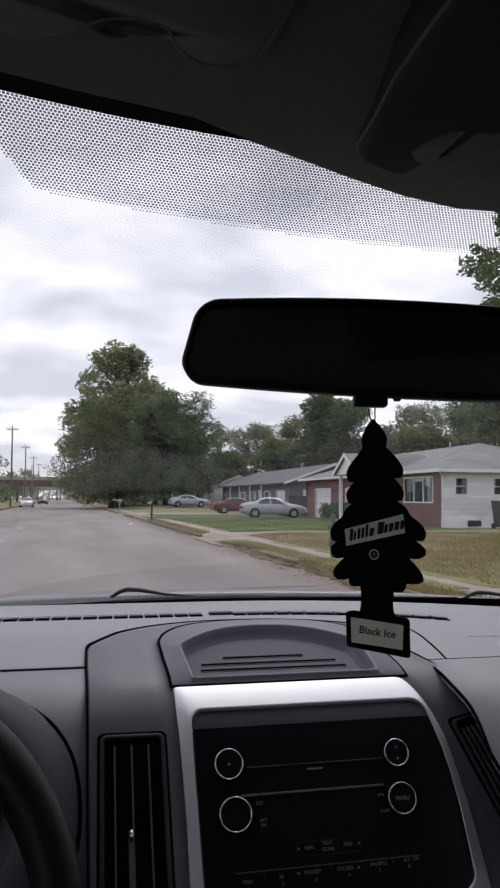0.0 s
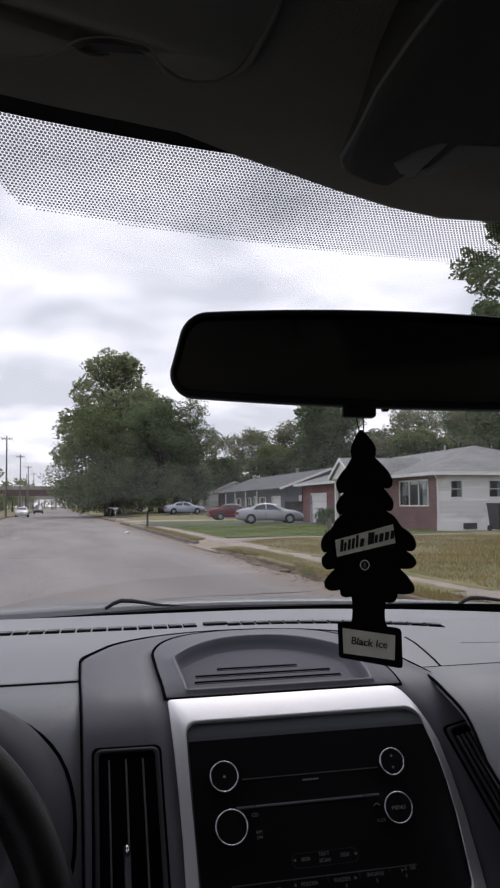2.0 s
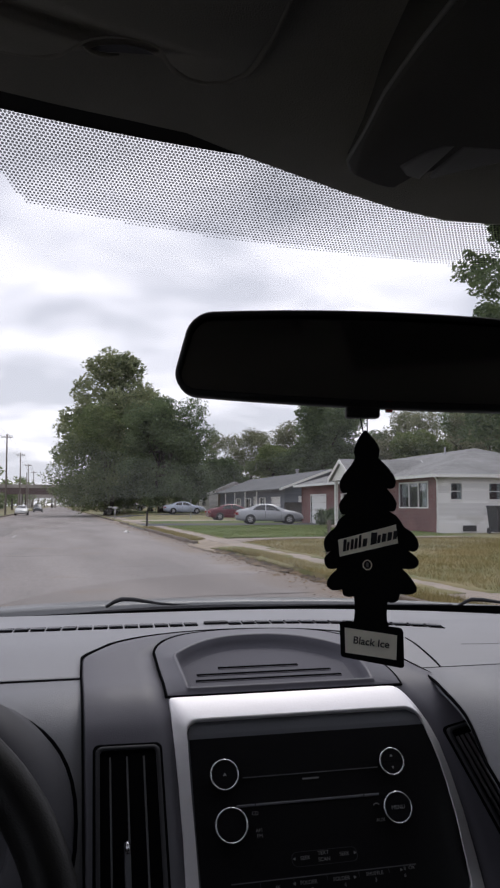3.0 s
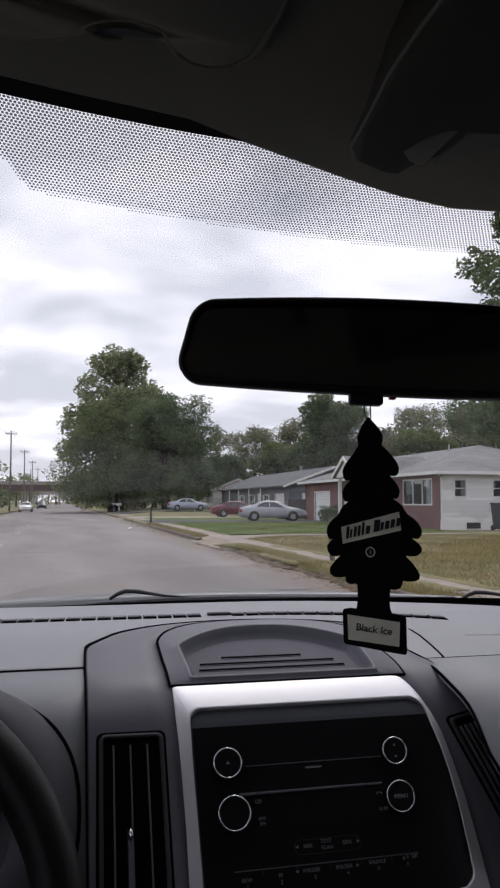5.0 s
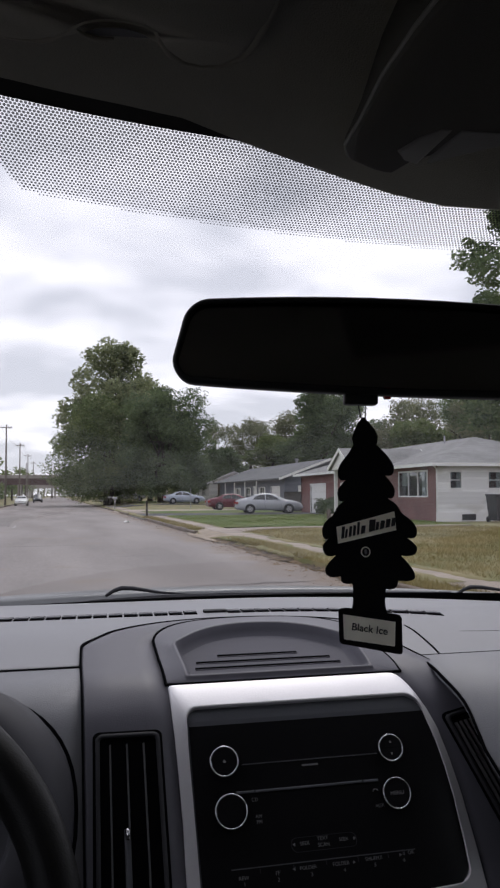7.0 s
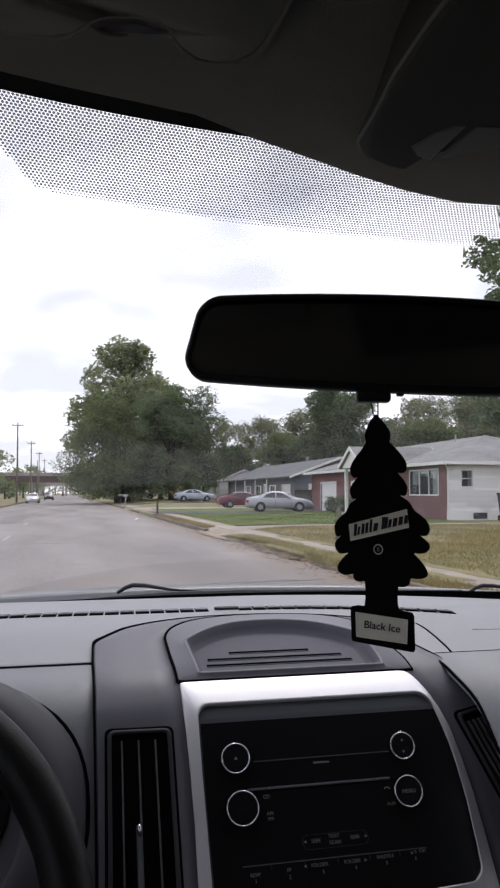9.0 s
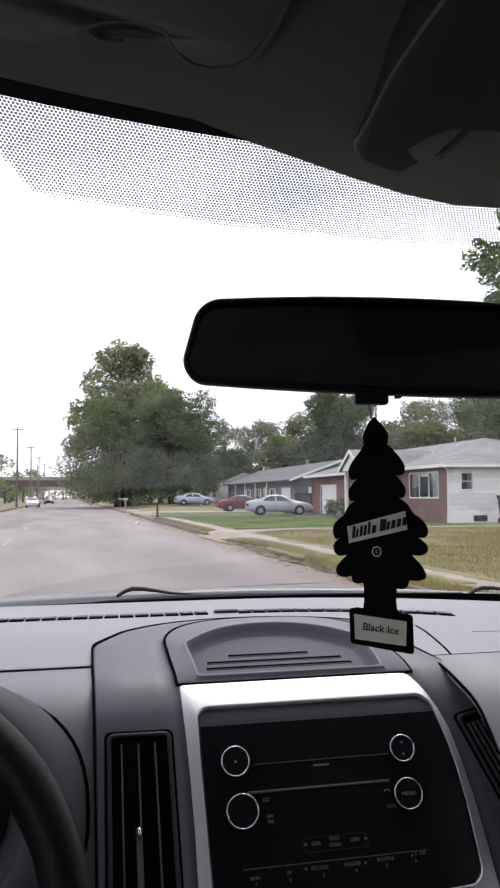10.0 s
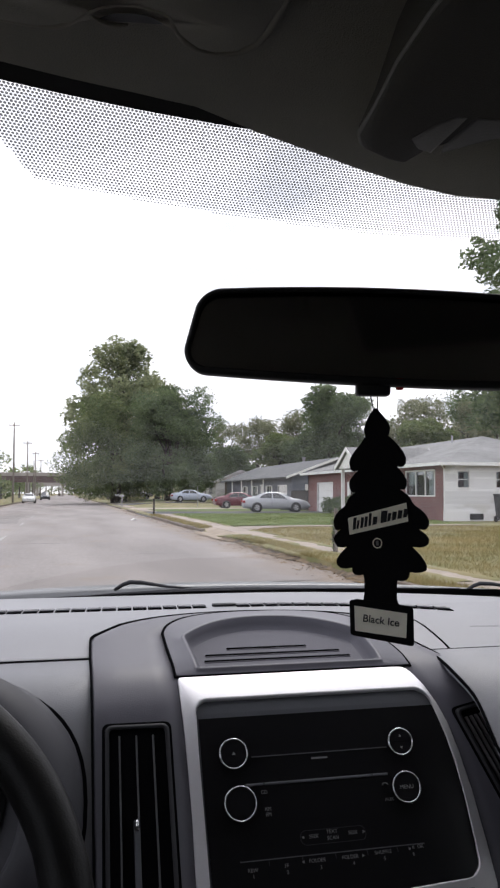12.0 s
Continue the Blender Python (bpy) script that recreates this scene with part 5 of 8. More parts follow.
# driveways: (y0, y1, x to, material)
DRIVES = [(52.5, 58.3, 18.6, "tar"), (68.5, 74.0, 19.6, "concrete"), (91.0, 97.5, 21.0, "tar"), (-12.5, -7.0, 18.0, "tar"), (-28.0, -22.0, 16.0, "concrete"), (-52, -44, 18, "concrete")]
for y0, y1, x1, kind in DRIVES:
    z = ground_z(12.5, (y0 + y1) / 2) + 0.02
    bm = bmesh.new()
    steps = [(ROAD_R - 0.05, 0.014), (5.35, 0.10), (5.7, 0.145), (6.7, 0.155), (8.4, ground_z(9.2, y0) + 0.02), (12.5, z), (16, ground_z(16, y0) + 0.025), (x1, ground_z(20, y0) + 0.025)]
    prev = None
    for x, zz in steps:
        flare = 1.1 * max(0.0, 1 - (x - ROAD_R) / 0.8)
        cur = (bm.verts.new((x, y0 - flare * (3.6 if y0 == 52.5 else 1.0), zz)), bm.verts.new((x, y1 + flare, zz)))
        if prev:
            bm.faces.new((prev[0], prev[1], cur[1], cur[0]))
        prev = cur
    ret = bmesh.ops.extrude_face_region(bm, geom=bm.faces[:], use_keep_orig=True)
    bmesh.ops.translate(bm, verts=[g for g in ret["geom"] if isinstance(g, bmesh.types.BMVert)], vec=(0, 0, -0.06))
    tagged(link_bm("driveway", bm, M[kind]), "dark asphalt driveway" if kind == "tar" else "pale concrete driveway with a flared kerb cut", "driveway", kind="structure")

# green lawns
for x0, x1, y0, y1 in ((6.72, 18.0, 32.3, 52.0), (6.72, 19.5, 59.0, 67.5), (6.72, 15.0, -20.0, 9.0), (10.0, 21.0, 99.0, 125.0)):
    bm = bmesh.new()
    nx, ny = 8, 12
    g = [[bm.verts.new((x0 + (x1 - x0) * i / nx + (rnd.uniform(-0.35, 0.35) if i in (0, nx) else 0), y0 + (y1 - y0) * j / ny + (rnd.uniform(-0.35, 0.35) if j in (0, ny) else 0),
                        ground_z(x0 + (x1 - x0) * i / nx, y0 + (y1 - y0) * j / ny) + 0.028 + rnd.uniform(0, 0.012))) for j in range(ny + 1)] for i in range(nx + 1)]
    for i in range(nx):
        for j in range(ny):
            bm.faces.new((g[i][j], g[i + 1][j], g[i + 1][j + 1], g[i][j + 1]))
    tagged(link_bm("lawn", bm, M["greengrass"]), "mown green lawn in front of a house", "lawn", kind="structure")

# walkway to the brick house
bm = bmesh.new()
line = [bm.verts.new((x, y, 0.178)) for x, y in ((6.6, 28.3), (7.4, 29.6), (8.6, 30.7), (10.0, 31.0), (17.4, 31.0), (17.4, 32.0), (9.6, 32.0), (8.0, 31.6), (6.6, 31.0))]
face = bm.faces.new(line)
ret = bmesh.ops.extrude_face_region(bm, geom=[face], use_keep_orig=True)
bmesh.ops.translate(bm, verts=[g for g in ret["geom"] if isinstance(g, bmesh.types.BMVert)], vec=(0, 0, -0.06))
tagged(link_bm("front_path", bm, M["concrete"]), "pale concrete path to a front door", "path", kind="structure")

# trodden bare soil between the road and the pavement
rs = random.Random(31)
for y0, y1, x0, x1 in ((BARE[0] - 0.2, BARE[1] + 0.6, ROAD_R - 0.3, 5.95), (18.0, 22.5, 5.25, 5.75)):
    bm = bmesh.new()
    n = 16
    rows = []
    for j in range(n + 1):
        y = y0 + (y1 - y0) * j / n
        pinch = math.sin(math.pi * (0.08 + 0.84 * j / n)) ** 0.5
        mid = (x0 + x1) / 2
        row = []
        for i in range(7):
            x = mid + (x1 - x0) * (i / 6 - 0.5) * pinch + (rs.uniform(-0.12, 0.12) if i in (0, 6) else 0)
            zz = 0.016 + 0.135 * ss(ROAD_R - 0.1, ROAD_R + 0.7, x) + 0.012
            row.append(bm.verts.new((x, y, zz)))
        rows.append(row)
    for r0, r1 in zip(rows, rows[1:]):
        for i in range(6):
            bm.faces.new((r0[i], r0[i + 1], r1[i + 1], r1[i]))
    part("bare_soil", bm, M["soil"], GROUND, "trodden tan soil", True)

# the kerb is lost here under a low bank of earth and overhanging turf
bm, sod = bmesh.new(), bmesh.new()
rows, turf = [], []
for j in range(121):
    y = 11.6 + 15.0 * j / 120
    fade = ss(11.6, 12.6, y) * (1 - ss(25.2, 26.6, y))
    out = 0.10 * math.sin(0.9 * y) + 0.05 * math.sin(2.7 * y + 1) + rs.uniform(-0.05, 0.05)
    prof = ((-0.16, 0.003), (-0.04, 0.020), (0.08, 0.050), (0.14, 0.100), (0.22, 0.140), (0.34, 0.150), (0.66, 0.140))
    lip = 0.10 + out + rs.uniform(-0.05, 0.03)
    turf.append([sod.verts.new((ROAD_R + x, y, 0.006 + z * (0.4 + 0.6 * fade))) for x, z in ((lip + 0.02, 0.075), (lip, 0.110), (lip + 0.04, 0.150), (lip + 0.16, 0.172), (0.66, 0.168))])
    rows.append([bm.verts.new((ROAD_R + x + out * (1 if q < 5 else 0.2) + rs.uniform(-0.02, 0.02), y + rs.uniform(-0.03, 0.03), 0.006 + (z + rs.uniform(-0.018, 0.018)) * (0.35 + 0.65 * fade))) for q, (x, z) in enumerate(prof)])
for r0, r1 in zip(rows, rows[1:]):
    for i in range(6):
        bm.faces.new((r0[i], r0[i + 1], r1[i + 1], r1[i]))
part("earth_bank", bm, M["earth"], GROUND, "low crumbling bank of dark earth", True)
for r0, r1 in zip(turf, turf[1:]):
    for i in range(4):
        sod.faces.new((r0[i], r0[i + 1], r1[i + 1], r1[i]))
part("overhanging_turf", sod, M["drygrass"], GROUND, "", True)
# turf that creeps over the pavement's edges
for x0, x1, y0, y1 in ((5.55, 5.98, 11.0, 24.2), (6.40, 6.75, 10.0, 24.0), (5.5, 5.76, 31.8, 46.0), (6.56, 6.76, 24.0, 28.0), (6.55, 6.74, 31.5, 50.0)):
    bm = bmesh.new()
    rows = []
    n = int((y1 - y0) / 0.16)
    for j in range(n + 1):
        y = y0 + (y1 - y0) * j / n
        swell = 0.10 * math.sin(1.3 * y + x0) + 0.06 * math.sin(3.1 * y) + rs.uniform(-0.05, 0.05)
        inner, outer_x = (x1 + swell, x0) if x0 < 6 else (x0 + swell, x1)
        rows.append([bm.verts.new((outer_x + (inner - outer_x) * w, y, z)) for w, z in ((0.0, 0.140), (0.5, 0.182), (0.9, 0.181), (1.0, 0.160))])
    for r0, r1 in zip(rows, rows[1:]):
        for i in range(3):
            bm.faces.new((r0[i], r0[i + 1], r1[i + 1], r1[i]))
    part("turf_edge", bm, M["drygrass"], GROUND, "", True)

# grass blades along the kerb and on the lawns: joined, uncountable
rg = np.random.RandomState(11)
M["blade"] = leaf_mat("dry_grass_blades", (0.180, 0.158, 0.068), (0.37, 0.305, 0.158), 0.5)
M["greenblade"] = leaf_mat("green_grass_blades", (0.055, 0.090, 0.012), (0.150, 0.185, 0.045), 0.5)


def grass(gx, gy, tall, material, label):
    """One joined mesh of thin upright blades at the given places, thinned out in patches."""
    patch = np.sin(1.7 * gx + 0.6 * gy) + np.sin(0.9 * gy - 1.1 * gx + 2) + 0.7 * np.sin(3.1 * gy + 2.3 * gx)
    free = rg.rand(len(gx)) < 0.62 + 0.16 * patch
    free &= ~((gx > 6) & (gy > 31.6 - 2.4 / np.maximum(gx - 5.8, 0.5)) & (gy < 32.2)) & ~((gx < 6) & (gy > BARE[0]) & (gy < BARE[1]))
    for y0, y1, x1, kk in DRIVES:
        free &= ~((gy > y0 - 0.3) & (gy < y1 + 0.3))
    gx, gy = gx[free], gy[free]
    count = len(gx)
    ang, wide, high = rg.uniform(0, 6.28, count), rg.uniform(0.004, 0.009, count), rg.uniform(0.025, 0.07, count) * tall
    dx, dy, gz = wide * np.cos(ang), wide * np.sin(ang), np.full(count, 0.13)
    blade = np.stack([np.stack([gx - dx, gy - dy, gz], 1), np.stack([gx + dx, gy + dy, gz], 1),
                      np.stack([gx + rg.uniform(-0.05, 0.05, count), gy + rg.uniform(-0.05, 0.05, count), gz + 0.03 + high], 1)], 1).reshape(-1, 3)
    me = bpy.data.meshes.new("grass")
    me.from_pydata(blade.tolist(), [], np.arange(3 * count).reshape(-1, 3).tolist())
    me.materials.append(material)
    tagged(new("grass", me), label, "grass", kind="stuff")


grass(ROAD_R + 0.10 + 0.6 * rg.rand(42000) ** 1.3, rg.uniform(8, 50, 42000), 1.3, M["blade"], "dry yellowish grass blades along the kerb")
grass(rg.uniform(6.68, 17.8, 110000), rg.uniform(10.5, 32.3, 110000), 0.9, M["blade"], "dry yellowish grass blades before a brick house")
grass(rg.uniform(6.68, 17.9, 90000), rg.uniform(32.3, 52.0, 90000), 1.0, M["greenblade"], "green grass blades of a mown lawn")


# fallen leaves and grit along the gutter
verts, faces = [], []
rnd = random.Random(15)
for k in range(1500):
    y = 8 + 62 * rnd.random() ** 1.5
    x = ROAD_R - abs(rnd.gauss(0, 0.38)) + 0.02
    a, w, b = rnd.uniform(0, 6.28), rnd.uniform(0.012, 0.045), len(verts)
    for q in range(4):
        verts.append((x + w * math.cos(a + q * 1.57), y + w * (1.0 if q % 2 else 0.6) * math.sin(a + q * 1.57), 0.016 + rnd.uniform(0, 0.018)))
    faces.append((b, b + 1, b + 2, b + 3))
me = bpy.data.meshes.new("fallen_leaves")
me.from_pydata(verts, [], faces)
M["deadleaf"] = leaf_mat("dead_leaves", (0.09, 0.055, 0.03), (0.24, 0.17, 0.09), 0.1)
me.materials.append(M["deadleaf"])
tagged(new("fallen_leaves", me), "brown fallen leaves and grit along the gutter", "leaves", kind="stuff")


# ================= cars =================
def loft(stations, ring_of):
    bm = bmesh.new()
    rings = []
    for s in stations:
        pts = ring_of(*s)
        rings.append([bm.verts.new(p) for p in pts])
    n = len(rings[0])
    for a, b in zip(rings, rings[1:]):
        for i in range(n):
            bm.faces.new((a[i], a[(i + 1) % n], b[(i + 1) % n], b[i]))
    bm.faces.new(rings[0])
    bm.faces.new(rings[-1][::-1])
    return bm


def body_ring(x, half, zb, zbelt, ztop, wtop):
    """One cross-section: x along the car, half its half width, then heights; wtop the half width of the top."""
    side = [(half * 0.86, zb), (half * 0.97, zb + 0.06), (half, zb + 0.22), (half * 0.985, zbelt - 0.12), (half * 0.95, zbelt), (wtop, max(zbelt + 0.01, ztop - 0.07)), (wtop * 0.86, ztop)]
    return [(x, w, z) for w, z in side] + [(x, -w, z) for w, z in reversed(side)]


def wheel_at(parent, x, y, r, w=0.2):
    bm = bmesh.new()
    bmesh.ops.create_cone(bm, cap_ends=True, segments=28, radius1=r, radius2=r, depth=w)
    bmesh.ops.bevel(bm, geom=[e for e in bm.edges if e.calc_face_angle(0) > 1], offset=0.03, segments=2, affect="EDGES", profile=0.5)
    tyre = part("wheel", bm, M["tyre"], parent, "", True, pose(x, y, r, 90))
    bm = bmesh.new()
    bmesh.ops.create_cone(bm, cap_ends=True, segments=20, radius1=r * 0.66, radius2=r * 0.60, depth=w + 0.03)
    part("rim", bm, M["rim"], tyre)
    s = 1 if y > 0 else -1
    for k in range(5):
        a = 2 * math.pi * k / 5
        q = bmesh.new()
        box(q, (r * 0.24, -0.024, -0.012), (r * 0.56, 0.024, 0.012))
        part("rim_gap", q, M["tyre"], tyre, "", False, Matrix.Translation((0, 0, -s * (w / 2 + 0.012))) @ pose(0, 0, 0, 0, 0, math.degrees(a)))


SEDAN = [(0.0, 0.72, 0.40, 0.66, 0.74, 0.58), (0.06, 0.84, 0.30, 0.84, 0.96, 0.70), (0.35, 0.90, 0.24, 0.96, 1.05, 0.76), (0.70, 0.91, 0.22, 0.97, 1.10, 0.76), (1.0, 0.91, 0.22, 0.97, 1.22, 0.70),
         (1.4, 0.91, 0.22, 0.96, 1.36, 0.63), (1.85, 0.91, 0.22, 0.95, 1.44, 0.60), (2.3, 0.91, 0.22, 0.94, 1.45, 0.60), (2.75, 0.91, 0.22, 0.93, 1.38, 0.62), (3.2, 0.91, 0.22, 0.92, 1.19, 0.67),
         (3.6, 0.91, 0.22, 0.90, 1.00, 0.74), (4.25, 0.89, 0.24, 0.84, 0.90, 0.72), (4.62, 0.84, 0.28, 0.70, 0.78, 0.66), (4.80, 0.70, 0.36, 0.56, 0.64, 0.54)]


def side_panel(pts, y_low, y_high, z_low, z_high, s, out=0.006):
    """A window on the slanting side of a cabin; points (x, z)."""
    bm = bmesh.new()
    vs = []
    for x, z in pts:
        t = (z - z_low) / (z_high - z_low)
        vs.append(bm.verts.new((x, s * (y_low + (y_high - y_low) * t + out), z)))
    f = bm.faces.new(vs)
    ret = bmesh.ops.extrude_face_region(bm, geom=[f], use_keep_orig=True)
    bmesh.ops.translate(bm, verts=[g for g in ret["geom"] if isinstance(g, bmesh.types.BMVert)], vec=(0, -s * 0.012, 0))
    return bm


def sedan(m, material, label, group="parked cars"):
    """Rear bumper at x = 0, nose towards +x."""
    car = thing("car", m, label, "car", group)
    bm = loft(SEDAN, body_ring)
    part("body", bm, material, car, "", True)
    for s in (-1, 1):
        part("side_window", side_panel([(1.16, 1.005), (2.06, 0.985), (2.06, 1.365), (1.76, 1.350), (1.40, 1.23)], 0.865, 0.605, 0.95, 1.38, s), M["carglass"], car)
        part("side_window", side_panel([(2.12, 0.985), (3.12, 0.965), (2.90, 1.13), (2.64, 1.29), (2.40, 1.355), (2.12, 1.365)], 0.865, 0.605, 0.95, 1.38, s), M["carglass"], car)
        for q in ((1.04, 2.05), (2.06, 3.2)):
            bm = bmesh.new()
            box(bm, (q[1] - 0.006, s * 0.915 - 0.004, 0.36), (q[1] + 0.006, s * 0.915 + 0.004, 0.92))
            part("door_gap", bm, M["darktrim"], car)
            bm = bmesh.new()
            box(bm, (q[0] + 0.12, min(s * 0.905, s * 0.935), 0.80), (q[0] + 0.30, max(s * 0.905, s * 0.935), 0.835))
            part("door_handle", bm, material, car)
        bm = boxed((2.98, min(s * 0.86, s * 1.04), 0.94), (3.12, max(s * 0.86, s * 1.04), 1.07), 0.025)
        part("wing_mirror", bm, material, car, "", True)
        for x in (0.98, 3.78):
            bm = bmesh.new()
            bmesh.ops.create_cone(bm, cap_ends=True, segments=24, radius1=0.375, radius2=0.375, depth=0.03)
            part("wheel_arch", bm, M["darktrim"], car, "", False, pose(x, s * 0.895, 0.335, 90))
            wheel_at(car, x, s * 0.835, 0.325)
        bm = boxed((-0.002, min(s * 0.50, s * 0.80), 0.66), (0.22, max(s * 0.50, s * 0.80), 0.84), 0.03)
        part("tail_light", bm, M["taillight"], car, "red tail light", True, pose(0.02, s * 0.07, 0, 0, 0, s * 8))
        bm = boxed((4.46, min(s * 0.46, s * 0.78), 0.60), (4.70, max(s * 0.46, s * 0.78), 0.74), 0.03)
        part("headlight", bm, M["headlight"], car, "clear headlight", True)
    glass = [bmesh.new() for _ in range(2)]
    for bmw, xs_, zs_ in ((glass[0], (0.84, 1.36), (1.150, 1.342)), (glass[1], (3.42, 2.80), (1.078, 1.352))):
        q = [bmw.verts.new(p) for p in ((xs_[0], -0.66, zs_[0]), (xs_[0], 0.66, zs_[0]), (xs_[1], 0.53, zs_[1]), (xs_[1], -0.53, zs_[1]))]
        f = bmw.faces.new(q)
        ret = bmesh.ops.extrude_face_region(bmw, geom=[f], use_keep_orig=True)
        bmesh.ops.translate(bmw, verts=[g for g in ret["geom"] if isinstance(g, bmesh.types.BMVert)], vec=(0, 0, 0.02))
    part("rear_window", glass[0], M["carglass"], car)
    part("windscreen", glass[1], M["carglass"], car)
    for x0, x1 in ((-0.03, 0.14), (4.66, 4.83)):
        part("bumper", boxed((x0, -0.80, 0.36), (x1, 0.80, 0.56), 0.05, 3), material, car, "", True)
    part("number_plate", boxed((-0.036, -0.16, 0.62), (0.005, 0.16, 0.74), 0.004), M["plate"], car, "pale plate with plain bars")
    part("grille", boxed((4.60, -0.40, 0.58), (4.80, 0.40, 0.68), 0.02), M["darktrim"], car)
    return car


for wx in (XL + 0.10, XR - 0.10):
    for wy in (-1.35, 1.62):
        side = -1 if wx < XC else 1
        tyre = tube([(wx - 0.11, wy, 0.36), (wx - 0.09, wy, 0.36), (wx + 0.09, wy, 0.36), (wx + 0.11, wy, 0.36)], [0.31, 0.36, 0.36, 0.31], 28)
        part("road_wheel", tyre, M["tyre"], shell, "", True)
for x in (XL - 0.02, XR - 0.10):
    part("front_wing", boxed((x, 1.14, 0.42), (x + 0.12, 2.40, 1.16), 0.03), M["hood"], shell, "", True)
part("nose", boxed((XL, 2.36, 0.40), (XR, 2.50, 1.10), 0.05), M["hood"], shell, "", True)


def suv(m, material, label, group="parked cars"):
    car = thing("car", m, label, "car", group)
    st = [(0.0, 0.78, 0.42, 0.95, 1.05, 0.66), (0.06, 0.88, 0.34, 1.02, 1.45, 0.70), (0.30, 0.91, 0.30, 1.03, 1.72, 0.68), (1.0, 0.92, 0.28, 1.03, 1.78, 0.68), (2.3, 0.92, 0.28, 1.02, 1.77, 0.68),
          (2.75, 0.92, 0.28, 1.01, 1.62, 0.70), (3.2, 0.91, 0.28, 1.0, 1.12, 0.76), (4.1, 0.89, 0.30, 0.92, 1.0, 0.74), (4.5, 0.84, 0.34, 0.80, 0.88, 0.68), (4.62, 0.72, 0.42, 0.62, 0.72, 0.58)]
    part("body", loft(st, body_ring), material, car, "", True)
    for s in (-1, 1):
        for pts in ([(0.28, 1.08), (0.95, 1.07), (0.95, 1.60), (0.38, 1.58)], [(1.02, 1.07), (1.80, 1.06), (1.80, 1.61), (1.02, 1.61)], [(1.88, 1.06), (2.98, 1.05), (2.62, 1.52), (2.50, 1.60), (1.88, 1.61)]):
            part("side_window", side_panel(pts, 0.875, 0.69, 1.03, 1.68, s), M["carglass"], car)
        for x in (0.92, 3.62):
            bm = bmesh.new()
            bmesh.ops.create_cone(bm, cap_ends=True, segments=24, radius1=0.43, radius2=0.43, depth=0.03)
            part("wheel_arch", bm, M["darktrim"], car, "", False, pose(x, s * 0.895, 0.385, 90))
            wheel_at(car, x, s * 0.835, 0.37, 0.24)
        part("tail_light", boxed((-0.01, min(s * 0.68, s * 0.86), 0.85), (0.14, max(s * 0.68, s * 0.86), 1.2), 0.03), M["taillight"], car, "red tail light", True)
        part("headlight", boxed((4.40, min(s * 0.5, s * 0.8), 0.72), (4.58, max(s * 0.5, s * 0.8), 0.86), 0.03), M["headlight"], car, "", True)
    for x0, x1 in ((-0.05, 0.14), (4.5, 4.68)):
        part("bumper", boxed((x0, -0.84, 0.40), (x1, 0.84, 0.62), 0.05, 3), M["darktrim"], car, "", True)
    return car


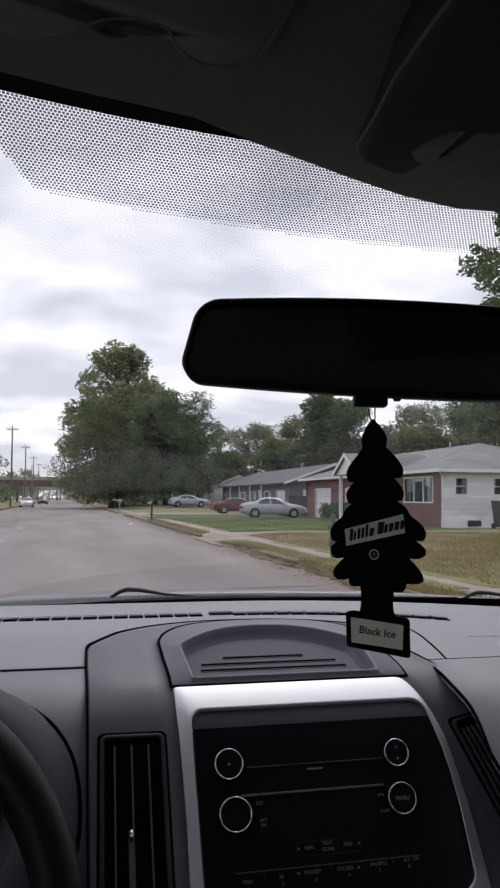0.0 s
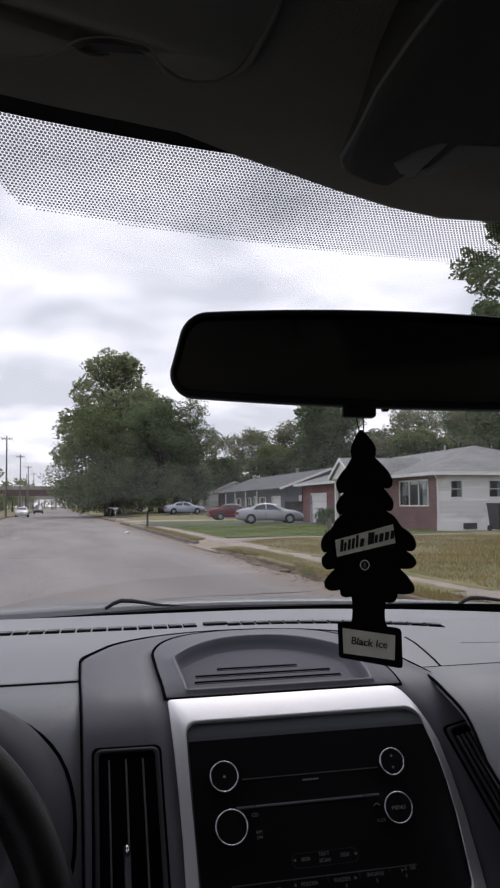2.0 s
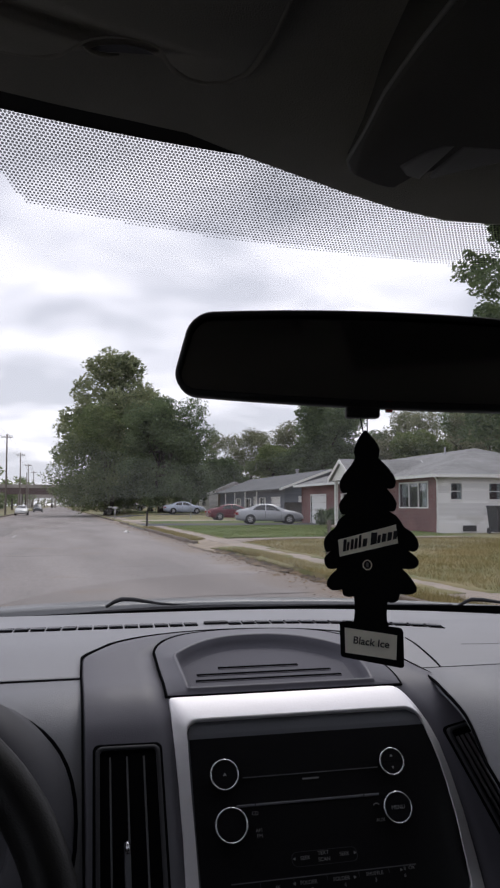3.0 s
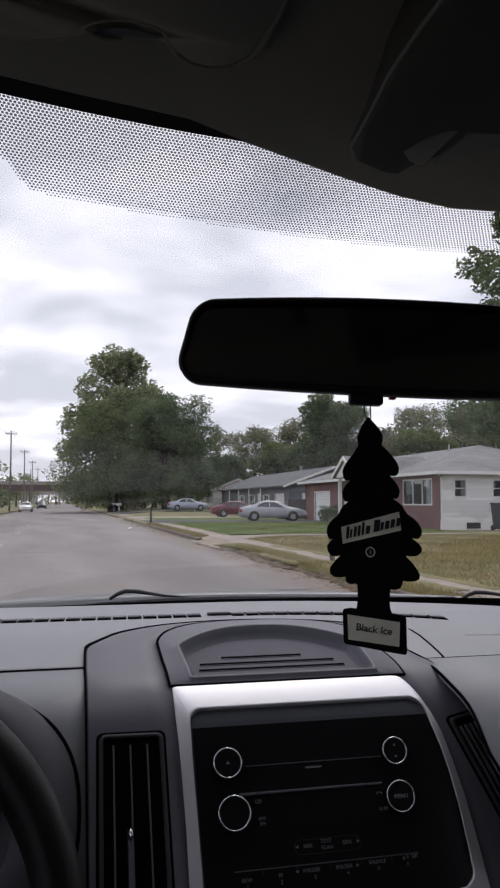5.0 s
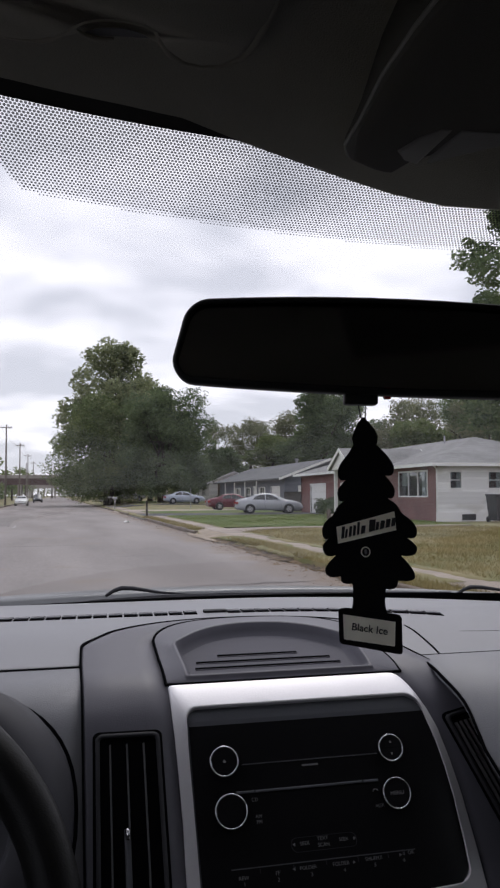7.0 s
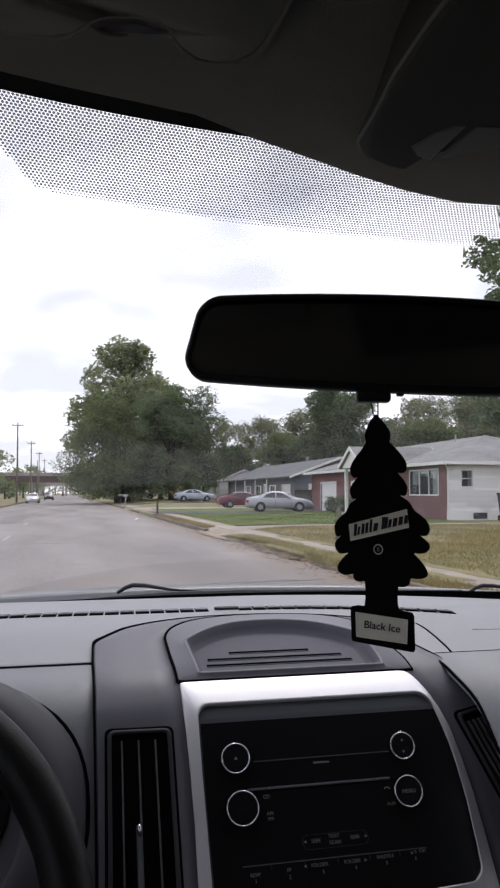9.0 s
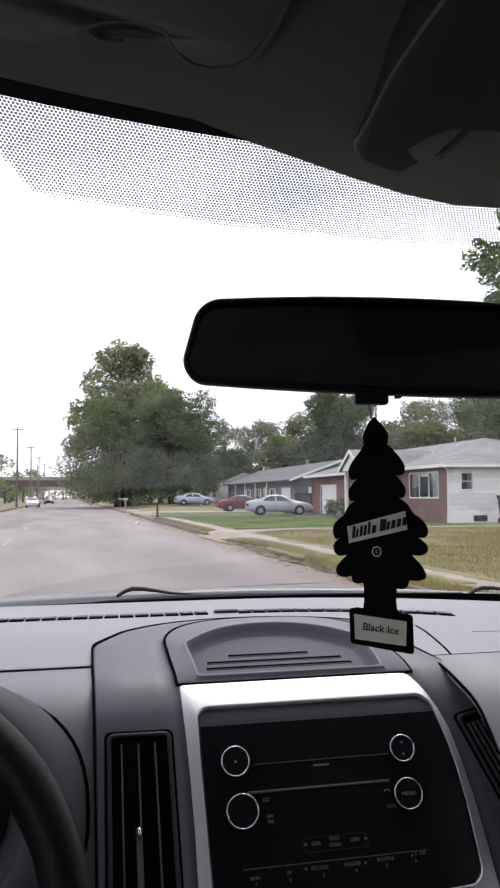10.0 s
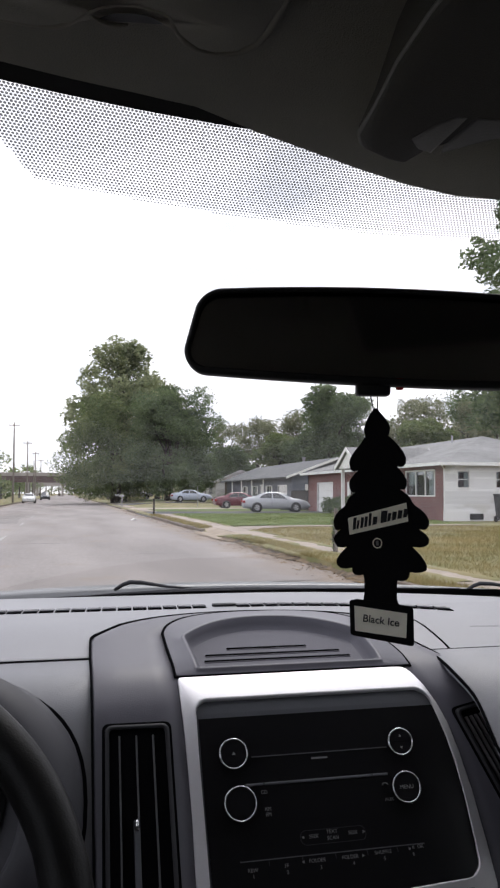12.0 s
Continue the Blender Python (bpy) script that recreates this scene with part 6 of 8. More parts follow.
def pickup(m, material, label):
    car = thing("pickup_truck", m, label, "pickup truck", "parked cars")
    cab = [(2.10, 0.94, 0.42, 1.15, 1.20, 0.80), (2.12, 0.95, 0.42, 1.16, 1.78, 0.72), (2.5, 0.95, 0.42, 1.16, 1.86, 0.70), (3.5, 0.95, 0.42, 1.15, 1.85, 0.70), (3.9, 0.95, 0.42, 1.14, 1.62, 0.74),
           (4.35, 0.95, 0.42, 1.13, 1.20, 0.82), (5.2, 0.94, 0.44, 1.08, 1.16, 0.80), (5.6, 0.90, 0.48, 0.98, 1.06, 0.76), (5.72, 0.80, 0.54, 0.80, 0.90, 0.66)]
    part("cab", loft(cab, body_ring), material, car, "", True)
    bm = bmesh.new()
    for lo, hi in (((0.0, -0.95, 0.60), (2.08, -0.88, 1.18)), ((0.0, 0.88, 0.60), (2.08, 0.95, 1.18)), ((0.0, -0.88, 0.60), (0.07, 0.88, 1.18)), ((2.0, -0.88, 0.60), (2.08, 0.88, 1.18)), ((0.07, -0.88, 0.60), (2.0, 0.88, 0.68))):
        box(bm, lo, hi)
    part("bed", bm, material, car)
    for s in (-1, 1):
        part("bed_rail", boxed((0.0, min(s * 0.86, s * 0.97), 1.18), (2.08, max(s * 0.86, s * 0.97), 1.215), 0.012), material, car, "", True)
        for pts in ([(2.26, 1.22), (2.75, 1.21), (2.75, 1.70), (2.30, 1.70)], [(2.85, 1.21), (4.18, 1.19), (3.78, 1.58), (3.6, 1.70), (2.85, 1.71)]):
            part("side_window", side_panel(pts, 0.90, 0.73, 1.16, 1.76, s), M["carglass"], car)
        for x in (1.05, 4.72):
            bm = bmesh.new()
            bmesh.ops.create_cone(bm, cap_ends=True, segments=24, radius1=0.47, radius2=0.47, depth=0.03)
            part("wheel_arch", bm, M["darktrim"], car, "", False, pose(x, s * 0.945, 0.43, 90))
            wheel_at(car, x, s * 0.86, 0.39, 0.26)
        part("tail_light", boxed((-0.02, min(s * 0.80, s * 0.95), 0.78), (0.06, max(s * 0.80, s * 0.95), 1.08), 0.02), M["taillight"], car, "", True)
        part("headlight", boxed((5.5, min(s * 0.52, s * 0.86), 0.80), (5.68, max(s * 0.52, s * 0.86), 0.98), 0.02), M["headlight"], car, "", True)
        part("wing_mirror", boxed((3.92, min(s * 0.9, s * 1.14), 1.18), (4.02, max(s * 0.9, s * 1.14), 1.40), 0.03), M["darktrim"], car, "", True)
    bm = bmesh.new()
    q = [bm.verts.new(p) for p in ((2.095, -0.62, 1.26), (2.095, 0.62, 1.26), (2.105, 0.56, 1.70), (2.105, -0.56, 1.70))]
    f = bm.faces.new(q)
    ret = bmesh.ops.extrude_face_region(bm, geom=[f], use_keep_orig=True)
    bmesh.ops.translate(bm, verts=[g for g in ret["geom"] if isinstance(g, bmesh.types.BMVert)], vec=(-0.015, 0, 0))
    part("rear_window", bm, M["carglass"], car)
    for x0, x1 in ((-0.16, 0.0), (5.66, 5.84)):
        part("bumper", boxed((x0, -0.92, 0.50), (x1, 0.92, 0.70), 0.04, 2), M["rim"], car, "chrome bumper", True)
    return car


sedan(pose(12.5, 56.2, 0.165, 0, 0, -8), M["p_silver"], "silver four-door sedan parked on a dark driveway")
sedan(pose(13.15, 71.0, 0.165, 0, 0, 0), M["p_red"], "dark red four-door sedan parked on a concrete driveway")
sedan(pose(12.25, 94.3, 0.50, 0, 0, 0), M["p_blue"], "pale blue-silver sedan parked before a dark house")
sedan(pose(-5.2, 124.0, 0.0, 0, 0, -90), M["p_white"], "white sedan on the far lane of the street", "cars on the road")
suv(pose(-4.2, 178.0, 0.0, 0, 0, -90), M["p_black"], "dark sport utility car on the far lane", "cars on the road")
sedan(pose(4.55, -59.0, 0.0, 0, 0, 90), M["p_gold"], "pale gold-silver sedan parked at the kerb")
sedan(pose(10.6, -50.0, 0.16, 0, 0, 0), M["p_silver"], "silver coupe parked on a driveway beside the street")
suv(pose(17.5, -47.5, 0.16, 0, 0, 0), M["p_gold"], "pale beige estate car parked on a driveway")
sedan(pose(13.6, 10.4, 0.165, 0, 0, 0), M["p_black"], "near-black sedan parked beside a dark-roofed house")
pickup(pose(8.6, 134.5, 0.45, 0, 0, -6), M["p_grey"], "pale grey pickup truck parked on grass under trees")


# ================= houses =================
def wall(parent, name, material, x0, y0, x1, y1, z0, z1, thick, holes=(), lab=""):
    """An upright wall from (x0, y0) to (x1, y1), its outside on the right-hand side, with rectangular holes (u0, u1, z0, z1)."""
    length = math.hypot(x1 - x0, y1 - y0)
    us = sorted({0.0, length, *[h[0] for h in holes], *[h[1] for h in holes]})
    zs = sorted({z0, z1, *[h[2] for h in holes], *[h[3] for h in holes]})
    m = Matrix.Translation((x0, y0, 0)) @ Matrix.Rotation(math.atan2(y1 - y0, x1 - x0), 4, "Z")
    bm, made = bmesh.new(), {}

    def corner_at(u, z):
        if (u, z) not in made:
            made[u, z] = bm.verts.new((u, 0, z))
        return made[u, z]

    for a, b in zip(us, us[1:]):
        for c, d in zip(zs, zs[1:]):
            if not any(h[0] - 1e-4 <= a and b <= h[1] + 1e-4 and h[2] - 1e-4 <= c and d <= h[3] + 1e-4 for h in holes):
                bm.faces.new([corner_at(u, z) for u, z in ((a, c), (b, c), (b, d), (a, d))])
    ret = bmesh.ops.extrude_face_region(bm, geom=bm.faces[:], use_keep_orig=True)
    bmesh.ops.translate(bm, verts=[g for g in ret["geom"] if isinstance(g, bmesh.types.BMVert)], vec=(0, thick, 0))
    bmesh.ops.transform(bm, matrix=m, verts=bm.verts[:])
    return part(name, bm, material, parent, lab), m


def window(parent, m, u0, u1, z0, z1, panes=2, shutters=False, curtain=True, rail=True):
    """A framed window in a hole; m is the wall's axes (u along, y inwards)."""
    win = part("window", boxed((u0 - 0.07, -0.03, z0 - 0.07), (u1 + 0.07, 0.0, z0), 0.006), M["trim"], parent, "white-framed window", False, m)
    bm = bmesh.new()
    box(bm, (u0 - 0.07, -0.028, z1), (u1 + 0.07, 0.05, z1 + 0.08))
    box(bm, (u0 - 0.07, -0.028, z0), (u0, 0.05, z1))
    box(bm, (u1, -0.028, z0), (u1 + 0.07, 0.05, z1))
    for k in range(1, panes):
        u = u0 + (u1 - u0) * k / panes
        box(bm, (u - 0.025, 0.0, z0), (u + 0.025, 0.05, z1))
    if rail:
        box(bm, (u0, 0.002, (z0 + z1) / 2 - 0.02), (u1, 0.048, (z0 + z1) / 2 + 0.02))
    part("frame", bm, M["trim"], win)
    for k in range(panes):
        a, b = u0 + (u1 - u0) * k / panes, u0 + (u1 - u0) * (k + 1) / panes
        bm = bmesh.new()
        box(bm, (a + 0.01, 0.058, z0), (b - 0.01, 0.064, z1))
        part("pane", bm, M["pane"], win).visible_shadow = False
    if curtain:
        bm = bmesh.new()
        box(bm, (u0 - 0.05, 0.16, (z0 + z1) / 2 - 0.1), (u0 + (u1 - u0) * 0.28, 0.18, z1 + 0.05))
        part("curtain", bm, M["curtain"], win)
        bm = bmesh.new()
        box(bm, (u1 - (u1 - u0) * 0.28, 0.16, z0), (u1 + 0.05, 0.18, z1 + 0.05))
        part("curtain", bm, M["curtain"], win)
    if shutters:
        for a in (u0 - 0.45, u1 + 0.10):
            bm = bmesh.new()
            box(bm, (a, -0.035, z0 - 0.03), (a + 0.35, 0.0, z1 + 0.03))
            for q in range(9):
                z = z0 + (z1 - z0) * (q + 0.5) / 9
                box(bm, (a + 0.04, -0.045, z - 0.02), (a + 0.31, -0.03, z + 0.02))
            part("shutter", bm, shutters, win)


def panel_door(parent, m, u0, u1, z0, z1, material, name="door", sections=1):
    d = bmesh.new()
    for k in range(sections):
        a, b = z0 + (z1 - z0) * k / sections, z0 + (z1 - z0) * (k + 1) / sections
        box(d, (u0, 0.06, a + 0.006), (u1, 0.10, b - 0.006))
        for q in range(3):
            ua, ub = u0 + (u1 - u0) * (q + 0.12) / 3, u0 + (u1 - u0) * (q + 0.88) / 3
            box(d, (ua, 0.045, a + (b - a) * 0.18), (ub, 0.061, b - (b - a) * 0.18))
    dd = part(name, d, material, parent, "white panelled door", False, m)
    f = bmesh.new()
    box(f, (u0 - 0.1, -0.02, z0), (u0, 0.06, z1 + 0.1))
    box(f, (u1, -0.02, z0), (u1 + 0.1, 0.06, z1 + 0.1))
    box(f, (u0, -0.02, z1), (u1, 0.06, z1 + 0.1))
    part("door_frame", f, M["trim"], dd)


def hip_roof(parent, x0, x1, y0, y1, ze, zr, material, over=0.5):
    """A hipped roof with its ridge along y."""
    x0, x1, y0, y1 = x0 - over, x1 + over, y0 - over, y1 + over
    xm, run = (x0 + x1) / 2, (x1 - x0) / 2
    bm = bmesh.new()
    lo = [bm.verts.new(p) for p in ((x0, y0, ze), (x1, y0, ze), (x1, y1, ze), (x0, y1, ze))]
    up = [bm.verts.new(p) for p in ((x0, y0, ze + 0.1), (x1, y0, ze + 0.1), (x1, y1, ze + 0.1), (x0, y1, ze + 0.1))]
    ra, rb = bm.verts.new((xm, y0 + run, zr)), bm.verts.new((xm, y1 - run, zr))
    bm.faces.new(lo)
    for i in range(4):
        bm.faces.new((lo[i], lo[(i + 1) % 4], up[(i + 1) % 4], up[i]))
    bm.faces.new((up[0], up[1], ra))
    bm.faces.new((up[1], up[2], rb, ra))
    bm.faces.new((up[2], up[3], rb))
    bm.faces.new((up[3], up[0], ra, rb))
    roof = part("roof", bm, material, parent, "shingled hip roof")
    bm = bmesh.new()
    t = 0.03
    for lo_, hi_ in (((x0 - t, y0 - t, ze - 0.04), (x1 + t, y0, ze + 0.12)), ((x0 - t, y1, ze - 0.04), (x1 + t, y1 + t, ze + 0.12)), ((x0 - t, y0, ze - 0.04), (x0, y1, ze + 0.12)), ((x1, y0, ze - 0.04), (x1 + t, y1, ze + 0.12))):
        box(bm, lo_, hi_)
    part("gutter", bm, M["trim"], roof)
    return roof


def gable_roof(parent, x0, x1, y0, y1, ze, zr, material, over=0.45, along="y"):
    """A gabled roof slab with its ridge along y (or x)."""
    if along == "x":
        pts = lambda u, v, z: (v, u, z)
        a0, a1, b0, b1 = y0 - over, y1 + over, x0 - over, x1 + over
    else:
        pts = lambda u, v, z: (u, v, z)
        a0, a1, b0, b1 = x0 - over, x1 + over, y0 - over, y1 + over
    am = (a0 + a1) / 2
    bm = bmesh.new()
    sec = [(a0, ze), (am, zr), (a1, ze), (a1, ze + 0.14), (am, zr + 0.16), (a0, ze + 0.14)]
    r0 = [bm.verts.new(pts(u, b0, z)) for u, z in sec]
    r1 = [bm.verts.new(pts(u, b1, z)) for u, z in sec]
    for i in range(6):
        bm.faces.new((r0[i], r0[(i + 1) % 6], r1[(i + 1) % 6], r1[i]))
    bm.faces.new((r0[0], r0[1], r0[4], r0[5]))
    bm.faces.new((r0[1], r0[2], r0[3], r0[4]))
    bm.faces.new((r1[0], r1[5], r1[4], r1[1]))
    bm.faces.new((r1[1], r1[4], r1[3], r1[2]))
    roof = part("roof", bm, material, parent, "shingled gable roof")
    for b in (b0 - 0.03, b1):
        bm = bmesh.new()
        for u0, z0, u1, z1 in ((a0, ze, am, zr), (am, zr, a1, ze)):
            co = [pts(u, bb, z) for bb in (b, b + 0.03) for u, z in ((u0, z0 - 0.05), (u1, z1 - 0.05), (u1, z1 + 0.17), (u0, z0 + 0.15))]
            vs = [bm.verts.new(c) for c in co]
            bm.faces.new(vs[:4])
            bm.faces.new(vs[4:][::-1])
            for i in range(4):
                bm.faces.new((vs[i], vs[(i + 1) % 4], vs[4 + (i + 1) % 4], vs[4 + i]))
        part("barge_board", bm, M["trim"], roof)
    return roof


def gable_end(parent, x0, x1, y, ze, zr, material, thick=0.12, along="y"):
    bm = bmesh.new()
    tri = [(x0, ze), (x1, ze), ((x0 + x1) / 2, zr)]
    f = (lambda u, z, t: (u, y + t, z)) if along == "y" else (lambda u, z, t: (y + t, u, z))
    a = [bm.verts.new(f(u, z, 0)) for u, z in tri]
    b = [bm.verts.new(f(u, z, thick)) for u, z in tri]
    bm.faces.new(a)
    bm.faces.new(b[::-1])
    for i in range(3):
        bm.faces.new((a[i], a[(i + 1) % 3], b[(i + 1) % 3], b[i]))
    return part("gable_wall", bm, material, parent)


def boards(parent, m, length, z0, z1, material, holes=(), step=0.19):
    """Lapped siding boards over a wall, each a piece of its own, cut at the holes."""
    shared = {}
    z = z0
    while z < z1 - 0.02:
        top = min(z + step, z1)
        spans = [(0.0, length)]
        for h in holes:
            if h[2] - 0.08 < top and z < h[3] + 0.08:
                spans = [s for a, b in spans for s in ((a, min(b, h[0] - 0.07)), (max(a, h[1] + 0.07), b)) if s[1] - s[0] > 0.05]
        for a, b in spans:
            key = (round(b - a, 3), round(top - z, 3))
            if key not in shared:
                bm = bmesh.new()
                vs = [bm.verts.new(p) for x in (0, b - a) for p in ((x, 0.0, 0), (x, -0.034, 0), (x, -0.006, top - z + 0.012), (x, 0.0, top - z + 0.012))]
                for f in ((0, 1, 2, 3), (7, 6, 5, 4), (0, 4, 5, 1), (1, 5, 6, 2), (2, 6, 7, 3), (3, 7, 4, 0)):
                    bm.faces.new([vs[i] for i in f])
                me = bpy.data.meshes.new("siding_board")
                bm.to_mesh(me)
                bm.free()
                me.materials.append(material)
                shared[key] = me
            ob = new("siding_board", shared[key])
            ob.matrix_basis = m @ Matrix.Translation((a, 0, z))
            ob.parent = parent
        z += step


# Unlit rooms behind the panes: floor and partition are coloured near-black for shade.
def dark_interior(parent, x0, x1, y0, y1, z):
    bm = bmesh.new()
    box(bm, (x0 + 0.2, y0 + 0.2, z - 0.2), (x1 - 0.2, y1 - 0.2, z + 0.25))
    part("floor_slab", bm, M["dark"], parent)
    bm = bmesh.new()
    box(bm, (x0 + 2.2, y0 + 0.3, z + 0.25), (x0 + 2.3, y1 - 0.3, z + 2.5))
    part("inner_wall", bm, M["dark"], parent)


def chimney(parent, x, y, z, h=0.8):
    bm = bmesh.new()
    box(bm, (x - 0.12, y - 0.12, z), (x + 0.12, y + 0.12, z + h))
    box(bm, (x - 0.18, y - 0.18, z + h), (x + 0.18, y + 0.18, z + h + 0.1))
    part("vent_pipe", bm, M["rim"], parent)


# the brick house with white-sided end
h1 = thing("house", label="single-storey red-brick house with white siding end and grey hip roof", category="house", group="houses along the street")
X0, X1, Y0, Y1, GZ = 18.5, 28.1, 36.5, 59.5, 0.12
ZE = 2.95
end_holes = [(0.70, 1.30, 1.82, 2.62), (2.84, 3.60, 1.82, 2.62), (1.3, 2.05, 0.18, 0.46)]
w_end, m_end = wall(h1, "end_wall", M["white"], X0, Y0, X1, Y0, GZ - 0.2, ZE, 0.2, end_holes, "white painted end wall")
boards(w_end, m_end, X1 - X0, 0.62, ZE - 0.02, M["white"], end_holes[:2], 0.125)
for h in end_holes[:2]:
    window(h1, m_end, *h, panes=1)
bm = bmesh.new()
box(bm, (1.30, -0.09, 0.2), (2.05, -0.055, 0.50))
for k in range(5):
    box(bm, (1.32, -0.10, 0.23 + 0.055 * k), (2.03, -0.088, 0.25 + 0.055 * k))
part("cellar_grating", bm, M["darktrim"], h1, "", False, m_end)
front_len = Y1 - Y0
fr_holes = [(1.15, 4.6, 1.42, 2.68), (17.2, 20.6, 0.15, 2.22), (7.0, 8.0, 0.35, 2.40), (12.4, 13.6, 1.0, 2.25), (9.6, 10.8, 1.0, 2.25)]
fr_holes = [(front_len - b, front_len - a, c, d) for a, b, c, d in fr_holes]
w_fr, m_fr = wall(h1, "front_wall", M["brick"], X0, Y1, X0, Y0 + 0.0, GZ - 0.2, ZE, 0.2, fr_holes, "red-brown brick front wall")
window(h1, m_fr, *fr_holes[0], panes=3, rail=False)
panel_door(h1, m_fr, *fr_holes[1], M["trim"], "garage_door", 4)
panel_door(h1, m_fr, *fr_holes[2], M["trim"])
for k in (3, 4):
    window(h1, m_fr, *fr_holes[k], panes=1, shutters=M["trim"])
wall(h1, "back_wall", M["brick"], X1, Y0, X1, Y1, GZ - 0.2, ZE, 0.2)
wall(h1, "end_wall", M["brick"], X1, Y1, X0, Y1, GZ - 0.2, ZE, 0.2)
dark_interior(h1, X0, X1, Y0, Y1, GZ)
hip_roof(h1, X0, X1, Y0, Y1, ZE, 4.80, M["roof"])
part("vent_pipe", tube([(22.6, 43.6, 4.5), (22.6, 43.6, 5.0)], 0.05, 8), M["rim"], h1)
# its gabled porch
gable_roof(h1, 16.2, X0 + 2.4, 42.2, 45.6, 2.95, 4.05, M["roof"], 0.25, "x")
gable_end(h1, 42.2, 45.6, 16.1, 2.98, 4.0, M["trim"], 0.1, "x")
for y in (42.3, 45.5):
    bm = boxed((16.25, y - 0.09, GZ + 0.1), (16.43, y + 0.09, 2.97), 0.01)
    part("porch_column", bm, M["trim"], h1, "white column")
bm = bmesh.new()
box(bm, (16.0, 42.0, GZ - 0.1), (X0, 45.8, GZ + 0.2))
part("porch_step", bm, M["concrete"], h1)

part("downspout", tube([(18.42, 36.42, 0.15), (18.42, 36.42, 2.75), (18.1, 36.1, 2.95)], 0.04, 8), M["trim"], h1)
part("foundation", boxed((18.44, 36.44, -0.1), (28.1, 36.6, 0.62)), M["white"], h1, "painted block foundation")

# the grey-blue house
h2 = thing("house", label="long single-storey grey-blue sided house with white garage door", category="house", group="houses along the street")
X0, X1, Y0, Y1 = 19.6, 27.8, 68.0, 97.0
g_holes = [(1.7, 3.0, 1.1, 2.3)]
w_end, m_end = wall(h2, "end_wall", M["greyside"], X0, Y0, X1, Y0, 0.0, ZE, 0.18, g_holes)
boards(w_end, m_end, X1 - X0, 0.4, ZE - 0.02, M["greyside"], g_holes)
window(h2, m_end, *g_holes[0], panes=1, shutters=M["trim"])
gable_end(h2, X0, X1, Y0, ZE, 4.55, M["greyside"])
fl = Y1 - Y0
f_holes = [(1.6, 4.6, 0.15, 2.2), (7.2, 8.8, 0.9, 2.2), (10.6, 11.6, 0.3, 2.3), (13.2, 15.0, 0.9, 2.2), (18.0, 19.6, 0.9, 2.2)]
f_holes = [(fl - b, fl - a, c, d) for a, b, c, d in f_holes]
w_fr, m_fr = wall(h2, "front_wall", M["greyside"], X0, Y1, X0, Y0, 0.0, ZE, 0.18, f_holes)
panel_door(h2, m_fr, *f_holes[0], M["trim"], "garage_door", 4)
panel_door(h2, m_fr, *f_holes[2], M["trim"])
for k in (1, 3, 4):
    window(h2, m_fr, *f_holes[k], panes=2, shutters=M["trim"])
wall(h2, "back_wall", M["greyside"], X1, Y0, X1, Y1, 0.0, ZE, 0.18)
wall(h2, "end_wall", M["greyside"], X1, Y1, X0, Y1, 0.0, ZE, 0.18)
dark_interior(h2, X0, X1, Y0, Y1, 0.15)
gable_roof(h2, X0, X1, Y0, Y1, ZE - 0.1, 4.6, M["roof_dark"], 0.7)
for y in (76, 81, 86, 91):
    part("porch_post", boxed((18.95, y - 0.05, 0.15), (19.05, y + 0.05, 2.92), 0.005), M["trim"], h2)
chimney(h2, 24.4, 80, 4.6, 0.6)


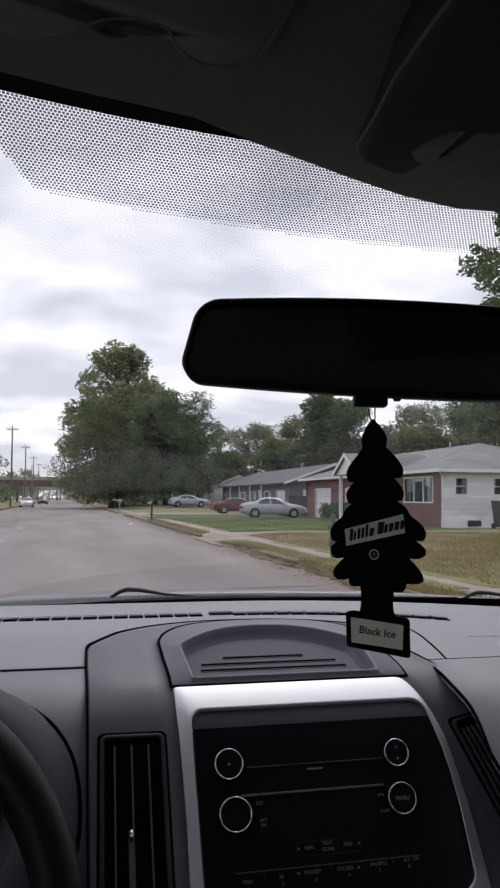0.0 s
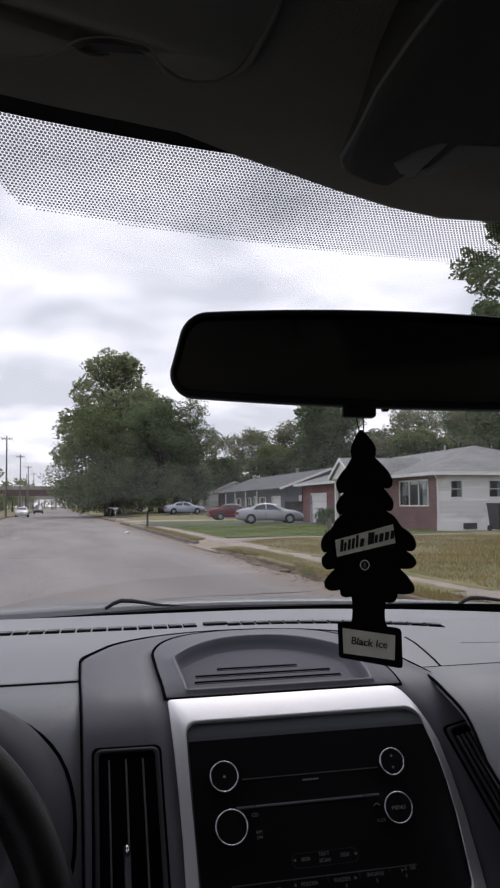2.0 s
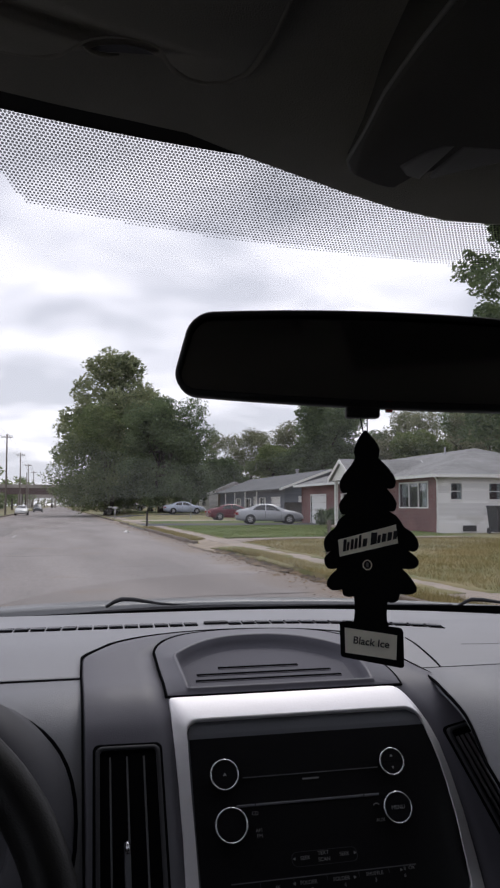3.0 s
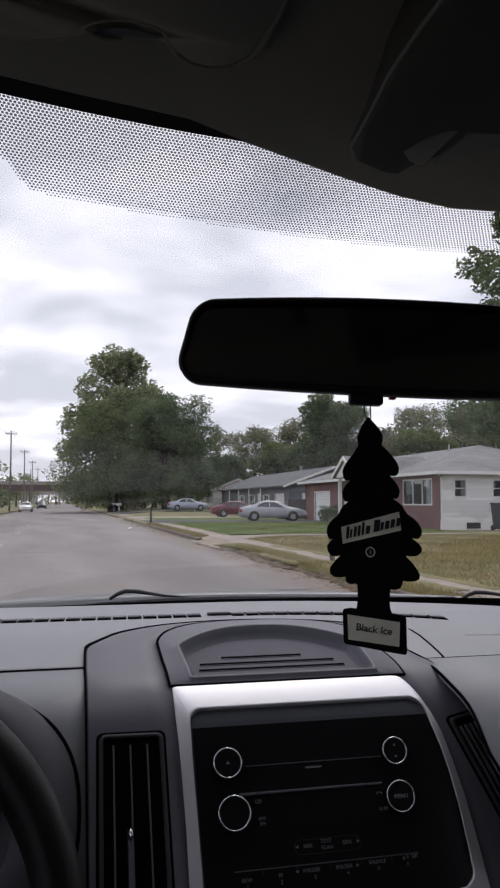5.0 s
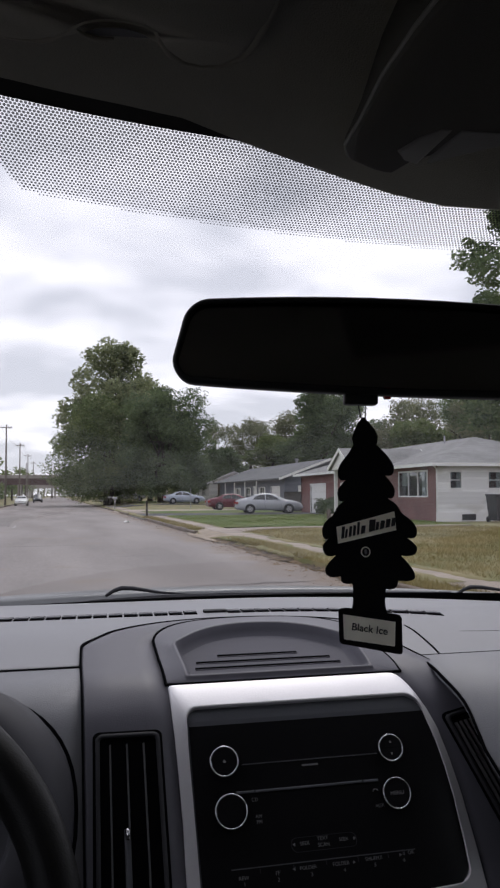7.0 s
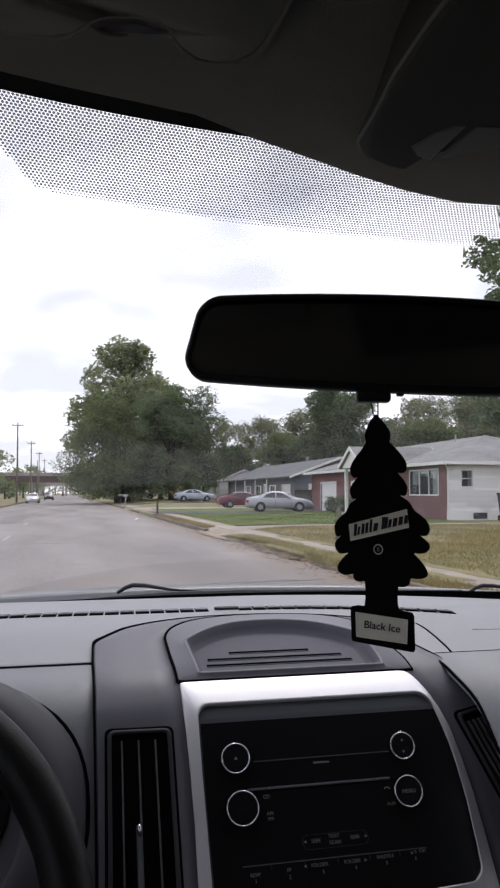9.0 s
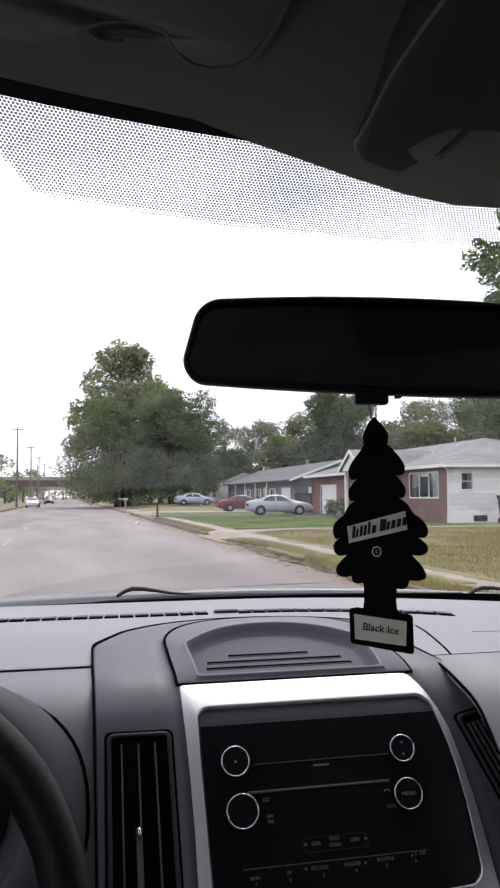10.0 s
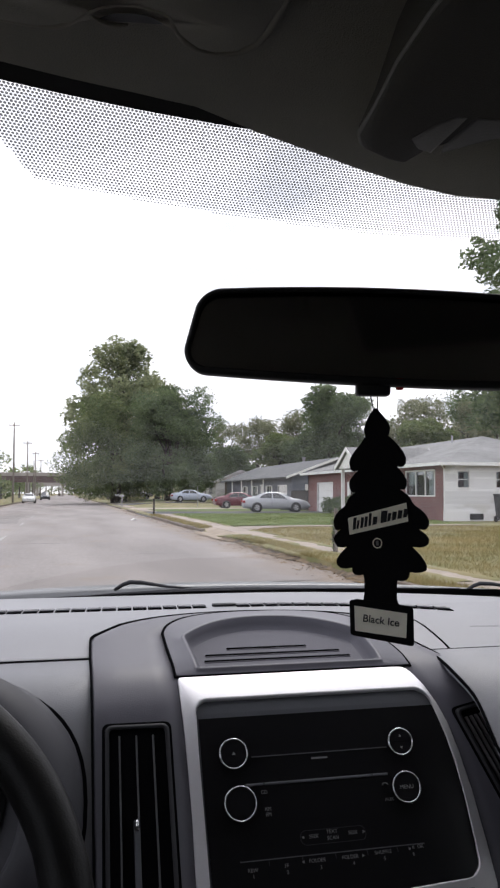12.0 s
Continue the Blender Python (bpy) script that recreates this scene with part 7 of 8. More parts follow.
def plain_house(x0, x1, y0, y1, z, wall_mat, roof_mat, kind, label, ridge=4.7, porch=None):
    h = thing("house", label=label, category="house", group="houses along the street")
    ze = z + 2.8
    ln = y1 - y0
    holes = [(2.0, 3.6, z + 0.9, z + 2.1), (5.2, 6.2, z + 0.2, z + 2.2), (8.0, 9.8, z + 0.9, z + 2.1)]
    holes = [h_ for h_ in holes if h_[1] < ln - 0.5]
    w1, m1 = wall(h, "front_wall", wall_mat, x0, y1, x0, y0, z - 0.3, ze, 0.18, holes)
    for k, o in enumerate(holes):
        if k == 1:
            panel_door(h, m1, *o, M["trim"])
        else:
            window(h, m1, *o, panes=2, shutters=M["p_black"])
    e = [(2.0, 3.0, z + 1.2, z + 2.1)]
    w2, m2 = wall(h, "end_wall", wall_mat, x0, y0, x1, y0, z - 0.3, ze, 0.18, e)
    window(h, m2, *e[0], panes=2)
    if wall_mat == M["white"]:
        boards(w1, m1, ln, z + 0.2, ze - 0.02, wall_mat, holes)
        boards(w2, m2, x1 - x0, z + 0.2, ze - 0.02, wall_mat, e)
    wall(h, "back_wall", wall_mat, x1, y0, x1, y1, z - 0.3, ze, 0.18)
    wall(h, "end_wall", wall_mat, x1, y1, x0, y1, z - 0.3, ze, 0.18)
    dark_interior(h, x0, x1, y0, y1, z)
    if kind == "hip":
        hip_roof(h, x0, x1, y0, y1, ze, z + ridge, roof_mat)
    else:
        gable_roof(h, x0, x1, y0, y1, ze - 0.1, z + ridge - 0.2, roof_mat)
        gable_end(h, x0, x1, y0, ze, z + ridge - 0.25, wall_mat)
        gable_end(h, x0, x1, y1 - 0.12, ze, z + ridge - 0.25, wall_mat)
    if porch:
        p0, p1 = porch
        gable_roof(h, x0 - 3.0, x0 + 1.0, p0, p1, ze - 0.15, ze + 1.0, roof_mat, 0.3, "x")
        gable_end(h, p0, p1, x0 - 2.9, ze - 0.1, ze + 0.95, M["white"], 0.1, "x")
        for y in (p0 + 0.1, p1 - 0.1):
            part("porch_column", boxed((x0 - 2.9, y - 0.09, z), (x0 - 2.72, y + 0.09, ze - 0.12), 0.01), M["trim"], h, "white column")
        bm = bmesh.new()
        box(bm, (x0 - 3.0, p0, z - 0.1), (x0, p1, z + 0.12))
        part("porch_floor", bm, M["concrete"], h)
    return h


plain_house(23.5, 32, 100.5, 118, 0.55, M["tanwall"], M["roof_red"], "hip", "low brown house with a reddish hip roof behind trees")
plain_house(23.0, 31, 122.5, 136, 0.55, M["white"], M["roof"], "gable", "white-sided house with a gable roof behind trees")
plain_house(20.0, 29, 15.5, 30, 0.15, M["brick"], M["roof_green"], "hip", "brick house with a dark green-grey hip roof")
plain_house(18.8, 27, -6, 11, 0.15, M["white"], M["roof"], "gable", "white-sided house with a gabled porch and dark shutters", porch=(-3.5, 3.0))
plain_house(20.0, 29, -21, -8.5, 0.15, M["tanwall"], M["roof_dark"], "hip", "dark low house with a porch behind a lamp post")
plain_house(24.0, 33, -45, -28, 0.15, M["bluewall"], M["roof_dark"], "gable", "pale blue-grey house with a low gable roof")


# ================= trees =================
def cluster_leaves(blobs, count, size, seed, squash=0.75):
    """Leaf quads scattered through uneven blobs (centre, radii); gaps come from noise."""
    r = np.random.RandomState(seed)
    vols = np.array([b[1][0] * b[1][1] * b[1][2] for b in blobs]) ** 0.72
    pick = r.choice(len(blobs), count, p=vols / vols.sum())
    cen = np.array([b[0] for b in blobs])[pick]
    rad = np.array([b[1] for b in blobs])[pick]
    d = r.normal(size=(count, 3))
    d /= np.linalg.norm(d, axis=1)[:, None]
    rr = r.uniform(0, 1, count) ** 0.28
    lump = 1 + 0.16 * np.sin(d[:, 0] * 7 + pick) * np.sin(d[:, 1] * 6 + 2 * pick) + 0.12 * np.sin(d[:, 2] * 9 + 3 * pick)
    p = cen + d * rad * (rr * lump)[:, None]
    # twigs: pull leaves together in small tufts
    tuft = 0.9
    q = np.floor(p / tuft)
    h = np.sin(q @ np.array([12.9898, 78.233, 37.719])) * 43758.5453
    h = h - np.floor(h)
    keep = h > 0.20
    p = p[keep]
    n = len(p)
    u = r.normal(size=(n, 3))
    u[:, 2] *= 0.6
    u /= np.linalg.norm(u, axis=1)[:, None]
    w = np.cross(u, r.normal(size=(n, 3)))
    w /= np.linalg.norm(w, axis=1)[:, None]
    s = size * r.uniform(0.6, 1.3, n)[:, None]
    v = np.stack([p - u * s, p + w * s * squash * 0.55, p + u * s, p - w * s * squash * 0.55], axis=1).reshape(-1, 3)
    return v, n


def leaf_mesh(name, v, n, material, parent, lab=""):
    me = bpy.data.meshes.new(name)
    me.vertices.add(4 * n)
    me.vertices.foreach_set("co", v.astype(np.float32).ravel())
    me.loops.add(4 * n)
    me.loops.foreach_set("vertex_index", np.arange(4 * n, dtype=np.int32))
    me.polygons.add(n)
    me.polygons.foreach_set("loop_start", np.arange(0, 4 * n, 4, dtype=np.int32))
    me.update(calc_edges=True)
    me.materials.append(material)
    ob = new(name, me)
    ob.parent = parent
    if lab:
        ob["label"] = lab
    return ob


def tree(x, y, height, spread, material, seed, label, trunk_r=0.28, base=0.22, leaves=9000, size=0.22, forks=1, name="tree", top=0.55, lean_x=0.0, dome=0):
    """Tapered trunk, forked limbs, and a crown of many small leaves with an uneven outline."""
    r = random.Random(seed)
    z = ground_z(x, y) - 0.05
    t = thing(name, pose(x, y, z), label, "tree" if name == "tree" else "bush", "trees")
    limbs, blobs = bmesh.new(), []
    fork_z = height * base
    for f in range(forks):
        a = r.uniform(0, 6.28)
        off = 0.0 if forks == 1 else trunk_r * 1.0
        tip = Vector((math.cos(a) * spread * 0.25 * (forks > 1) + lean_x, math.sin(a) * spread * 0.25 * (forks > 1), height * 0.72))
        start = Vector((math.cos(a) * off, math.sin(a) * off, 0))
        pts = [start + (tip - start) * k / 7 + Vector((r.uniform(-0.12, 0.12), r.uniform(-0.12, 0.12), 0)) * k for k in range(8)]
        rad = [trunk_r * (1.5 if k == 0 else 1.0 - 0.11 * k) * (1 if forks == 1 else 0.75) for k in range(8)]
        tube(pts, rad, 9, bm=limbs)
        for k in range(10):
            h = r.uniform(0.35, 1.0)
            p0 = pts[min(7, int(h * 7))]
            a2 = r.uniform(0, 6.28)
            reach = spread * r.uniform(0.45, 0.9) * (1.05 - 0.45 * abs(h - 0.5))
            rise = r.uniform(0.15, 0.95)
            if top >= 0.9:
                reach *= 1.08 - rise
            end = Vector((p0.x + math.cos(a2) * reach, p0.y + math.sin(a2) * reach, fork_z + (height * 0.92 - fork_z) * rise))
            mid = (p0 + end) / 2 + Vector((r.uniform(-0.4, 0.4), r.uniform(-0.4, 0.4), r.uniform(0.1, 0.8)))
            tube([p0, mid, end], [trunk_r * 0.38, trunk_r * 0.22, trunk_r * 0.05], 6, bm=limbs)
            b = spread * r.uniform(0.24, 0.42)
            blobs.append((tuple(end), (b, b, b * r.uniform(0.65, 0.95))))
    for k in range(int(16 + spread * 2)):
        a2, q = r.uniform(0, 6.28), r.uniform(0, 1) ** 0.6
        zz = r.uniform(0.0, 1.0)
        prof = math.sin(math.pi * min(0.97, 0.16 + 0.80 * zz) ** (0.9 if top > 0.5 else 0.7)) if top < 0.9 else (1.02 - zz) ** 0.62
        rr = spread * q * max(0.22, prof)
        b = spread * r.uniform(0.20, 0.38) * (1.0 - 0.5 * zz * (top >= 0.9))
        blobs.append(((math.cos(a2) * rr + lean_x * zz, math.sin(a2) * rr, fork_z + (height - b * 0.7 - fork_z) * zz), (b, b, b * 0.75)))
    for k in range(dome):
        a2, up = 2.4 * k, r.uniform(0.0, 1.0)
        rr = spread * 0.74 * math.sqrt(max(0.05, 1 - (max(0.0, up - 0.25) / 0.78) ** 2)) * r.uniform(0.8, 1.05) * (0.75 + 0.25 * min(1.0, up / 0.3))
        b = spread * r.uniform(0.24, 0.32)
        blobs.append(((math.cos(a2) * rr, math.sin(a2) * rr, height * (0.10 + 0.74 * up)), (b, b, b * 0.8)))
    part("trunk", limbs, M["bark"], t, "grey-brown bark", True)
    v, n = cluster_leaves(blobs, leaves, size, seed)
    leaf_mesh("crown", v, n, material, t, "")
    return t


# the large group beside the street ahead
tree(8.1, 115, 24.4, 9.6, M["leaf_pale"], 121, "tall broad green tree rising behind the others", 0.42, 0.40, 27000, 0.34, 1, top=1.0)
tree(6.4, 109, 16.0, 7.2, M["leaf"], 22, "broad green tree overhanging the street", 0.38, 0.09, 95000, 0.17, 2, dome=46)
tree(13.0, 102, 15.2, 5.6, M["leaf_dark"], 23, "dense dark green tree with several trunks", 0.30, 0.08, 70000, 0.165, 3, dome=34)
tree(17.0, 112, 12.0, 4.5, M["leaf_dark"], 24, "dark green tree beside a house", 0.30, 0.14, 20000, 0.17, 2)
tree(8.5, 126, 14.0, 5.5, M["leaf"], 25, "green tree with low overhanging boughs", 0.36, 0.14, 13000, 0.26, 1)
tree(14.5, 129, 13.0, 5.5, M["leaf"], 26, "green tree above the parked truck", 0.36, 0.18, 11000, 0.26, 1)
tree(16.8, 103, 7.5, 2.6, M["leaf_dark"], 27, "small dark tree in front of a house", 0.14, 0.18, 5000, 0.2, 2)
# behind the houses
back = [(22, 150, 13, 5.5, "leaf_dark", 31), (29, 148, 15, 5.5, "leaf_grey", 32), (34, 140, 15.5, 5.5, "leaf_grey", 33), (39, 130, 16, 6.0, "leaf_grey", 34), (39, 117, 17, 5.6, "leaf_dark", 35),
        (45, 118, 17.5, 6.0, "leaf_dark", 36), (49, 108, 15.5, 5.5, "leaf_grey", 37), (53, 112, 17, 6, "leaf_grey", 38), (57, 104, 15, 6, "leaf_grey", 39), (62, 112, 17, 6.5, "leaf_dark", 40), (26, 128, 10, 4.5, "leaf_dark", 41),
        (33, 122, 11, 4.5, "leaf", 42), (68, 120, 18, 8, "leaf_dark", 48), (45, 92, 11, 4.5, "leaf", 49), (52, 88, 12, 5, "leaf_grey", 50)]
for x, y, h, s, mt, sd in back:
    tree(x, y, h, s, M[mt], sd, "tall tree with thin grey-green foliage behind the houses" if mt == "leaf_grey" else "tall dark green tree behind the houses", 0.3, 0.12, 17000 if mt == "leaf_grey" else 42000, 0.19, 1)
tree(33.8, 53.0, 25.5, 5.4, M["leaf_dark"], 43, "tall dark tree behind the brick house", 0.35, 0.2, 26000, 0.24, 1)
tree(36.5, 57.0, 18.0, 5.0, M["leaf_dark"], 44, "dark tree behind the brick house", 0.35, 0.2, 9000, 0.22, 1)
tree(36.5, 108.0, 17.3, 5.4, M["leaf_dark"], 52, "dense dark green tree behind a long grey-blue house", 0.4, 0.10, 60000, 0.2, 2)
# passed earlier on
tree(13.0, -31.0, 13.5, 6.0, M["leaf"], 45, "broad green yard tree", 0.35, 0.2, 8000, 0.26, 1)
tree(13.5, -41.0, 11.0, 5.0, M["leaf_maroon"], 46, "dark maroon-leaved yard tree", 0.3, 0.2, 8000, 0.22, 1)
tree(15.5, -14.0, 12.0, 5.0, M["leaf_dark"], 47, "dark green yard tree near a porch", 0.32, 0.2, 8000, 0.24, 1)
tree(31.0, 4.0, 16.0, 6.0, M["leaf_dark"], 48, "tall dark tree behind a white house", 0.35, 0.2, 7000, 0.28, 1)


def bush(x, y, w, h, material, seed, label):
    t = thing("bush", pose(x, y, ground_z(x, y) - 0.02), label, "bush", "bushes")
    r = random.Random(seed)
    stems = bmesh.new()
    blobs = []
    for k in range(7):
        p = Vector((r.uniform(-w, w) * 0.6, r.uniform(-w, w) * 0.6, h * r.uniform(0.35, 0.75)))
        tube([(p.x * 0.2, p.y * 0.2, 0), p], [0.03, 0.012], 5, bm=stems)
        blobs.append((tuple(p), (w * 0.5, w * 0.5, h * 0.35)))
    part("stems", stems, M["bark"], t)
    v, n = cluster_leaves(blobs, 2200 if w > 0.2 else 260, 0.07 + 0.02 * h if w > 0.2 else 0.05, seed)
    leaf_mesh("foliage", v, n, material, t)


for k, y in enumerate((48.6, 49.9, 51.2)):
    bush(17.6, y, 0.9, 1.15, M["leaf_dark"], 60 + k, "clipped dark green hedge bush before the brick garage")
bush(14.8, -2.5, 1.2, 1.5, M["leaf"], 66, "green shrub on a lawn")
bush(16.5, -12.0, 1.8, 2.0, M["leaf_dark"], 67, "large dark shrub before a house")
bush(9.6, 152.0, 2.5, 3.0, M["leaf_light"], 68, "yellow-green scrub on an embankment")
bush(14.0, 150.0, 3.0, 3.4, M["leaf_light"], 69, "yellow-green scrub on an embankment")
bush(6.0, 17.25, 0.10, 1.0, M["leaf"], 70, "thin vine round a wooden post")

# ================= street things =================
def mailbox(x, y, label, boxed_top=True, post_mat="post", post_label="dark wooden post"):
    mb = thing("mailbox", pose(x, y, ground_z(x, y)), label, "mailbox", "mailboxes")
    part("post", boxed((-0.06, -0.06, -0.05), (0.06, 0.06, 1.02), 0.01), M[post_mat], mb, post_label)
    if boxed_top:
        line = [(-0.09, 0.0), (0.09, 0.0), (0.09, 0.11)] + [(0.09 * math.cos(radians(a)), 0.11 + 0.09 * math.sin(radians(a))) for a in range(20, 180, 20)] + [(-0.09, 0.11)]
        part("box", prism(line, 0.48), M["mailbox"], mb, "grey metal box", False, pose(0.22, 0, 1.02, 90, 0, 90) @ Matrix.Translation((0, 0, -0.48)))
        part("flag", boxed((-0.05, 0.10, 1.12), (0.07, 0.112, 1.17), 0.002), M["taillight"], mb)
    return mb


mailbox(5.38, 49.6, "bare dark wooden post of a mailbox beside the kerb", boxed_top=False)
mailbox(5.40, 78.5, "grey metal mailbox on a pale wooden post beside the kerb", post_mat="line", post_label="pale weathered post")
mailbox(6.5, 104.0, "grey metal mailbox on a wooden post under trees")
mailbox(6.5, 2.5, "grey metal mailbox on a post with flowers at its foot")
bush(6.3, 2.4, 0.3, 0.5, M["leaf_light"], 77, "small yellow flowering plant round a mailbox post")
post = thing("yard_post", pose(6.0, 17.2, 0.12), "short brown wooden post beside the kerb", "post")
part("post", boxed((-0.035, -0.035, -0.05), (0.035, 0.035, 1.05), 0.006), M["pole"], post)
post = thing("yard_post", pose(13.2, 80.5, 0.2), "thin grey metal post on a lawn", "post")
part("post", boxed((-0.03, -0.03, -0.05), (0.03, 0.03, 2.0), 0.006), M["fencemetal"], post)


def wheelie_bin(x, y, turn, label, size=1.0):
    b = thing("wheelie_bin", pose(x, y, ground_z(x, y) + 0.01, 0, 0, turn) @ Matrix.Scale(size, 4), label, "bin", "bins")
    bm = loft([(0.06, 0.24), (0.9, 0.30)], lambda z, w: [(-w, -w, z), (w, -w, z), (w, w, z), (-w, w, z)])
    part("bin_body", bm, M["bin"], b)
    part("lid", boxed((-0.33, -0.34, 0.90), (0.33, 0.33, 0.97), 0.025), M["bin"], b, "", True)
    part("handle", tube([(-0.25, 0.36, 0.92), (0.25, 0.36, 0.92)], 0.02, 8), M["bin"], b)
    for s in (-0.26, 0.26):
        bm = bmesh.new()
        bmesh.ops.create_cone(bm, cap_ends=True, segments=16, radius1=0.1, radius2=0.1, depth=0.05)
        part("bin_wheel", bm, M["tyre"], b, "", False, pose(s, 0.24, 0.1, 0, 90))


wheelie_bin(20.75, 34.6, 5, "dark wheeled rubbish bin beside a white house end", 1.4)
wheelie_bin(16.9, 60.5, 0, "dark wheeled rubbish bin beside a driveway")
wheelie_bin(17.8, 60.8, 10, "dark wheeled rubbish bin beside a driveway")

fence = thing("fence", label="dark wooden picket fence between two houses", category="fence")
for k in range(22):
    y = 60.5 + k * 0.24
    part("picket", boxed((18.9, y, 0.12), (18.93, y + 0.2, 1.75)), M["fence"], fence)
part("rail", boxed((18.935, 60.5, 0.5), (18.98, 65.8, 0.58)), M["fence"], fence)
part("rail", boxed((18.935, 60.5, 1.4), (18.98, 65.8, 1.48)), M["fence"], fence)

litter = bmesh.new()
vs = [litter.verts.new((3.55 + dx, 44.0 + dy, 0.012 + z)) for dx, dy, z in ((0, 0, 0.01), (0.22, 0.03, 0.05), (0.30, 0.16, 0.0), (0.12, 0.22, 0.09), (-0.04, 0.12, 0.02))]
litter.faces.new(vs)
ret = bmesh.ops.extrude_face_region(litter, geom=litter.faces[:], use_keep_orig=True)
bmesh.ops.translate(litter, verts=[g for g in ret["geom"] if isinstance(g, bmesh.types.BMVert)], vec=(0, 0, 0.02))
tagged(link_bm("litter", litter, M["litter"]), "crumpled white paper on the road", "litter")


def utility_pole(x, y, h, arm=True):
    p = thing("utility_pole", pose(x, y, ground_z(x, y) - 0.1), "weathered wooden utility pole with a crossarm beside the road", "utility pole", "utility poles")
    part("pole", tube([(0, 0, 0), (0.03, 0, h * 0.5), (0.0, 0, h)], [0.15, 0.125, 0.09], 10), M["pole"], p, "", True)
    if arm:
        part("crossarm", boxed((-0.8, -0.06, h - 0.5), (0.8, 0.06, h - 0.38)), M["pole"], p)
        for q in (-0.72, -0.34, 0.34, 0.72):
            part("insulator", tube([(q, 0, h - 0.36), (q, 0, h - 0.16)], [0.05, 0.035], 8), M["rim"], p)
    return p


POLES = [(-7.3, 118, 11.6), (-7.3, 160, 11.6), (-7.3, 202, 11.6), (-7.3, 246, 11.6), (-7.9, 70, 11.6), (-7.9, 28, 11.6), (-7.9, -16, 11.6)]
for x, y, h in POLES:
    utility_pole(x, y, h)
utility_pole(-7.2, 190, 9.0, False)
utility_pole(6.6, 220, 9.0, False)
lines = thing("power_line", label="thin black wires sagging between the poles", category="power line")
run = sorted(POLES, key=lambda p: p[1])
for q in (-0.72, -0.34, 0.34, 0.72):
    for (xa, ya, ha), (xb, yb, hb) in zip(run, run[1:]):
        pts = [(xa + (xb - xa) * k / 10 + q, ya + (yb - ya) * k / 10, ha - 0.25 + (hb - ha) * k / 10 - 0.7 * 4 * (k / 10) * (1 - k / 10)) for k in range(11)]
        part("wire", tube(pts, 0.012, 4), M["wire"], lines)

for y in (-2.2, -1.1, 0.2):
    ch = thing("porch_chair", pose(16.9, y, 0.27, 0, 0, 180), "brown garden chair on a covered porch", "chair", "porch chairs")
    part("seat", boxed((-0.22, -0.22, 0.40), (0.22, 0.22, 0.45), 0.01), M["pole"], ch)
    part("backrest", boxed((-0.24, -0.22, 0.45), (-0.20, 0.22, 0.90), 0.01), M["pole"], ch)
    for a in (-0.19, 0.19):
        for b in (-0.19, 0.19):
            part("leg", boxed((a - 0.02, b - 0.02, 0.0), (a + 0.02, b + 0.02, 0.40)), M["pole"], ch)

# lamp post and chain-link fence seen near the houses
lp = thing("lamp_post", pose(13.0, -17.5, 0.13), "black garden lamp post with a lantern", "lamp post")
part("post", tube([(0, 0, 0), (0, 0, 2.0)], 0.05, 10), M["p_black"], lp)
part("lantern", tube([(0, 0, 2.0), (0, 0, 2.1), (0, 0, 2.35), (0, 0, 2.45)], [0.06, 0.12, 0.15, 0.03], 6), M["headlight"], lp)
cf = thing("wire_fence", label="galvanised wire fence behind the parked truck", category="fence")
for k in range(9):
    y = 138 + k * 2.4
    part("post", tube([(17.2 + k * 0.5, y, 0.45), (17.2 + k * 0.5, y, 2.4)], 0.04, 8), M["fencemetal"], cf)
for z in (0.6, 1.4, 2.35):
    part("wire", tube([(17.2, 138, z), (21.2, 157.2, z)], 0.02, 6), M["fencemetal"], cf)
bl = thing("concrete_barrier", pose(7.5, 150, 0.5), "pale concrete barrier block beside the road", "barrier")
part("block", boxed((0, 0, -0.05), (2.6, 0.6, 0.75), 0.06), M["bridge"], bl, "", True)

# ================= road bridge ahead =================
br = thing("road_bridge", label="low road bridge with maroon steel girder and concrete parapet", category="bridge")
BY = 205
part("girder", boxed((-60, BY, 4.25), (16, BY + 0.5, 5.75)), M["girder"], br, "maroon steel girder")
part("girder", boxed((-60, BY + 9, 4.25), (16, BY + 9.5, 5.75)), M["girder"], br, "maroon steel girder")
for k in range(38):
    part("stiffener", boxed((-59.5 + 2 * k, BY - 0.12, 4.35), (-59.4 + 2 * k, BY, 5.65)), M["girder"], br)
part("deck", boxed((-60, BY - 0.5, 5.75), (16, BY + 10, 6.1)), M["bridge"], br)
part("parapet", boxed((-60, BY - 0.5, 6.1), (16, BY - 0.2, 6.6)), M["bridge"], br, "concrete parapet")
part("abutment", boxed((13.6, BY - 0.4, -0.1), (18, BY + 10, 5.7)), M["bridge"], br)
part("abutment", boxed((-62, BY - 0.4, -0.1), (-58, BY + 10, 5.7)), M["bridge"], br)
for x in (-9.8, -24, -40):
    part("pier", boxed((x, BY + 0.2, -0.1), (x + 0.9, BY + 9.3, 4.25), 0.05), M["bridge"], br)
bank = bmesh.new()
prof = [(7.2, 0.0), (17, 5.4), (60, 6.3), (120, 6.3), (120, -0.1)]
r0 = [bank.verts.new((x, BY - 6, z)) for x, z in prof]
r1 = [bank.verts.new((x + 0.5, BY + 16, z)) for x, z in prof]
rm = [bank.verts.new((x + 9 if x < 100 else x, BY - 22, 0.0 if z > 0 else z)) for x, z in prof]
for a, b in ((r0, r1), (rm, r0)):
    for i in range(4):
        bank.faces.new((a[i], a[i + 1], b[i + 1], b[i]))
tagged(link_bm("embankment", bank, M["drygrass"], None, "", True), "grassy embankment that carries the bridge", "embankment", kind="structure")

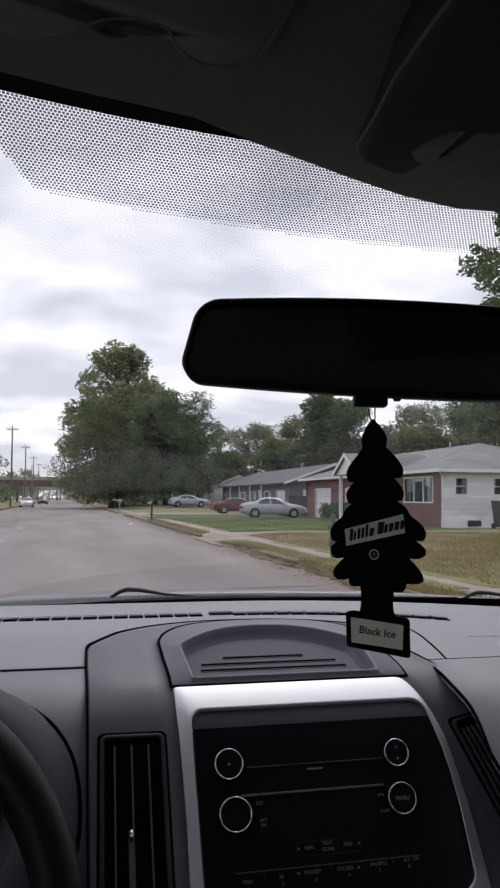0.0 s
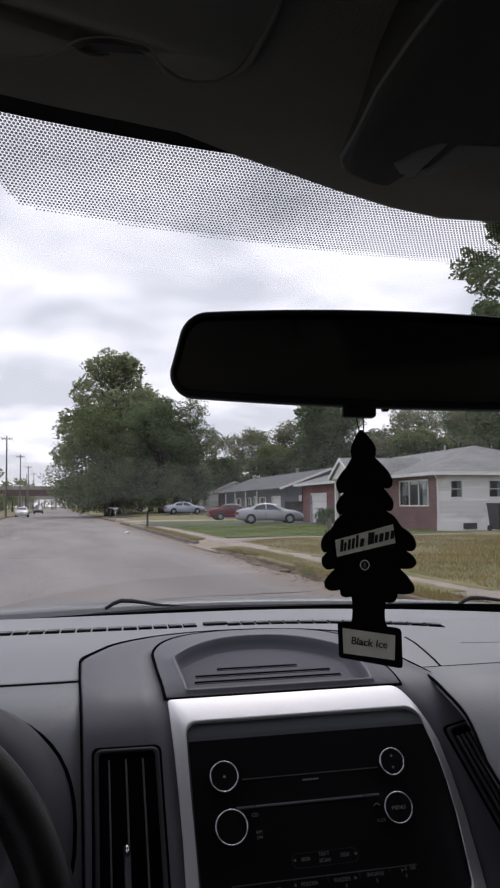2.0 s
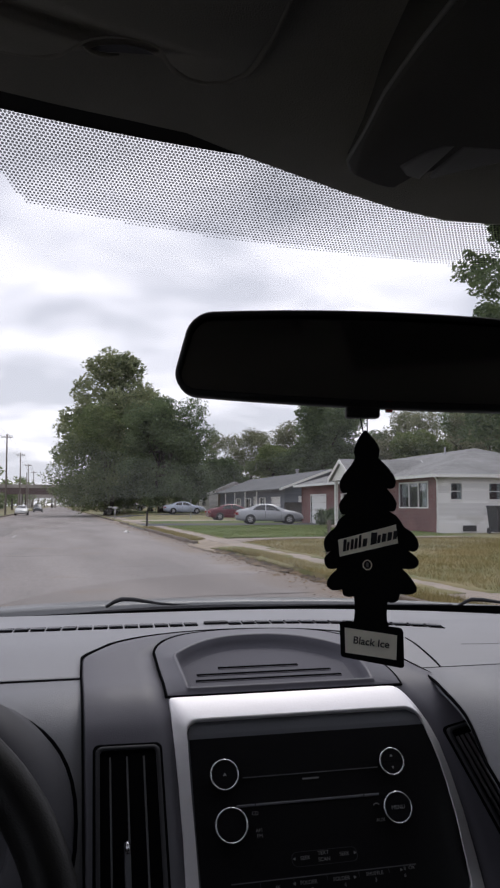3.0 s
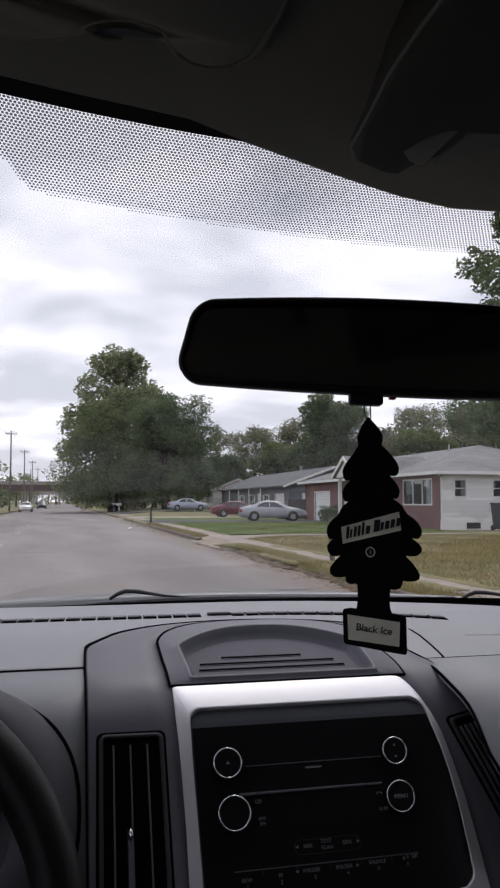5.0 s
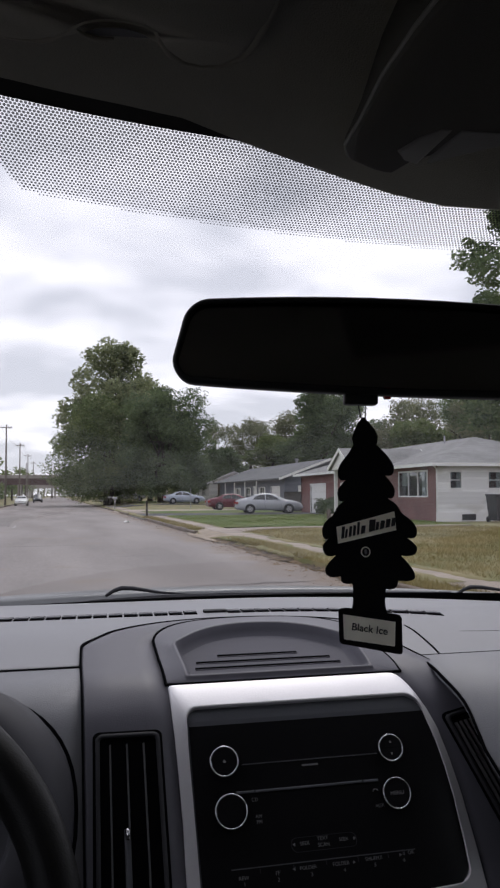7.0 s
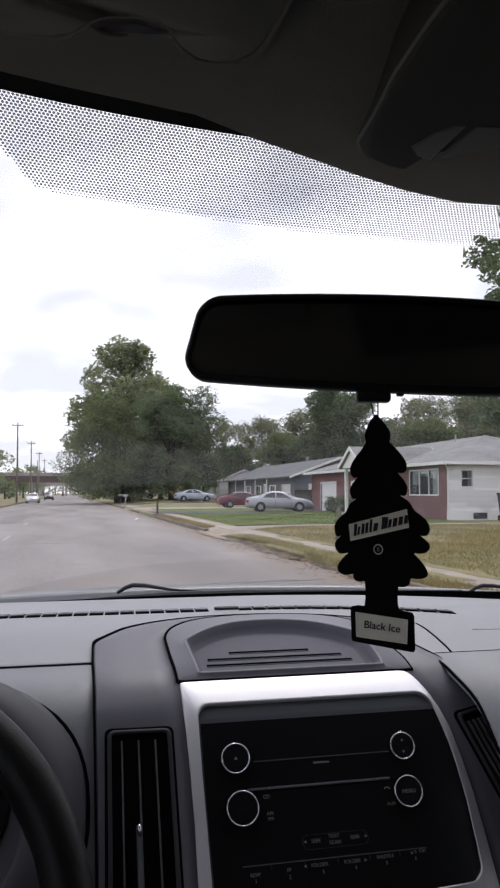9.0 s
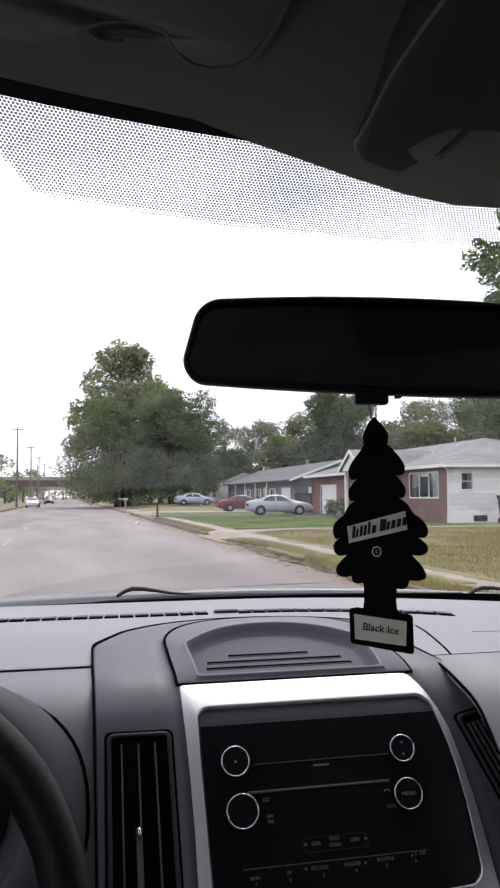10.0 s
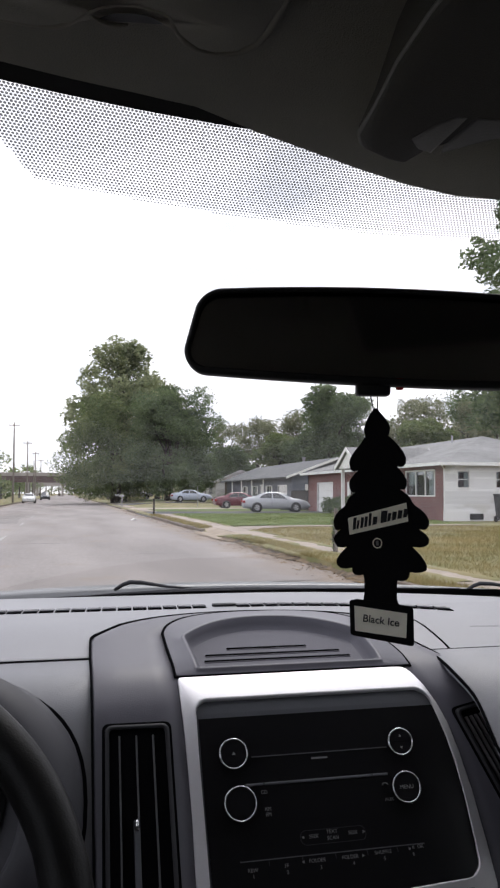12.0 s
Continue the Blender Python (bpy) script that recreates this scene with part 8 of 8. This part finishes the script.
# distance: woods on both sides and beyond the bridge
rnd = random.Random(88)
def woods(name, spots, material, seed, label, leaves):
    t = thing(name, None, label, "trees", kind="stuff")
    r = random.Random(seed)
    blobs, stems = [], bmesh.new()
    for x, y, h, w in spots:
        tube([(x, y, 0), (x, y, h * 0.6)], [0.3, 0.12], 6, bm=stems)
        for k in range(9):
            b = w * r.uniform(0.3, 0.5)
            blobs.append(((x + r.uniform(-w, w) * 0.7, y + r.uniform(-w, w) * 0.7, h * r.uniform(0.2, 0.92)), (b, b, b * 0.8)))
    part("trunks", stems, M["bark"], t)
    v, n = cluster_leaves(blobs, leaves, 0.55, seed)
    leaf_mesh("foliage", v, n, material, t)


woods("far_woods", [(rnd.uniform(-60, -12), rnd.uniform(215, 330), rnd.uniform(9, 13), 5) for k in range(34)], M["leaf"], 90, "distant green woods beside the road", 16000)
woods("far_woods", [(rnd.uniform(12, 90), rnd.uniform(225, 340), rnd.uniform(9, 14), 5) for k in range(40)], M["leaf_dark"], 91, "distant dark green woods beyond the bridge", 16000)
woods("far_woods", [(rnd.uniform(-40, 60), rnd.uniform(420, 560), rnd.uniform(9, 13), 7) for k in range(34)], M["leaf_grey"], 92, "hazy woods closing the far end of the road", 12000)
woods("far_woods", [(rnd.uniform(-22, -13), rnd.uniform(120, 200), rnd.uniform(5, 7), 3.5) for k in range(12)], M["leaf"], 93, "roadside trees beyond the poles", 9000)
far = thing("far_bridge", label="distant concrete bridge across the road", category="bridge")
part("deck", boxed((-80, 400, 5.0), (80, 408, 6.8)), M["bridge"], far)
for x in (-14, -2, 10, 22):
    part("pier", boxed((x, 401, 0), (x + 1, 407, 5.0)), M["bridge"], far)

# ================= kerb stones and pavement slabs (pieces) =================
kerb = tagged(new("kerb"), "chipped pale concrete kerb with gaps at the driveways", "kerb", kind="structure")
pave = tagged(new("pavement"), "narrow pale concrete pavement of square slabs", "pavement", kind="structure")
rnd = random.Random(12)
kerb_mesh = boxed((0, 0, -0.12), (0.15, 1.985, 0.15), 0.025)
me_k = bpy.data.meshes.new("kerb_stone")
kerb_mesh.to_mesh(me_k)
kerb_mesh.free()
me_k.materials.append(M["kerb"])
slab_mesh = boxed((0, 0, -0.05), (0.95, 1.485, 0.028), 0.006, 1)
me_s = bpy.data.meshes.new("slab")
slab_mesh.to_mesh(me_s)
slab_mesh.free()
me_s.materials.append(M["concrete"])
y = -70.0
while y < 130:
    if not any(y0 - 1.6 < y < y1 + 0.2 for y0, y1, x1, kk in DRIVES) and not 11.5 < y < BARE[1] - 1.0 and not 46.5 < y < 52:
        k = new("kerb_stone", me_k)
        k.matrix_basis = pose(ROAD_R + rnd.uniform(-0.012, 0.012), y, rnd.uniform(-0.02, 0.006), rnd.uniform(-0.4, 0.4), 0, rnd.uniform(-0.3, 0.3))
        k.parent = kerb
    y += 2.0
y = -70.0
while y < 100:
    if not any(y0 - 1.5 < y < y1 + 0.1 for y0, y1, x1, kk in DRIVES):
        s = new("slab", me_s)
        s.matrix_basis = pose(5.68 + rnd.uniform(-0.02, 0.02), y, ground_z(6.2, y) + rnd.uniform(-0.004, 0.008), rnd.uniform(-0.4, 0.4), rnd.uniform(-0.4, 0.4), 0)
        s.parent = pave
    y += 1.5
y = -70.0
while y < 190:
    k = new("kerb_stone", me_k)
    k.matrix_basis = pose(ROAD_L - 0.17 + rnd.uniform(-0.012, 0.012), y, rnd.uniform(-0.02, 0.0))
    k.parent = kerb
    y += 2.0
